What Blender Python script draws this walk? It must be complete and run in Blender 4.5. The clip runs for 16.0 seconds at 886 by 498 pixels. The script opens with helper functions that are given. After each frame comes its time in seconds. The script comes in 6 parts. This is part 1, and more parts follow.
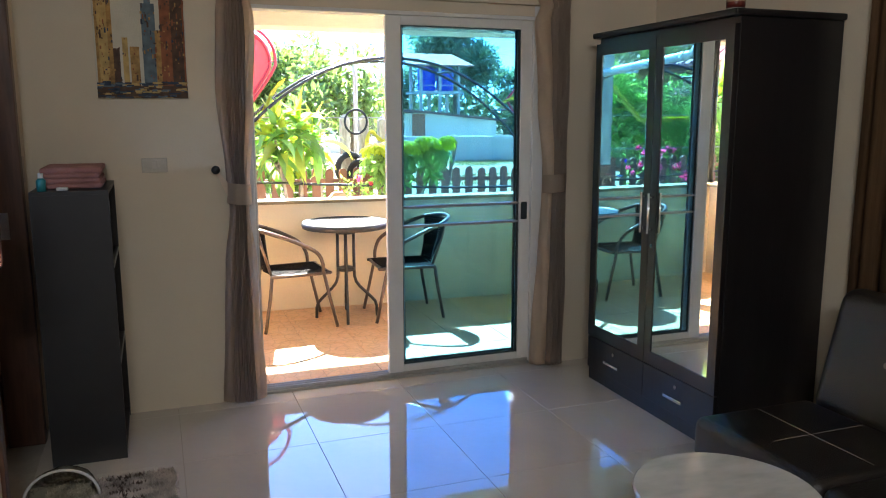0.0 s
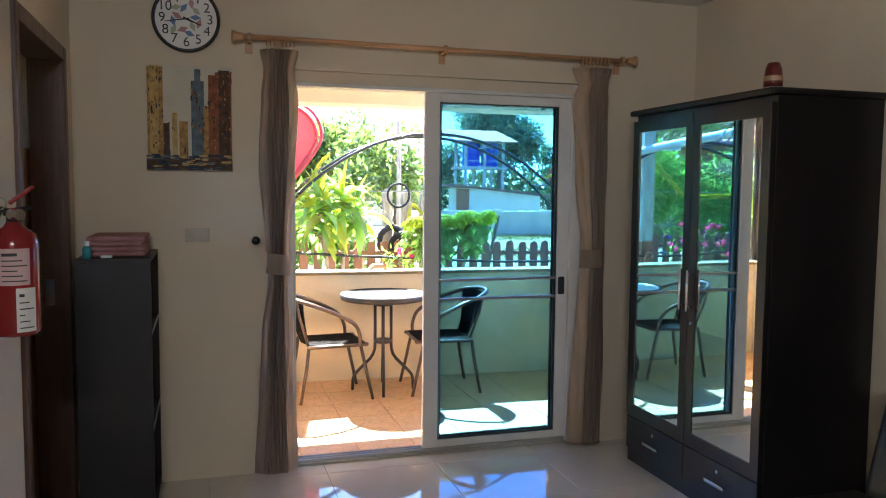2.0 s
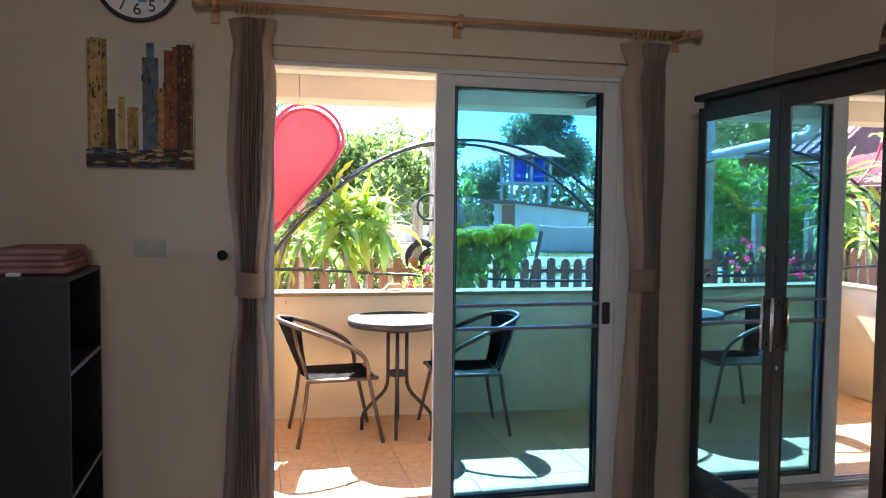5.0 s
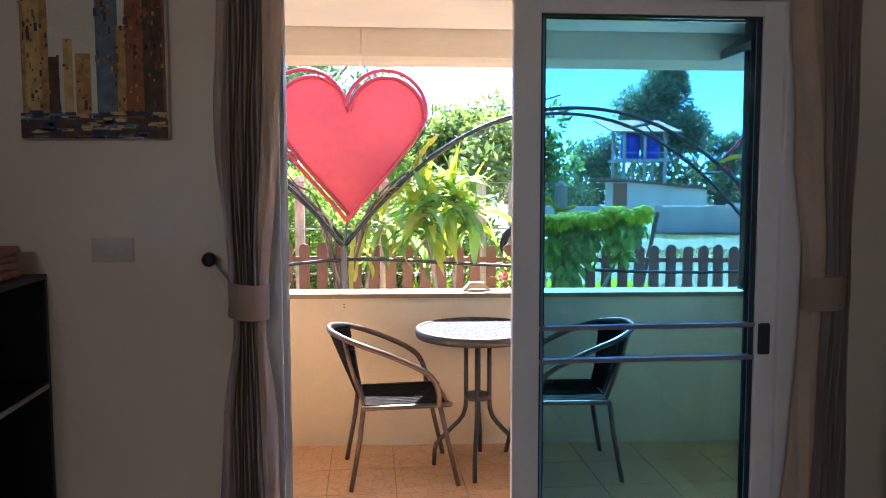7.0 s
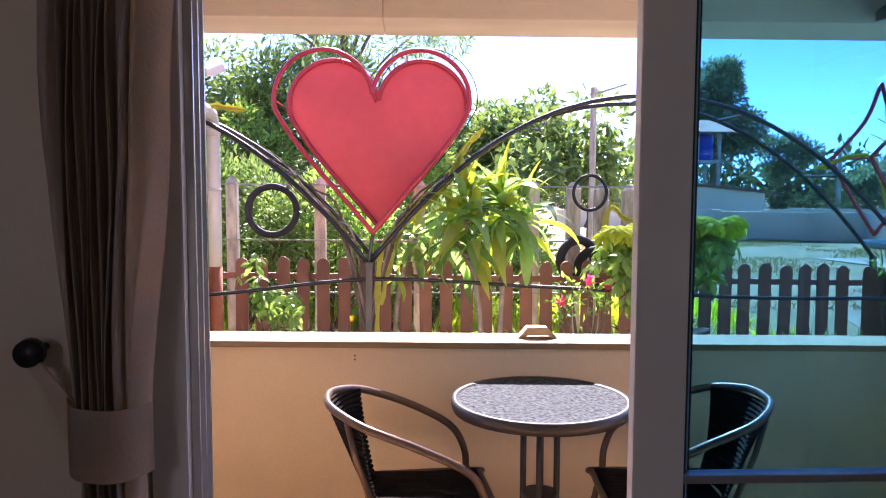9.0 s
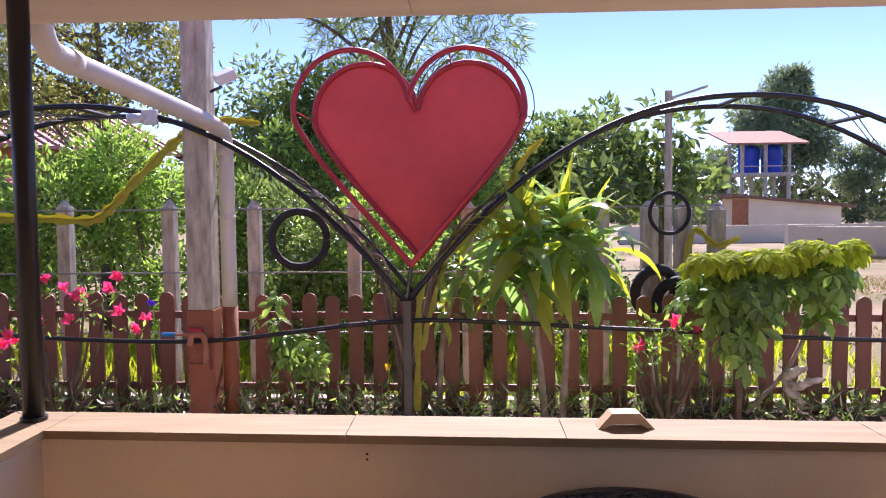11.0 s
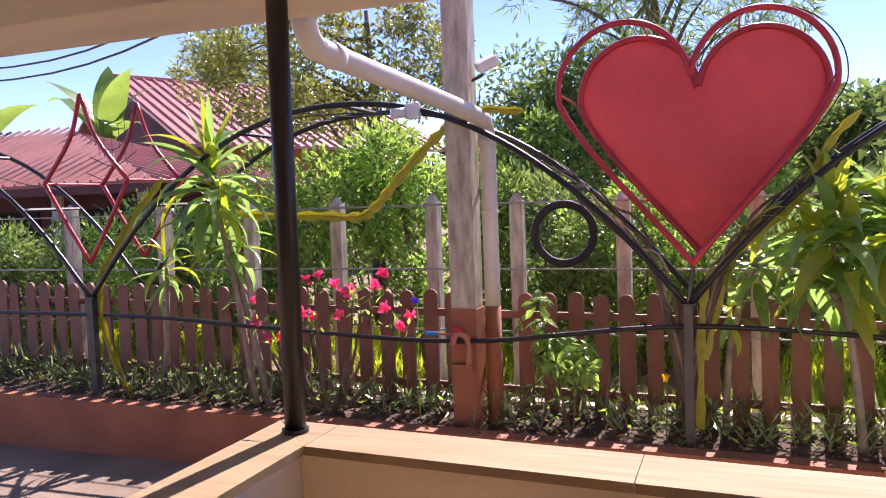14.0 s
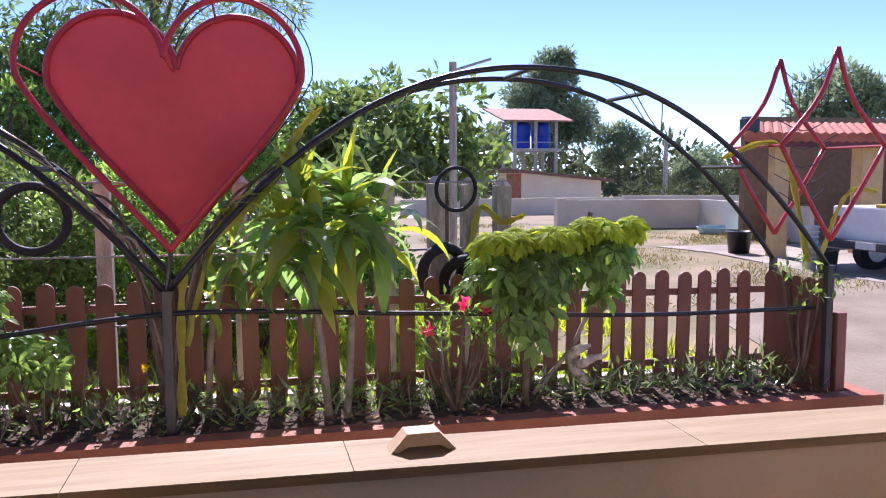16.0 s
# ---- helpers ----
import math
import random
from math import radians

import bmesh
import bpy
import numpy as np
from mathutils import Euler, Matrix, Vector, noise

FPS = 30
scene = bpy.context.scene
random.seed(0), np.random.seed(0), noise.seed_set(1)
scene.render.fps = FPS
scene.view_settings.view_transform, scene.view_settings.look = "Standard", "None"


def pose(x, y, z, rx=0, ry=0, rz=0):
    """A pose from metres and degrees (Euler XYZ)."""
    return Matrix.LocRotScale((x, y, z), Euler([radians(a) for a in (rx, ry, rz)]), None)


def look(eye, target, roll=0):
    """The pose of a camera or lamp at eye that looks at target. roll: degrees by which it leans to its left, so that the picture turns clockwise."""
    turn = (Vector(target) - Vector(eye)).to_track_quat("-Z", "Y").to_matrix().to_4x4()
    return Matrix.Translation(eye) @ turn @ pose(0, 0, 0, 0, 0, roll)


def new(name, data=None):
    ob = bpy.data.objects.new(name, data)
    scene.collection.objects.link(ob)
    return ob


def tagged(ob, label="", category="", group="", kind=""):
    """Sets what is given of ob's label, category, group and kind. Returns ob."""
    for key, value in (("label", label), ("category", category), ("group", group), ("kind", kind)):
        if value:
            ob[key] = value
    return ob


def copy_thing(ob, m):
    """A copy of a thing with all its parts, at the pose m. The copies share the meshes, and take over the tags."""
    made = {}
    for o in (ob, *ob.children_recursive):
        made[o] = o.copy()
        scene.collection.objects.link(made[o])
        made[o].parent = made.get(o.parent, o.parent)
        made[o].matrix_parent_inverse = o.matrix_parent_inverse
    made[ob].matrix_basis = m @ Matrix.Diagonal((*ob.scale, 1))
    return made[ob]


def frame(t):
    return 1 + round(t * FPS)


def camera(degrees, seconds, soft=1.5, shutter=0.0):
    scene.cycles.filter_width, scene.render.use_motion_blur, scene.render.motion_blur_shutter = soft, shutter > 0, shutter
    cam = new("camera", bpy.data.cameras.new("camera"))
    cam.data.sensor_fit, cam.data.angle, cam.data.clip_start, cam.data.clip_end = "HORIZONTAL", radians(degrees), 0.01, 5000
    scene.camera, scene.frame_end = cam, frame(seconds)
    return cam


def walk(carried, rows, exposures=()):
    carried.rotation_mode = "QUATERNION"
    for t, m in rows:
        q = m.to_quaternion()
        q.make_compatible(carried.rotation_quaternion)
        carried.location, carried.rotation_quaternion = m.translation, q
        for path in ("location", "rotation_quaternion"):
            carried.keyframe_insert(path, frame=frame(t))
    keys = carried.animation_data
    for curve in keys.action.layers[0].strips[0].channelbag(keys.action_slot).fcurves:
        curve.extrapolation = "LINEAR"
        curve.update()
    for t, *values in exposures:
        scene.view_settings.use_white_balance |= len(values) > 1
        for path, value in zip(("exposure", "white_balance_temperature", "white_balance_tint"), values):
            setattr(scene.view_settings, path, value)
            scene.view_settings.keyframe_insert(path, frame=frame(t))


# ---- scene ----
cam = camera(59.0, 16.0, soft=1.1)
PATH = [
    (0, (-1.212, -4.246, 1.512), (-0.533, -2.395, 1.174), -0.1),
    (0.5, (-1.183, -4.259, 1.511), (-0.529, -2.39, 1.232), 0.1),
    (1, (-1.172, -4.261, 1.505), (-0.547, -2.373, 1.296), -0.1),
    (1.5, (-1.208, -4.256, 1.504), (-0.592, -2.359, 1.343), -0.1),
    (2, (-1.174, -4.259, 1.51), (-0.593, -2.351, 1.358), 0.5),
    (2.5, (-1.179, -4.258, 1.501), (-0.615, -2.345, 1.355), 0.8),
    (3, (-1.172, -4.225, 1.477), (-0.623, -2.307, 1.327), 0.8),
    (3.5, (-1.147, -4.068, 1.474), (-0.609, -2.147, 1.328), 0.3),
    (5.8, (-0.605, -3.114, 1.441), (-0.219, -1.155, 1.338), 0.7),
    (6, (-0.581, -3.003, 1.439), (-0.217, -1.04, 1.321), 0.6),
    (6.5, (-0.537, -2.743, 1.456), (-0.228, -0.772, 1.323), 0.2),
    (7, (-0.458, -2.497, 1.458), (-0.269, -0.513, 1.295), -0.1),
    (7.5, (-0.424, -2.217, 1.489), (-0.245, -0.231, 1.33), -0.2),
    (8, (-0.387, -1.913, 1.474), (-0.228, 0.074, 1.314), -0.4),
    (8.5, (-0.369, -1.605, 1.469), (-0.24, 0.384, 1.306), -0.4),
    (9, (-0.37, -1.3, 1.485), (-0.288, 0.692, 1.324), 0.2),
    (9.2, (-0.358, -1.187, 1.485), (-0.333, 0.806, 1.32), 0.2),
    (11.3, (-0.299, -0.351, 1.517), (-0.365, 1.645, 1.405), -0.8),
    (11.5, (-0.299, -0.357, 1.517), (-0.366, 1.639, 1.405), -0.9),
    (12, (-0.322, -0.361, 1.507), (-0.413, 1.633, 1.396), -1.2),
    (12.5, (-0.36, -0.304, 1.505), (-0.552, 1.683, 1.389), -1.4),
    (13, (-0.429, -0.143, 1.525), (-0.866, 1.804, 1.395), -1.9),
    (13.5, (-0.446, -0.021, 1.525), (-1.191, 1.831, 1.405), -2.6),
    (14, (-0.427, 0.011, 1.526), (-1.129, 1.879, 1.403), -2.1),
    (14.5, (-0.381, 0.001, 1.557), (-0.744, 1.961, 1.391), -1.1),
    (15, (-0.327, 0.02, 1.553), (-0.331, 2.011, 1.367), -0.1),
    (15.5, (-0.273, 0.05, 1.544), (0.019, 2.019, 1.349), -0.2),
    (16, (-0.247, 0.054, 1.531), (0.233, 1.987, 1.341), -0.3),
]
EXPO = [(0.0, 4.17, 6000, 8), (1.2, 4.07, 6000, 10), (3.5, 4.03, 5900, 10), (6.0, 3.4, 5800, 17), (7.0, 3.3, 5750, 17), (8.2, 2.9, 5900, 27), (9.0, 2.6, 6050, 32), (11.5, 1.45, 6000, 37), (13.0, 1.52, 6500, 34), (14.2, 1.63, 6350, 35), (15.3, 1.47, 5750, 34), (16.0, 1.42, 5650, 34)]
walk(cam, [(t, look(eye, target, roll)) for t, eye, target, roll in PATH], EXPO)

# ---- world, sun, room fill light ----
SUN_EL = radians(44.5)
world = bpy.data.worlds.new("sky")
scene.world = world
world.use_nodes = True
wt = world.node_tree
sky = wt.nodes.new("ShaderNodeTexSky")
sky.sky_type = "NISHITA"
sky.sun_disc = False
sky.sun_elevation = SUN_EL
sky.sun_rotation = radians(6)
sky.air_density, sky.dust_density, sky.ozone_density = 0.5, 0.0, 3.0
sky.altitude = 1200.0
wbg = wt.nodes["Background"]
wbg.inputs["Strength"].default_value = 0.108
wt.links.new(sky.outputs[0], wbg.inputs[0])
sun_data = bpy.data.lights.new("sun", "SUN")
sun_data.energy, sun_data.angle, sun_data.color = 3.7, radians(0.55), (1.0, 0.94, 0.84)
sun_ob = new("sun", sun_data)
sun_ob.rotation_euler = Vector((-0.09, -1.0, -math.tan(SUN_EL))).to_track_quat("-Z", "Y").to_euler()


def window_lamp(name, at, to, w, h, power):
    """An area lamp in an opening, added as fill light."""
    d = bpy.data.lights.new(name, "AREA")
    d.shape, d.size, d.size_y, d.energy, d.color = "RECTANGLE", w, h, power, (1.0, 0.97, 0.93)
    o = new(name, d)
    o.matrix_world = look(at, to)
    return o


# fill light in an unseen window added to the left wall, behind the walker
window_lamp("room_fill_light", (-1.72, -5.3, 2.49), (-0.7, -3.2, 0.6), 1.2, 0.15, 3.3)

# ---- materials ----


def mat(name, col, rough=0.6, metal=0.0, var=0.12, scale=6.0, fine=60.0, bump=0.15, island=0.0, obj=0.0,
        stretch=(1, 1, 1), col2=None, spec=0.5, coat=0.0, trans=0.0, rv=0.08):
    """A worn painted, woven or natural surface: two scales of colour noise, roughness noise and fine relief."""
    m = bpy.data.materials.new(name)
    m.use_nodes = True
    t = m.node_tree
    L = t.links.new
    b = t.nodes["Principled BSDF"]
    co = t.nodes.new("ShaderNodeTexCoord")
    mp = t.nodes.new("ShaderNodeMapping")
    mp.inputs["Scale"].default_value = stretch
    L(co.outputs["Object"], mp.inputs[0])
    n1 = t.nodes.new("ShaderNodeTexNoise")
    n1.inputs["Scale"].default_value, n1.inputs["Detail"].default_value = scale, 4
    n2 = t.nodes.new("ShaderNodeTexNoise")
    n2.inputs["Scale"].default_value, n2.inputs["Detail"].default_value = fine, 3
    for n in (n1, n2):
        L(mp.outputs[0], n.inputs["Vector"])
    c2 = col2 or tuple(c * (1 - 2.2 * var) for c in col)
    mix = t.nodes.new("ShaderNodeMix")
    mix.data_type = "RGBA"
    mix.inputs[6].default_value, mix.inputs[7].default_value = (*col, 1), (*c2, 1)
    ramp = t.nodes.new("ShaderNodeMapRange")
    ramp.inputs[1].default_value, ramp.inputs[2].default_value = 0.35, 0.7
    L(n1.outputs[0], ramp.inputs[0])
    L(ramp.outputs[0], mix.inputs[0])
    hsv = t.nodes.new("ShaderNodeHueSaturation")
    L(mix.outputs[2], hsv.inputs["Color"])
    val = t.nodes.new("ShaderNodeMath")
    val.operation = "MULTIPLY_ADD"
    val.inputs[1].default_value, val.inputs[2].default_value = 2.0 * var, 1 - var
    L(n2.outputs[0], val.inputs[0])
    last = val
    for amount, src in ((island, "geo"), (obj, "info")):
        if amount:
            if src == "geo":
                g = t.nodes.new("ShaderNodeNewGeometry")
                out = g.outputs["Random Per Island"]
            else:
                g = t.nodes.new("ShaderNodeObjectInfo")
                out = g.outputs["Random"]
            r = t.nodes.new("ShaderNodeMath")
            r.operation = "MULTIPLY_ADD"
            r.inputs[1].default_value, r.inputs[2].default_value = amount, 1 - amount / 2
            L(out, r.inputs[0])
            k = t.nodes.new("ShaderNodeMath")
            k.operation = "MULTIPLY"
            L(last.outputs[0], k.inputs[0])
            L(r.outputs[0], k.inputs[1])
            last = k
    L(last.outputs[0], hsv.inputs["Value"])
    L(hsv.outputs[0], b.inputs["Base Color"])
    b.inputs["Metallic"].default_value = metal
    b.inputs["Specular IOR Level"].default_value = spec
    b.inputs["Coat Weight"].default_value = coat
    rr = t.nodes.new("ShaderNodeMapRange")
    rr.inputs[3].default_value, rr.inputs[4].default_value = max(0.015, rough - rv), min(1, rough + rv)
    L(n1.outputs[0], rr.inputs[0])
    L(rr.outputs[0], b.inputs["Roughness"])
    if bump:
        bp = t.nodes.new("ShaderNodeBump")
        bp.inputs["Strength"].default_value, bp.inputs["Distance"].default_value = bump, 0.01
        L(n2.outputs[0], bp.inputs["Height"])
        L(bp.outputs[0], b.inputs["Normal"])
    if trans:
        tr = t.nodes.new("ShaderNodeBsdfTranslucent")
        tc = t.nodes.new("ShaderNodeHueSaturation")
        tc.inputs["Saturation"].default_value, tc.inputs["Value"].default_value, tc.inputs["Hue"].default_value = 1.1, 2.0, 0.488
        L(hsv.outputs[0], tc.inputs["Color"])
        L(tc.outputs[0], tr.inputs[0])
        ms = t.nodes.new("ShaderNodeMixShader")
        ms.inputs[0].default_value = trans
        L(b.outputs[0], ms.inputs[1])
        L(tr.outputs[0], ms.inputs[2])
        L(ms.outputs[0], t.nodes["Material Output"].inputs[0])
    return m


def tint_glass(name, col, gloss=1.0):
    m = bpy.data.materials.new(name)
    m.use_nodes = True
    t = m.node_tree
    t.nodes.remove(t.nodes["Principled BSDF"])
    tr = t.nodes.new("ShaderNodeBsdfTransparent")
    tr.inputs[0].default_value = (*col, 1)
    gl = t.nodes.new("ShaderNodeBsdfGlossy")
    gl.inputs["Roughness"].default_value = 0.02
    fr = t.nodes.new("ShaderNodeFresnel")
    fr.inputs[0].default_value = 1.45
    ms = t.nodes.new("ShaderNodeMixShader")
    t.links.new(fr.outputs[0], ms.inputs[0])
    t.links.new(tr.outputs[0], ms.inputs[1])
    t.links.new(gl.outputs[0], ms.inputs[2])
    t.links.new(ms.outputs[0], t.nodes["Material Output"].inputs[0])
    return m


def mirror_mat(name):
    m = bpy.data.materials.new(name)
    m.use_nodes = True
    b = m.node_tree.nodes["Principled BSDF"]
    b.inputs["Base Color"].default_value = (0.86, 0.9, 0.88, 1)
    b.inputs["Metallic"].default_value, b.inputs["Roughness"].default_value = 1.0, 0.015
    return m


def wood(name, a, b2, rough=0.45, axis=0, scale=3.0):
    s = [14, 14, 14]
    s[axis] = 1.2
    return mat(name, a, rough, var=0.1, scale=scale, fine=9, bump=0.12, stretch=tuple(s), col2=b2, obj=0.12)


M_wall = mat("cream_wall_paint", (0.67, 0.58, 0.45), 0.75, var=0.03, scale=1.5, fine=90, bump=0.08)
M_out = mat("yellow_cream_render", (0.86, 0.75, 0.53), 0.8, var=0.05, scale=2.0, fine=70, bump=0.15)
M_ceil = mat("white_ceiling_paint", (0.84, 0.81, 0.77), 0.8, var=0.03, scale=2.0, fine=80, bump=0.05)
M_beam = mat("cream_beam_paint", (0.74, 0.66, 0.55), 0.7, var=0.06, scale=2.0, fine=40, bump=0.1, stretch=(0.5, 3, 3))
M_tile = mat("polished_porcelain", (0.60, 0.55, 0.48), 0.03, var=0.03, scale=3.0, fine=25, bump=0.0, obj=0.03, spec=1.0, rv=0.012)
M_grout = mat("grout", (0.42, 0.38, 0.32), 0.9, var=0.1)
M_vtile = mat("orange_stone_tile", (0.80, 0.50, 0.27), 0.42, var=0.16, scale=9.0, fine=45, bump=0.3, obj=0.14, col2=(0.74, 0.44, 0.22))
def add_cracks(m, scale, depth, dark):
    """Printed stone outlines on a tile: cell edges darken and sink a little."""
    t = m.node_tree
    b = t.nodes["Principled BSDF"]
    L = t.links.new
    info = t.nodes.new("ShaderNodeObjectInfo")
    co = t.nodes.new("ShaderNodeTexCoord")
    add = t.nodes.new("ShaderNodeVectorMath")
    add.operation = "MULTIPLY_ADD"
    add.inputs[1].default_value = (7, 7, 7)
    L(info.outputs["Random"], add.inputs[0])
    L(co.outputs["Object"], add.inputs[2])
    vo = t.nodes.new("ShaderNodeTexVoronoi")
    vo.feature = "DISTANCE_TO_EDGE"
    vo.inputs["Scale"].default_value = scale
    L(add.outputs[0], vo.inputs["Vector"])
    mr = t.nodes.new("ShaderNodeMapRange")
    mr.inputs[1].default_value, mr.inputs[2].default_value, mr.inputs[3].default_value, mr.inputs[4].default_value = 0.0, 0.07, dark, 1.0
    L(vo.outputs["Distance"], mr.inputs[0])
    mx = t.nodes.new("ShaderNodeMix")
    mx.data_type, mx.blend_type = "RGBA", "MULTIPLY"
    mx.inputs[0].default_value = 1.0
    src = b.inputs["Base Color"].links[0].from_socket
    L(src, mx.inputs[6])
    L(mr.outputs[0], mx.inputs[7])
    L(mx.outputs[2], b.inputs["Base Color"])
    bp = t.nodes.new("ShaderNodeBump")
    bp.inputs["Strength"].default_value, bp.inputs["Distance"].default_value = depth, 0.004
    L(mr.outputs[0], bp.inputs["Height"])
    L(bp.outputs[0], b.inputs["Normal"])


add_cracks(M_vtile, 13.0, 0.4, 0.8)
M_vgrout = mat("pale_grout", (0.55, 0.40, 0.26), 0.9, var=0.1)
M_cap = wood("wood_look_tile", (0.32, 0.235, 0.122), (0.25, 0.178, 0.086), 0.75, axis=0, scale=2.0)
M_alu = mat("white_aluminium", (0.72, 0.71, 0.69), 0.4, var=0.04, scale=3.0, fine=40, bump=0.03)
# silver cross rails, their backlit shade put into a darker grey
M_railgrey = mat("backlit_aluminium_bar", (0.26, 0.26, 0.27), 0.4, metal=0.3, var=0.06, bump=0.03)
M_exred = mat("glossy_dark_red_paint", (0.24, 0.015, 0.018), 0.18, var=0.06, scale=3, fine=30, bump=0.02)
M_pinklabel = mat("faded_pink_label", (0.58, 0.40, 0.40), 0.5, var=0.06)
M_track = mat("aluminium_track", (0.55, 0.55, 0.54), 0.35, metal=0.8, var=0.06, bump=0.03)
M_seal = mat("black_rubber", (0.02, 0.03, 0.035), 0.6, var=0.1)
M_glass = tint_glass("green_tinted_glass", (0.59, 0.80, 0.90))
M_mirror = mirror_mat("mirror")
M_black = mat("black_wood_laminate", (0.012, 0.011, 0.012), 0.35, var=0.12, scale=4, fine=30, bump=0.06, stretch=(8, 8, 0.6))
M_edge = mat("dark_grey_laminate", (0.018, 0.018, 0.02), 0.45, var=0.12, scale=4, fine=30, bump=0.05)
M_pale_edge = mat("pale_shelf_edge", (0.35, 0.34, 0.33), 0.5, var=0.15)
M_chrome = mat("chrome", (0.75, 0.75, 0.76), 0.15, metal=1.0, var=0.03, bump=0.0)
M_curt = mat("taupe_curtain_cloth", (0.47, 0.395, 0.325), 0.9, var=0.1, scale=3, fine=160, bump=0.25, stretch=(1, 1, 0.25), trans=0.16)
M_curt2 = mat("pale_taupe_lining", (0.66, 0.55, 0.43), 0.9, var=0.08, scale=3, fine=160, bump=0.2, trans=0.2)
M_rod = wood("light_wood_rod", (0.55, 0.32, 0.17), (0.42, 0.22, 0.11), 0.4, axis=0)
M_door = wood("dark_door_wood", (0.11, 0.05, 0.03), (0.06, 0.026, 0.016), 0.4, axis=2)
M_orange = wood("orange_cabinet_wood", (0.45, 0.20, 0.07), (0.30, 0.12, 0.04), 0.4, axis=2)
M_leather = mat("black_leather", (0.016, 0.013, 0.012), 0.33, var=0.15, scale=6, fine=220, bump=0.25)
M_stitch = mat("pale_stitching", (0.20, 0.17, 0.145), 0.7)
M_marble = mat("white_marble", (0.62, 0.60, 0.57), 0.12, var=0.08, scale=7, fine=16, bump=0.0, col2=(0.46, 0.45, 0.43), stretch=(1, 2.2, 1))
M_red = mat("red_paint", (0.48, 0.035, 0.045), 0.35, var=0.1, scale=3, fine=30, bump=0.05)
M_heart = mat("weathered_red_sheet", (0.58, 0.12, 0.115), 0.45, var=0.09, scale=2.2, fine=14, bump=0.06, col2=(0.50, 0.095, 0.095), trans=0.17)
M_label = mat("white_label", (0.72, 0.70, 0.68), 0.5, var=0.04)
M_ink = mat("dark_ink", (0.03, 0.03, 0.035), 0.6)
M_blackmetal = mat("black_painted_steel", (0.018, 0.017, 0.018), 0.38, var=0.15, scale=8, fine=40, bump=0.08)
M_greymetal = mat("dark_grey_steel", (0.07, 0.068, 0.068), 0.42, metal=0.3, var=0.15, scale=8, fine=40, bump=0.06)
M_brownmetal = mat("bronze_brown_tube", (0.16, 0.115, 0.09), 0.32, metal=0.35, var=0.12, scale=8, fine=50, bump=0.05)
M_rattan = mat("woven_dark_rattan", (0.022, 0.018, 0.016), 0.92, spec=0.15, var=0.2, scale=20, fine=140, bump=0.4)
M_tableglass = mat("patterned_glass_top", (0.15, 0.18, 0.20), 0.5, var=0.6, scale=70, fine=110, bump=1.0, spec=0.12, trans=0.4)
M_conc = mat("weathered_concrete", (0.57, 0.525, 0.425), 0.9, col2=(0.30, 0.27, 0.21), var=0.2, scale=7, fine=40, bump=0.4, stretch=(3, 3, 0.8))
M_brownpaint = mat("brown_masonry_paint", (0.36, 0.125, 0.06), 0.75, var=0.12, scale=3, fine=40, bump=0.2)
M_picket = mat("red_brown_picket_paint", (0.25, 0.10, 0.064), 0.6, var=0.12, scale=5, fine=40, bump=0.15, stretch=(2, 2, 0.6), obj=0.18)
M_pvc = mat("white_pvc", (0.72, 0.68, 0.62), 0.4, var=0.06, scale=4, fine=30, bump=0.03)
M_soil = mat("dark_garden_soil", (0.11, 0.065, 0.04), 0.95, var=0.3, scale=8, fine=60, bump=0.8)
M_ground = mat("dry_grass_and_earth", (0.29, 0.215, 0.115), 0.95, var=0.25, scale=0.6, fine=9, bump=0.6, col2=(0.13, 0.125, 0.04))
M_drygrass = mat("short_dry_grass", (0.25, 0.23, 0.07), 0.8, var=0.2, scale=1, fine=10, bump=0.0, island=0.7, trans=0.25)
M_gravel = mat("grey_gravel", (0.27, 0.22, 0.145), 0.95, var=0.25, scale=0.9, fine=26, bump=0.9, col2=(0.17, 0.13, 0.075))
M_path = mat("path_concrete", (0.28, 0.21, 0.15), 0.9, var=0.16, scale=2.5, fine=40, bump=0.3)
M_tyre = mat("tyre_rubber", (0.02, 0.02, 0.021), 0.75, var=0.2, fine=50, bump=0.3)
M_wire = mat("galvanised_wire", (0.40, 0.39, 0.37), 0.5, metal=0.6, var=0.1)
M_leaf = mat("green_leaves", (0.215, 0.345, 0.08), 0.38, var=0.15, scale=2, fine=20, bump=0.05, island=0.95, trans=0.5)
M_leafdark = mat("dark_green_leaves", (0.165, 0.25, 0.07), 0.35, var=0.15, scale=1.5, fine=20, bump=0.05, island=0.9, trans=0.3)
M_leafyel = mat("yellow_green_leaves", (0.36, 0.45, 0.055), 0.33, var=0.15, scale=2, fine=20, bump=0.05, island=0.5, trans=0.5)
M_scrub = mat("dull_green_scrub", (0.11, 0.145, 0.06), 0.7, var=0.2, scale=0.3, fine=6, bump=0.0, island=0.7, trans=0.2)
# sun on the shrub's top is put into this brighter leaf colour
M_topleaf = mat("sunlit_yellow_green_leaves", (0.42, 0.50, 0.05), 0.7, var=0.12, scale=2, fine=20, bump=0.05, island=0.5, trans=0.55, spec=0.2)
# distance haze is put into this pale grey-green leaf colour
M_leafgrey = mat("haze_paled_tree_leaves", (0.22, 0.29, 0.15), 0.6, var=0.12, scale=0.4, fine=6, bump=0.0, island=0.6, trans=0.3)
M_olive = mat("olive_fine_leaves", (0.24, 0.27, 0.07), 0.35, var=0.15, scale=1, fine=20, bump=0.0, island=0.9, trans=0.32)
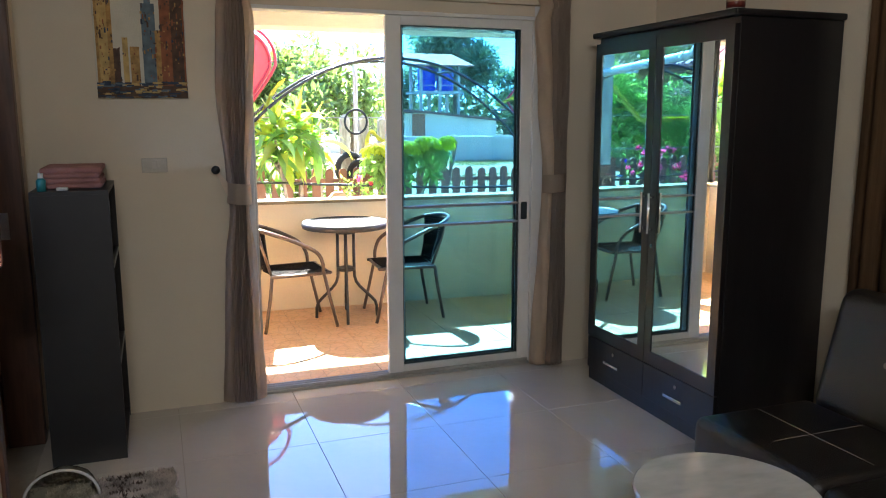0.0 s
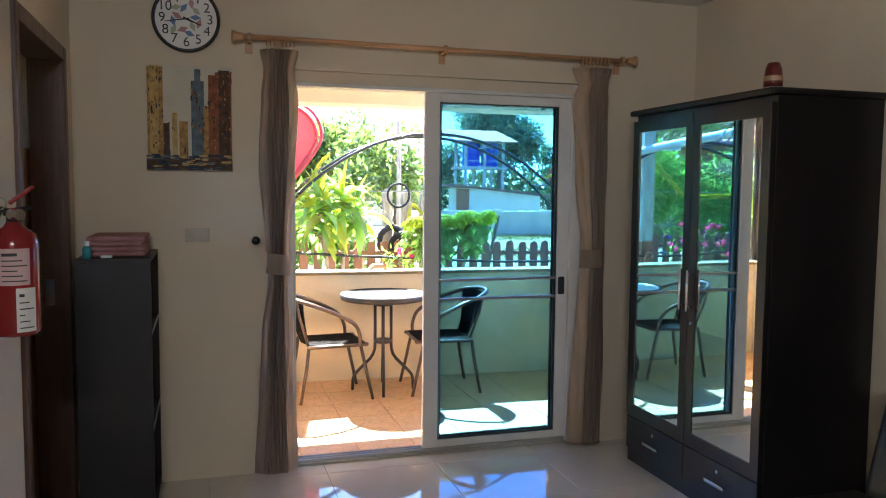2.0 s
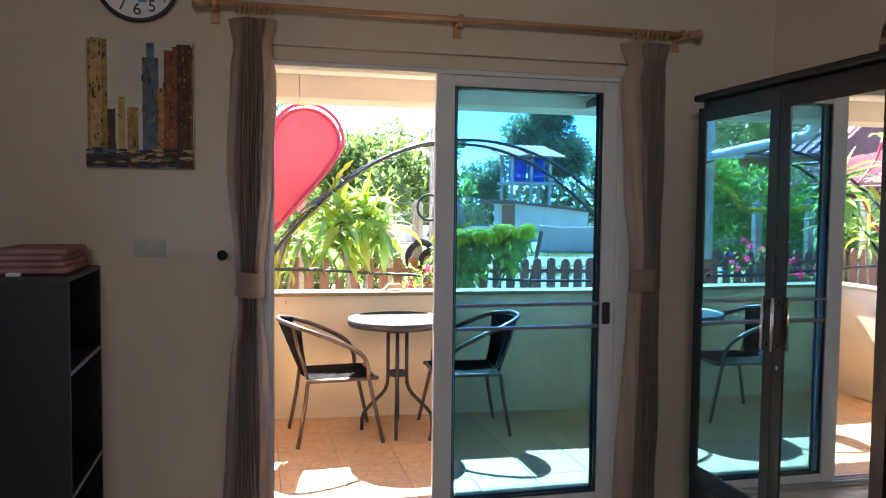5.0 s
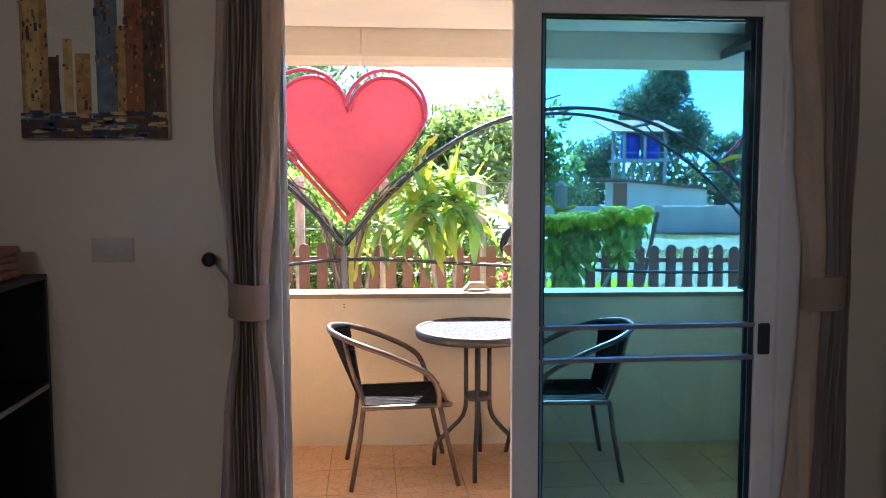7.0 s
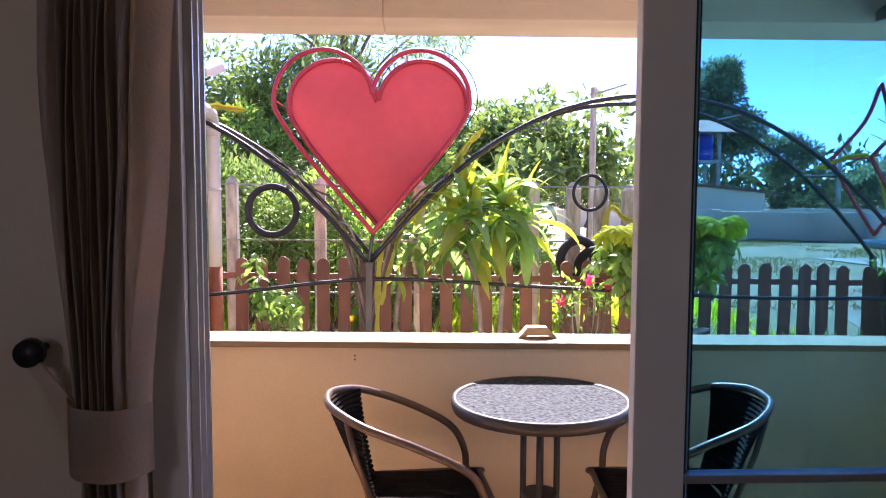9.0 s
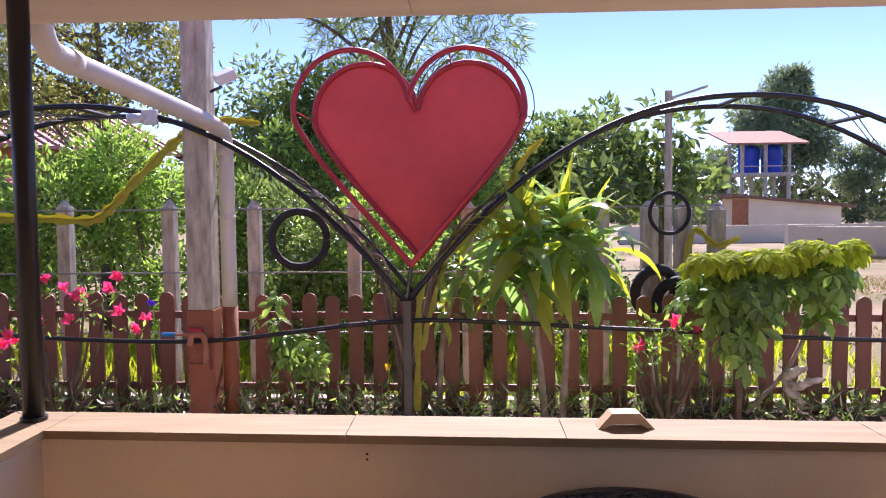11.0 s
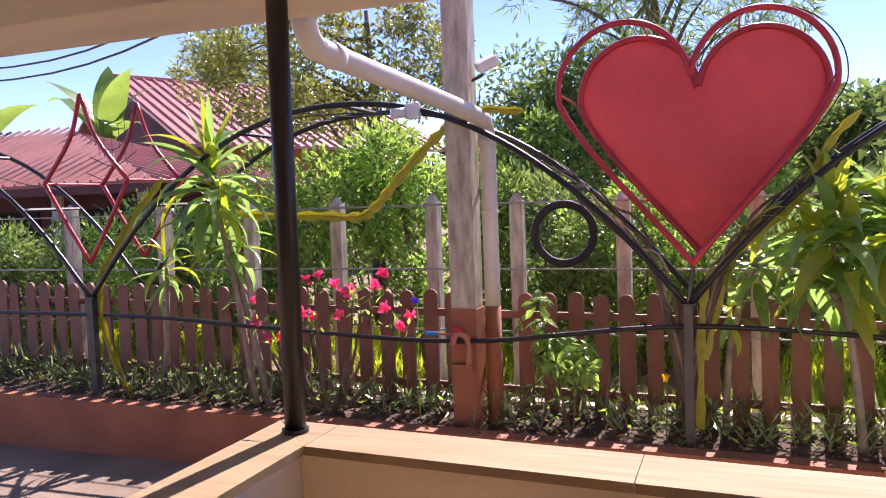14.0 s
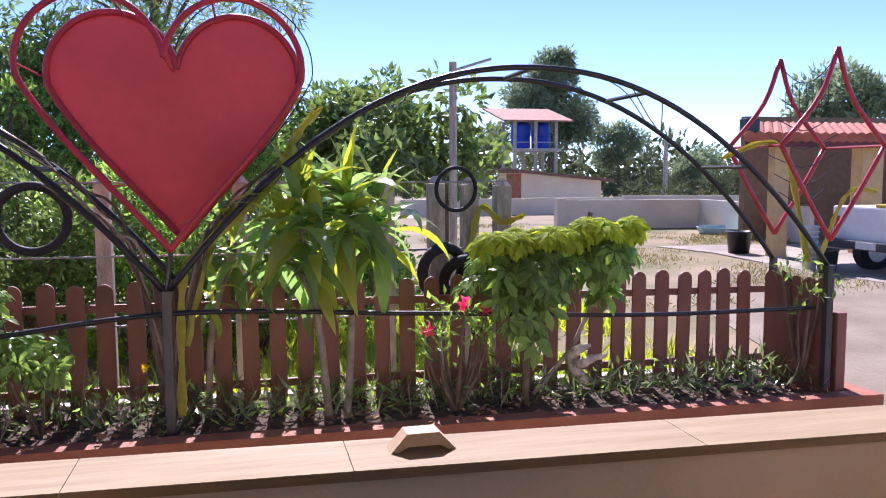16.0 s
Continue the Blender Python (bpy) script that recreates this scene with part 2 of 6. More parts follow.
# ground cover leaves, the bed's shade put into a duller green
M_bed = mat("shaded_bed_leaves", (0.17, 0.22, 0.10), 0.2, var=0.15, scale=2, fine=20, bump=0.05, island=0.9, trans=0.35)
M_strap = mat("broad_strap_leaves", (0.20, 0.335, 0.10), 0.26, var=0.1, scale=4, fine=30, bump=0.1, obj=0.5, trans=0.5)
M_strapyel = mat("yellow_strap_leaves", (0.36, 0.42, 0.06), 0.35, var=0.12, scale=4, fine=30, bump=0.1, obj=0.4, trans=0.4)
M_bark = mat("grey_brown_bark", (0.20, 0.14, 0.09), 0.9, var=0.25, scale=8, fine=40, bump=0.6, stretch=(3, 3, 0.7))
M_stemgrey = mat("pale_stem", (0.36, 0.29, 0.22), 0.8, var=0.2, scale=10, fine=50, bump=0.4)
M_pink = mat("pink_petals", (0.80, 0.13, 0.22), 0.5, var=0.15, island=0.4, bump=0.0, trans=0.35)
M_cactus = mat("yellow_green_cactus", (0.46, 0.43, 0.06), 0.45, var=0.25, scale=6, fine=30, bump=0.15, col2=(0.38, 0.40, 0.06), trans=0.3)
M_redroof = mat("red_sheet_roofing", (0.50, 0.20, 0.17), 0.5, var=0.12, scale=1.2, fine=10, bump=0.1)
M_housewall = mat("ochre_house_wall", (0.40, 0.20, 0.09), 0.85, var=0.08, scale=1.5, fine=30, bump=0.1)
M_maroon = mat("maroon_boards", (0.14, 0.03, 0.03), 0.7, var=0.15, scale=2, fine=20, bump=0.1)
M_cream2 = mat("cream_block_wall", (0.76, 0.67, 0.50), 0.85, var=0.08, scale=0.7, fine=12, bump=0.1)
M_blue = mat("blue_plastic_tank", (0.012, 0.06, 0.48), 0.4, var=0.1, scale=2, fine=10, bump=0.05)
M_dark = mat("dark_interior", (0.03, 0.028, 0.025), 0.9, var=0.2)
M_white = mat("white_paint", (0.78, 0.77, 0.74), 0.4, var=0.05)
M_pinkcloth = mat("pink_towelling", (0.52, 0.25, 0.22), 0.95, var=0.15, scale=10, fine=220, bump=0.7)
M_mat = mat("fluffy_beige_mat", (0.74, 0.64, 0.57), 0.95, var=0.3, scale=14, fine=130, bump=1.0)
M_claytan = mat("tan_fired_clay", (0.60, 0.44, 0.27), 0.7, var=0.1, scale=8, fine=60, bump=0.2)
M_taptan = mat("terracotta_block", (0.42, 0.17, 0.10), 0.6, var=0.12, scale=8, fine=50, bump=0.25)

# ---- mesh helpers ----


def part(name, bm, material, parent=None, label="", smooth=False, local=False):
    """Links a bmesh as one mesh object under a thing or a part; its points are in world metres unless local."""
    if isinstance(bm, bpy.types.Mesh):
        me = bm
    else:
        me = bpy.data.meshes.new(name)
        bm.to_mesh(me)
        bm.free()
        me.materials.append(material)
        if smooth:
            for p in me.polygons:
                p.use_smooth = True
    ob = new(name, me)
    if parent is not None:
        ob.parent = parent
        if not local:
            off = Vector()
            q = parent
            while q is not None:
                off += q.location
                q = q.parent
            ob.location = -off
    if label:
        ob["label"] = label
    return ob


def thing(name, at, label, category, group="", kind=""):
    e = new(name)
    e.empty_display_size = 0.05
    e.location = at
    return tagged(e, label, category, group, kind)


def structure(name, bm, material, label, category, smooth=False):
    return tagged(part(name, bm, material, smooth=smooth), label, category, kind="structure")


def box(bm, x0, y0, z0, x1, y1, z1, bevel=0.0, seg=2):
    r = bmesh.ops.create_cube(bm, size=1.0, matrix=Matrix.Translation(((x0 + x1) / 2, (y0 + y1) / 2, (z0 + z1) / 2)) @ Matrix.Diagonal((x1 - x0, y1 - y0, z1 - z0, 1)))
    if bevel:
        es = list({e for v in r["verts"] for e in v.link_edges})
        bmesh.ops.bevel(bm, geom=es, offset=bevel, segments=seg, profile=0.6 if seg == 2 else 0.5, affect="EDGES")
    return bm


def B(*a, bevel=0.0, seg=2):
    return box(bmesh.new(), *a, bevel=bevel, seg=seg)


def tube(bm, pts, r, seg=8, cap=True):
    """A round tube along points; r: one radius or one for each point."""
    pts = [Vector(p) for p in pts]
    n = len(pts)
    rs = r if isinstance(r, (list, tuple)) else [r] * n
    rings = []
    up = None
    for i, p in enumerate(pts):
        d = (pts[min(i + 1, n - 1)] - pts[max(i - 1, 0)]).normalized()
        if up is None:
            up = Vector((0, 0, 1)) if abs(d.z) < 0.9 else Vector((0, 1, 0))
        side = d.cross(up).normalized()
        up = side.cross(d).normalized()
        rings.append([bm.verts.new(p + rs[i] * (math.cos(a) * side + math.sin(a) * up)) for a in (2 * math.pi * k / seg for k in range(seg))])
    for a, b in zip(rings, rings[1:]):
        for k in range(seg):
            bm.faces.new((a[k], a[(k + 1) % seg], b[(k + 1) % seg], b[k]))
    if cap:
        bm.faces.new(rings[0][::-1])
        bm.faces.new(rings[-1])
    return bm


def T(pts, r, seg=8):
    return tube(bmesh.new(), pts, r, seg)


def lathe(profile, seg=24, at=(0, 0, 0)):
    bm = bmesh.new()
    rings = []
    for r, z in profile:
        rings.append([bm.verts.new((at[0] + r * math.cos(2 * math.pi * k / seg), at[1] + r * math.sin(2 * math.pi * k / seg), at[2] + z)) for k in range(seg)])
    for a, b in zip(rings, rings[1:]):
        for k in range(seg):
            bm.faces.new((a[k], a[(k + 1) % seg], b[(k + 1) % seg], b[k]))
    bm.faces.new(rings[0][::-1])
    bm.faces.new(rings[-1])
    return bm


def prism(poly, axis, a, b):
    """A closed polygon pushed from a to b along an axis (0, 1 or 2)."""
    bm = bmesh.new()

    def put(p, v):
        q = list(p)
        q.insert(axis, v)
        return bm.verts.new(q)
    A = [put(p, a) for p in poly]
    C = [put(p, b) for p in poly]
    n = len(poly)
    bm.faces.new(A)
    bm.faces.new(C[::-1])
    for k in range(n):
        bm.faces.new((A[k], C[k], C[(k + 1) % n], A[(k + 1) % n]))
    bmesh.ops.recalc_face_normals(bm, faces=bm.faces)
    return bm


def smooth_path(pts, n=8):
    """Catmull-Rom points through a few given ones."""
    P = [Vector(p) for p in pts]
    P = [2 * P[0] - P[1]] + P + [2 * P[-1] - P[-2]]
    out = []
    for i in range(1, len(P) - 2):
        for k in range(n):
            t = k / n
            a, b, c, d = P[i - 1:i + 3]
            out.append(0.5 * ((2 * b) + (c - a) * t + (2 * a - 5 * b + 4 * c - d) * t * t + (3 * b - a - 3 * c + d) * t ** 3))
    return out + [P[-2]]


def leaf_mesh(name, centers, dirs, size, width, material, rng, fold=0.25):
    """Many small folded leaves as one mesh: each has its own base, tip and two sides."""
    n = len(centers)
    d = dirs / np.linalg.norm(dirs, axis=1, keepdims=True)
    rnd = rng.normal(size=(n, 3))
    s = np.cross(d, rnd)
    s /= np.linalg.norm(s, axis=1, keepdims=True) + 1e-9
    u = np.cross(s, d)
    ln = size * rng.uniform(0.6, 1.3, (n, 1))
    wd = ln * width
    base, tip = centers, centers + d * ln
    mid = centers + d * ln * 0.45
    left, right = mid + s * wd * 0.5 + u * wd * fold, mid - s * wd * 0.5 + u * wd * fold
    v = np.stack([base, left, tip, right], 1).reshape(-1, 3)
    i = np.arange(n)[:, None] * 4
    f = np.concatenate([i + [[0, 1, 2]], i + [[0, 2, 3]]], 1).reshape(-1, 3)
    me = bpy.data.meshes.new(name)
    me.from_pydata(v.tolist(), [], f.tolist())
    me.materials.append(material)
    return me


def clump_points(rng, blobs, n):
    """Points near the shells of many overlapping lumps, with ways out from them."""
    blobs = np.array(blobs, float)
    w = blobs[:, 3] ** 2
    k = rng.choice(len(blobs), n, p=w / w.sum())
    d = rng.normal(size=(n, 3))
    d /= np.linalg.norm(d, axis=1, keepdims=True)
    r = blobs[k, 3:4] * rng.uniform(0.45, 1.08, (n, 1))
    return blobs[k, :3] + d * r, d

# ---- room ----
IN, OUT = -0.1, 0.04          # faces of the front wall
XL, XR, YB, ZC = -1.78, 1.68, -6.2, 2.62
DX0, DX1, DZ = -0.79, 0.96, 2.125   # opening of the sliding door

room_floor = structure("floor", B(XL - 1.7, YB, -0.12, XR, OUT, -0.006), M_grout, "pale grout bed under polished floor tiles", "floor")
tile_me = {}


def tile_mesh(w, d, h, name, material, bev=0.0012):
    key = (round(w, 3), round(d, 3), name)
    if key not in tile_me:
        bm = bmesh.new()
        z0, z1 = -h, 0.0
        lo = [bm.verts.new(p) for p in ((0, 0, z0), (w, 0, z0), (w, d, z0), (0, d, z0))]
        md = [bm.verts.new(p) for p in ((0, 0, -bev), (w, 0, -bev), (w, d, -bev), (0, d, -bev))]
        hi = [bm.verts.new(p) for p in ((bev, bev, z1), (w - bev, bev, z1), (w - bev, d - bev, z1), (bev, d - bev, z1))]
        for a, b in ((lo, md), (md, hi)):
            for k in range(4):
                bm.faces.new((a[k], a[(k + 1) % 4], b[(k + 1) % 4], b[k]))
        bm.faces.new(hi)
        me = bpy.data.meshes.new(name)
        bm.to_mesh(me)
        bm.free()
        me.materials.append(material)
        tile_me[key] = me
    return tile_me[key]


def lay_tiles(parent, x0, x1, y0, y1, ox, oy, s, z, gap, material):
    i0, i1 = math.floor((x0 - ox) / s), math.ceil((x1 - ox) / s)
    j0, j1 = math.floor((y0 - oy) / s), math.ceil((y1 - oy) / s)
    for i in range(i0, i1):
        for j in range(j0, j1):
            a, b = max(x0, ox + i * s + gap / 2), min(x1, ox + (i + 1) * s - gap / 2)
            c, d = max(y0, oy + j * s + gap / 2), min(y1, oy + (j + 1) * s - gap / 2)
            if b - a > 0.02 and d - c > 0.02:
                ob = part("tile", tile_mesh(b - a, d - c, 0.008, "tile", material), material, parent)
                ob.location = Vector((a, c, z)) - parent.location


wf = bmesh.new()
box(wf, XL - 3.5, IN, -0.15, DX0, OUT, ZC + 0.2)
box(wf, DX1, IN, -0.15, XR + 2.5, OUT, ZC + 0.2)
box(wf, DX0, IN, DZ, DX1, OUT, ZC + 0.2)
structure("wall_front", wf, M_wall, "cream painted wall with a sliding-door opening", "wall")
wl = bmesh.new()
DY0, DY1, DZL = -1.32, -0.31, 2.13
WYA_, WYB_, WZ0, WZ1 = -5.95, -4.65, 2.38, 2.6
box(wl, XL - 0.12, YB, 0, XL, WYA_, ZC)
box(wl, XL - 0.12, WYB_, 0, XL, DY0, ZC)
box(wl, XL - 0.12, WYA_, 0, XL, WYB_, WZ0)
box(wl, XL - 0.12, WYA_, WZ1, XL, WYB_, ZC)
box(wl, XL - 0.12, DY1, 0, XL, IN, ZC)
box(wl, XL - 0.12, DY0, DZL, XL, DY1, ZC)
structure("wall_left", wl, M_wall, "cream painted side wall with a doorway and an added window", "wall")
structure("wall_right", B(XR, YB, 0, XR + 0.15, IN, ZC), M_wall, "cream painted side wall", "wall")
structure("wall_back", B(XL - 1.7, YB - 0.15, 0, XR + 0.15, YB, ZC), M_wall, "plain cream painted back wall", "wall")
structure("ceiling", B(XL - 1.7, YB, ZC, XR + 0.15, OUT, ZC + 0.12), M_ceil, "plain pale painted room ceiling", "ceiling")
# small side room behind the doorway
ws = bmesh.new()
# the far wall has an unseen opening, added to let daylight in
box(ws, XL - 1.75, -2.4, 0, XL - 1.65, -2.15, ZC)
box(ws, XL - 1.75, -1.55, 0, XL - 1.65, IN, ZC)
box(ws, XL - 1.75, -2.15, 0, XL - 1.65, -1.55, 1.35)
box(ws, XL - 1.75, -2.15, 1.9, XL - 1.65, -1.55, ZC)
box(ws, XL - 1.65, -2.4, 0, XL - 0.12, -2.3, ZC)
structure("wall_side_room", ws, M_wall, "cream painted wall of the small side room", "wall")
cab = thing("wall_cabinet", (-2.95, -0.45, 0.0), "orange-brown wooden cupboard in the dim side room", "cabinet")
part("body", B(-3.35, -0.62, 0.0, -1.93, -0.22, 1.68, bevel=0.006), M_orange, cab)
for k in range(3):
    part("door", B(-3.34 + 0.47 * k, -0.64, 0.1, -2.89 + 0.47 * k, -0.622, 1.60, bevel=0.008), M_orange, cab)

# dark door frame of the side room
dfr = thing("door_1", (XL, -0.8, 0), "dark-stained wooden door frame round the side room doorway", "door frame", kind="structure")
part("jamb", B(XL - 0.14, DY1 - 0.06, 0, XL + 0.015, DY1 + 0.002, DZL, bevel=0.006), M_door, dfr)
part("jamb", B(XL - 0.14, DY0 - 0.002, 0, XL + 0.015, DY0 + 0.06, DZL, bevel=0.006), M_door, dfr)
part("head", B(XL - 0.14, DY0 + 0.06, DZL - 0.06, XL + 0.014, DY1 - 0.06, DZL + 0.002, bevel=0.006), M_door, dfr)
part("strike_plate", B(XL - 0.09, DY1 - 0.064, 0.97, XL - 0.05, DY1 - 0.0605, 1.09), M_chrome, dfr)

# unseen window in the left wall, added to hold the fill light
win = thing("window_1", (XL - 0.08, (WYA_ + WYB_) / 2, WZ0), "narrow white framed high window, unseen, added to hold the fill light", "window", kind="structure")
part("window_frame", B(XL - 0.1, WYA_, WZ0, XL - 0.03, WYA_ + 0.03, WZ1), M_alu, win)
part("window_frame", B(XL - 0.1, WYB_ - 0.03, WZ0, XL - 0.03, WYB_, WZ1), M_alu, win)
part("window_frame", B(XL - 0.1, WYA_ + 0.03, WZ0, XL - 0.03, WYB_ - 0.03, WZ0 + 0.03), M_alu, win)
part("window_frame", B(XL - 0.1, WYA_ + 0.03, WZ1 - 0.03, XL - 0.03, WYB_ - 0.03, WZ1), M_alu, win)
wp = part("pane", B(XL - 0.07, WYA_ + 0.03, WZ0 + 0.03, XL - 0.064, WYB_ - 0.03, WZ1 - 0.03), M_glass, win)
wp.visible_shadow = False

# ---- sliding door ----
sd = thing("door_2", (0.08, 0, 0), "white aluminium sliding glass door standing half open", "sliding door", kind="structure")
FX0, FX1, FZ = -0.785, 0.955, 2.1245
part("side_frame", B(FX0, -0.06, 0.0, -0.726, 0.045, FZ, bevel=0.004), M_alu, sd)
part("side_frame", B(0.885, -0.06, 0.0, FX1, 0.045, FZ, bevel=0.004), M_alu, sd)
part("head_frame", B(-0.726, -0.06, 2.045, 0.885, 0.045, 2.066, bevel=0.003), M_alu, sd)
part("head_fascia", B(-0.726, -0.064, 2.0662, 0.885, 0.045, FZ), M_wall, sd, "cream painted strip over the door")
tr = bmesh.new()
box(tr, -0.726, -0.06, -0.004, 0.885, 0.045, 0.012)
for y in (-0.045, -0.012, 0.02):
    box(tr, -0.726, y, 0.012, 0.885, y + 0.006, 0.03)
part("track", tr, M_track, sd)
fin = bmesh.new()
for y in (-0.04, -0.005, 0.028):
    box(fin, -0.726, y, 0.03, -0.712, y + 0.006, 2.045)
part("track", fin, M_track, sd)


def leaf_panel(x0, x1, y, rails, label):
    p = part("panel_frame", B(x0, y - 0.016, 0.03, x0 + 0.088, y + 0.016, 2.045, bevel=0.003), M_alu, sd, label)
    part("stile", B(x1 - 0.07, y - 0.016, 0.03, x1, y + 0.016, 2.045, bevel=0.003), M_alu, p)
    part("rail", B(x0 + 0.088, y - 0.015, 0.03, x1 - 0.07, y + 0.015, 0.072, bevel=0.003), M_alu, p)
    part("rail", B(x0 + 0.088, y - 0.015, 1.995, x1 - 0.07, y + 0.015, 2.045, bevel=0.003), M_alu, p)
    seal = bmesh.new()
    box(seal, x1 - 0.082, y - 0.006, 0.072, x1 - 0.07, y + 0.006, 1.995)
    box(seal, x0 + 0.088, y - 0.006, 0.072, x0 + 0.094, y + 0.006, 1.995)
    box(seal, x0 + 0.094, y - 0.006, 1.987, x1 - 0.082, y + 0.006, 1.995)
    box(seal, x0 + 0.094, y - 0.006, 0.072, x1 - 0.082, y + 0.006, 0.084)
    part("seal", seal, M_seal, p)
    if rails:
        for z in (0.993, 0.884):
            part("cross_rail", B(x0 + 0.088, y - 0.016, z - 0.007, x1 - 0.07, y + 0.016, z + 0.007, bevel=0.002), M_railgrey, p)
        part("latch", B(x1 - 0.062, y - 0.03, 0.895, x1 - 0.022, y - 0.016, 1.0, bevel=0.008), M_seal, p, "black door latch")
    g = part("pane", B(x0 + 0.094, y - 0.003, 0.084, x1 - 0.082, y + 0.003, 1.987), M_glass, p)
    g.visible_shadow = False
    return p


leaf_panel(0.0, 0.886, -0.022, True, "sliding door leaf with two cross rails")
leaf_panel(0.02, 0.884, 0.016, False, "fixed glass leaf behind it")

# ---- veranda ----
VX0, VX1, VY1 = -1.62, 1.69, 1.81
vfloor = structure("veranda_floor", B(-1.72, OUT, -0.14, 1.78, 1.86, -0.006), M_vgrout, "pale grout bed under the orange veranda tiles", "floor")
bal = thing("balustrade", (0, 1.9, 0), "cream rendered veranda parapet with a wood-look tile coping", "parapet", kind="structure")
CX0, CX1 = -1.56, 1.62        # inner edges of the side copings


def front_y(x, d=0.0):
    """The front parapet runs a little out of square with the house."""
    return 1.775 - 0.06 * x + d


def slab(x0, x1, d0, d1, z0, z1):
    return prism([(x0, front_y(x0, d0)), (x1, front_y(x1, d0)), (x1, front_y(x1, d1)), (x0, front_y(x0, d1))], 2, z0, z1)


part("parapet_wall", slab(CX0 - 0.19, CX1 + 0.19, 0.02, 0.19, -0.14, 0.835), M_out, bal)
part("parapet_wall", prism([(CX0 - 0.19, OUT), (CX0 - 0.02, OUT), (CX0 - 0.02, front_y(CX0, 0.02)), (CX0 - 0.19, front_y(CX0 - 0.17, 0.02))], 2, -0.14, 0.835), M_out, bal)
part("parapet_wall", prism([(CX1 + 0.02, OUT), (CX1 + 0.19, OUT), (CX1 + 0.19, front_y(CX1 + 0.19, 0.02)), (CX1 + 0.02, front_y(CX1 + 0.02, 0.02))], 2, -0.14, 0.835), M_out, bal)


def cap_piece(poly):
    p = part("coping_tile", prism(poly, 2, 0.835, 0.86), M_cap, bal)
    return p


jx = [CX0, -0.655, -0.03, 0.84, CX1]
for a, b in zip(jx, jx[1:]):
    a, b = a + 0.001, b - 0.001
    cap_piece([(a, front_y(a)), (b, front_y(b)), (b, front_y(b, 0.21)), (a, front_y(a, 0.21))])
cap_piece([(CX0 - 0.001, front_y(CX0)), (CX0 - 0.001, front_y(CX0, 0.21)), (CX0 - 0.21, front_y(CX0 - 0.21, 0.21))])
cap_piece([(CX1 + 0.001, front_y(CX1)), (CX1 + 0.21, front_y(CX1 + 0.21, 0.21)), (CX1 + 0.001, front_y(CX1, 0.21))])
for x0, x1 in ((CX0 - 0.21, CX0 - 0.002), (CX1 + 0.002, CX1 + 0.21)):
    cap_piece([(x0, OUT + 0.004), (x1, OUT + 0.004), (x1, 0.919), (x0, 0.919)])
    cap_piece([(x0, 0.921), (x1, 0.921), (x1, front_y(x1) - 0.001), (x0, front_y(x0) - 0.001)])
cap_piece([(CX0 - 0.21, front_y(CX0) + 0.004), (CX0 - 0.002, front_y(CX0) + 0.001), (CX0 - 0.21, front_y(CX0 - 0.21, 0.205))])
cap_piece([(CX1 + 0.002, front_y(CX1) + 0.001), (CX1 + 0.21, front_y(CX1) + 0.001), (CX1 + 0.21, front_y(CX1 + 0.21, 0.205))])

vc = bmesh.new()
box(vc, -5.2, OUT, 2.36, 1.86, 2.1, 2.42)
structure("veranda_ceiling", vc, M_ceil, "pale painted veranda soffit", "ceiling")
beam = thing("beam", (0, 2.3, 2.2), "cream painted eave beam above the veranda", "beam", kind="structure")
part("beam_box", B(-5.2, 2.12, 2.2, -0.492, 2.52, 2.45, bevel=0.004), M_beam, beam)
part("beam_box", B(-0.490, 2.12, 2.2, 2.4, 2.52, 2.45, bevel=0.004), M_beam, beam)
structure("side_soffit", prism([(1.66, 2.205), (2.7, 2.98), (2.7, 3.02), (1.66, 2.25)], 1, 0.05, 2.115), mat("dark_grey_soffit", (0.16, 0.15, 0.14), 0.8), "dark sloping soffit of the adjoining roof", "soffit")
prismpts = [(-0.3, 3.35), (2.75, 2.42), (2.75, 2.48), (-0.3, 3.42)]
structure("veranda_roof", prism(prismpts, 0, -5.4, 2.5), M_redroof, "red sheet roof over the veranda", "roof")
structure("main_roof", B(-6, YB - 0.4, 2.9, 4.4, OUT, 3.0), M_redroof, "flat closing roof over the room", "roof")
for x, py in ((-1.655, 1.985), (1.70, 1.81)):
    pl = thing("veranda_post", (x, py, 0.86), "round black painted steel veranda post", "post", group="veranda posts")
    part("shaft", T([(x, py, 0.862), (x, py + 0.01, 2.36)], 0.032, 16), M_blackmetal, pl, smooth=True)
    part("base_collar", T([(x, py, 0.861), (x, py, 0.872)], 0.04, 16), M_blackmetal, pl)
tb = thing("roof_tile_piece", (0.16, 1.9, 0.86), "tan hexagonal clay ridge piece resting on the coping", "clay piece")
part("body", prism([(0.07, 0.861), (0.11, 0.906), (0.19, 0.906), (0.232, 0.861), (0.215, 0.861), (0.19, 0.874), (0.112, 0.874), (0.088, 0.861)], 1, 1.86, 1.92), M_claytan, tb)

# ---- veranda furniture ----
tbl = thing("bistro_table", (0.095, 1.435, 0), "round bistro table with patterned glass top on tubular legs", "table")
part("tabletop", lathe([(0.0, 0.715), (0.30, 0.715), (0.30, 0.726), (0.0, 0.726)], 40), M_tableglass, tbl, "rippled clear glass top", local=True)
part("rim", lathe([(0.298, 0.69), (0.315, 0.688), (0.322, 0.71), (0.318, 0.731), (0.30, 0.73), (0.298, 0.72)], 40), M_greymetal, tbl, smooth=True, local=True)
for k in range(4):
    a = math.pi / 2 * k - math.pi / 2 - 0.2
    c, s = math.cos(a), math.sin(a)
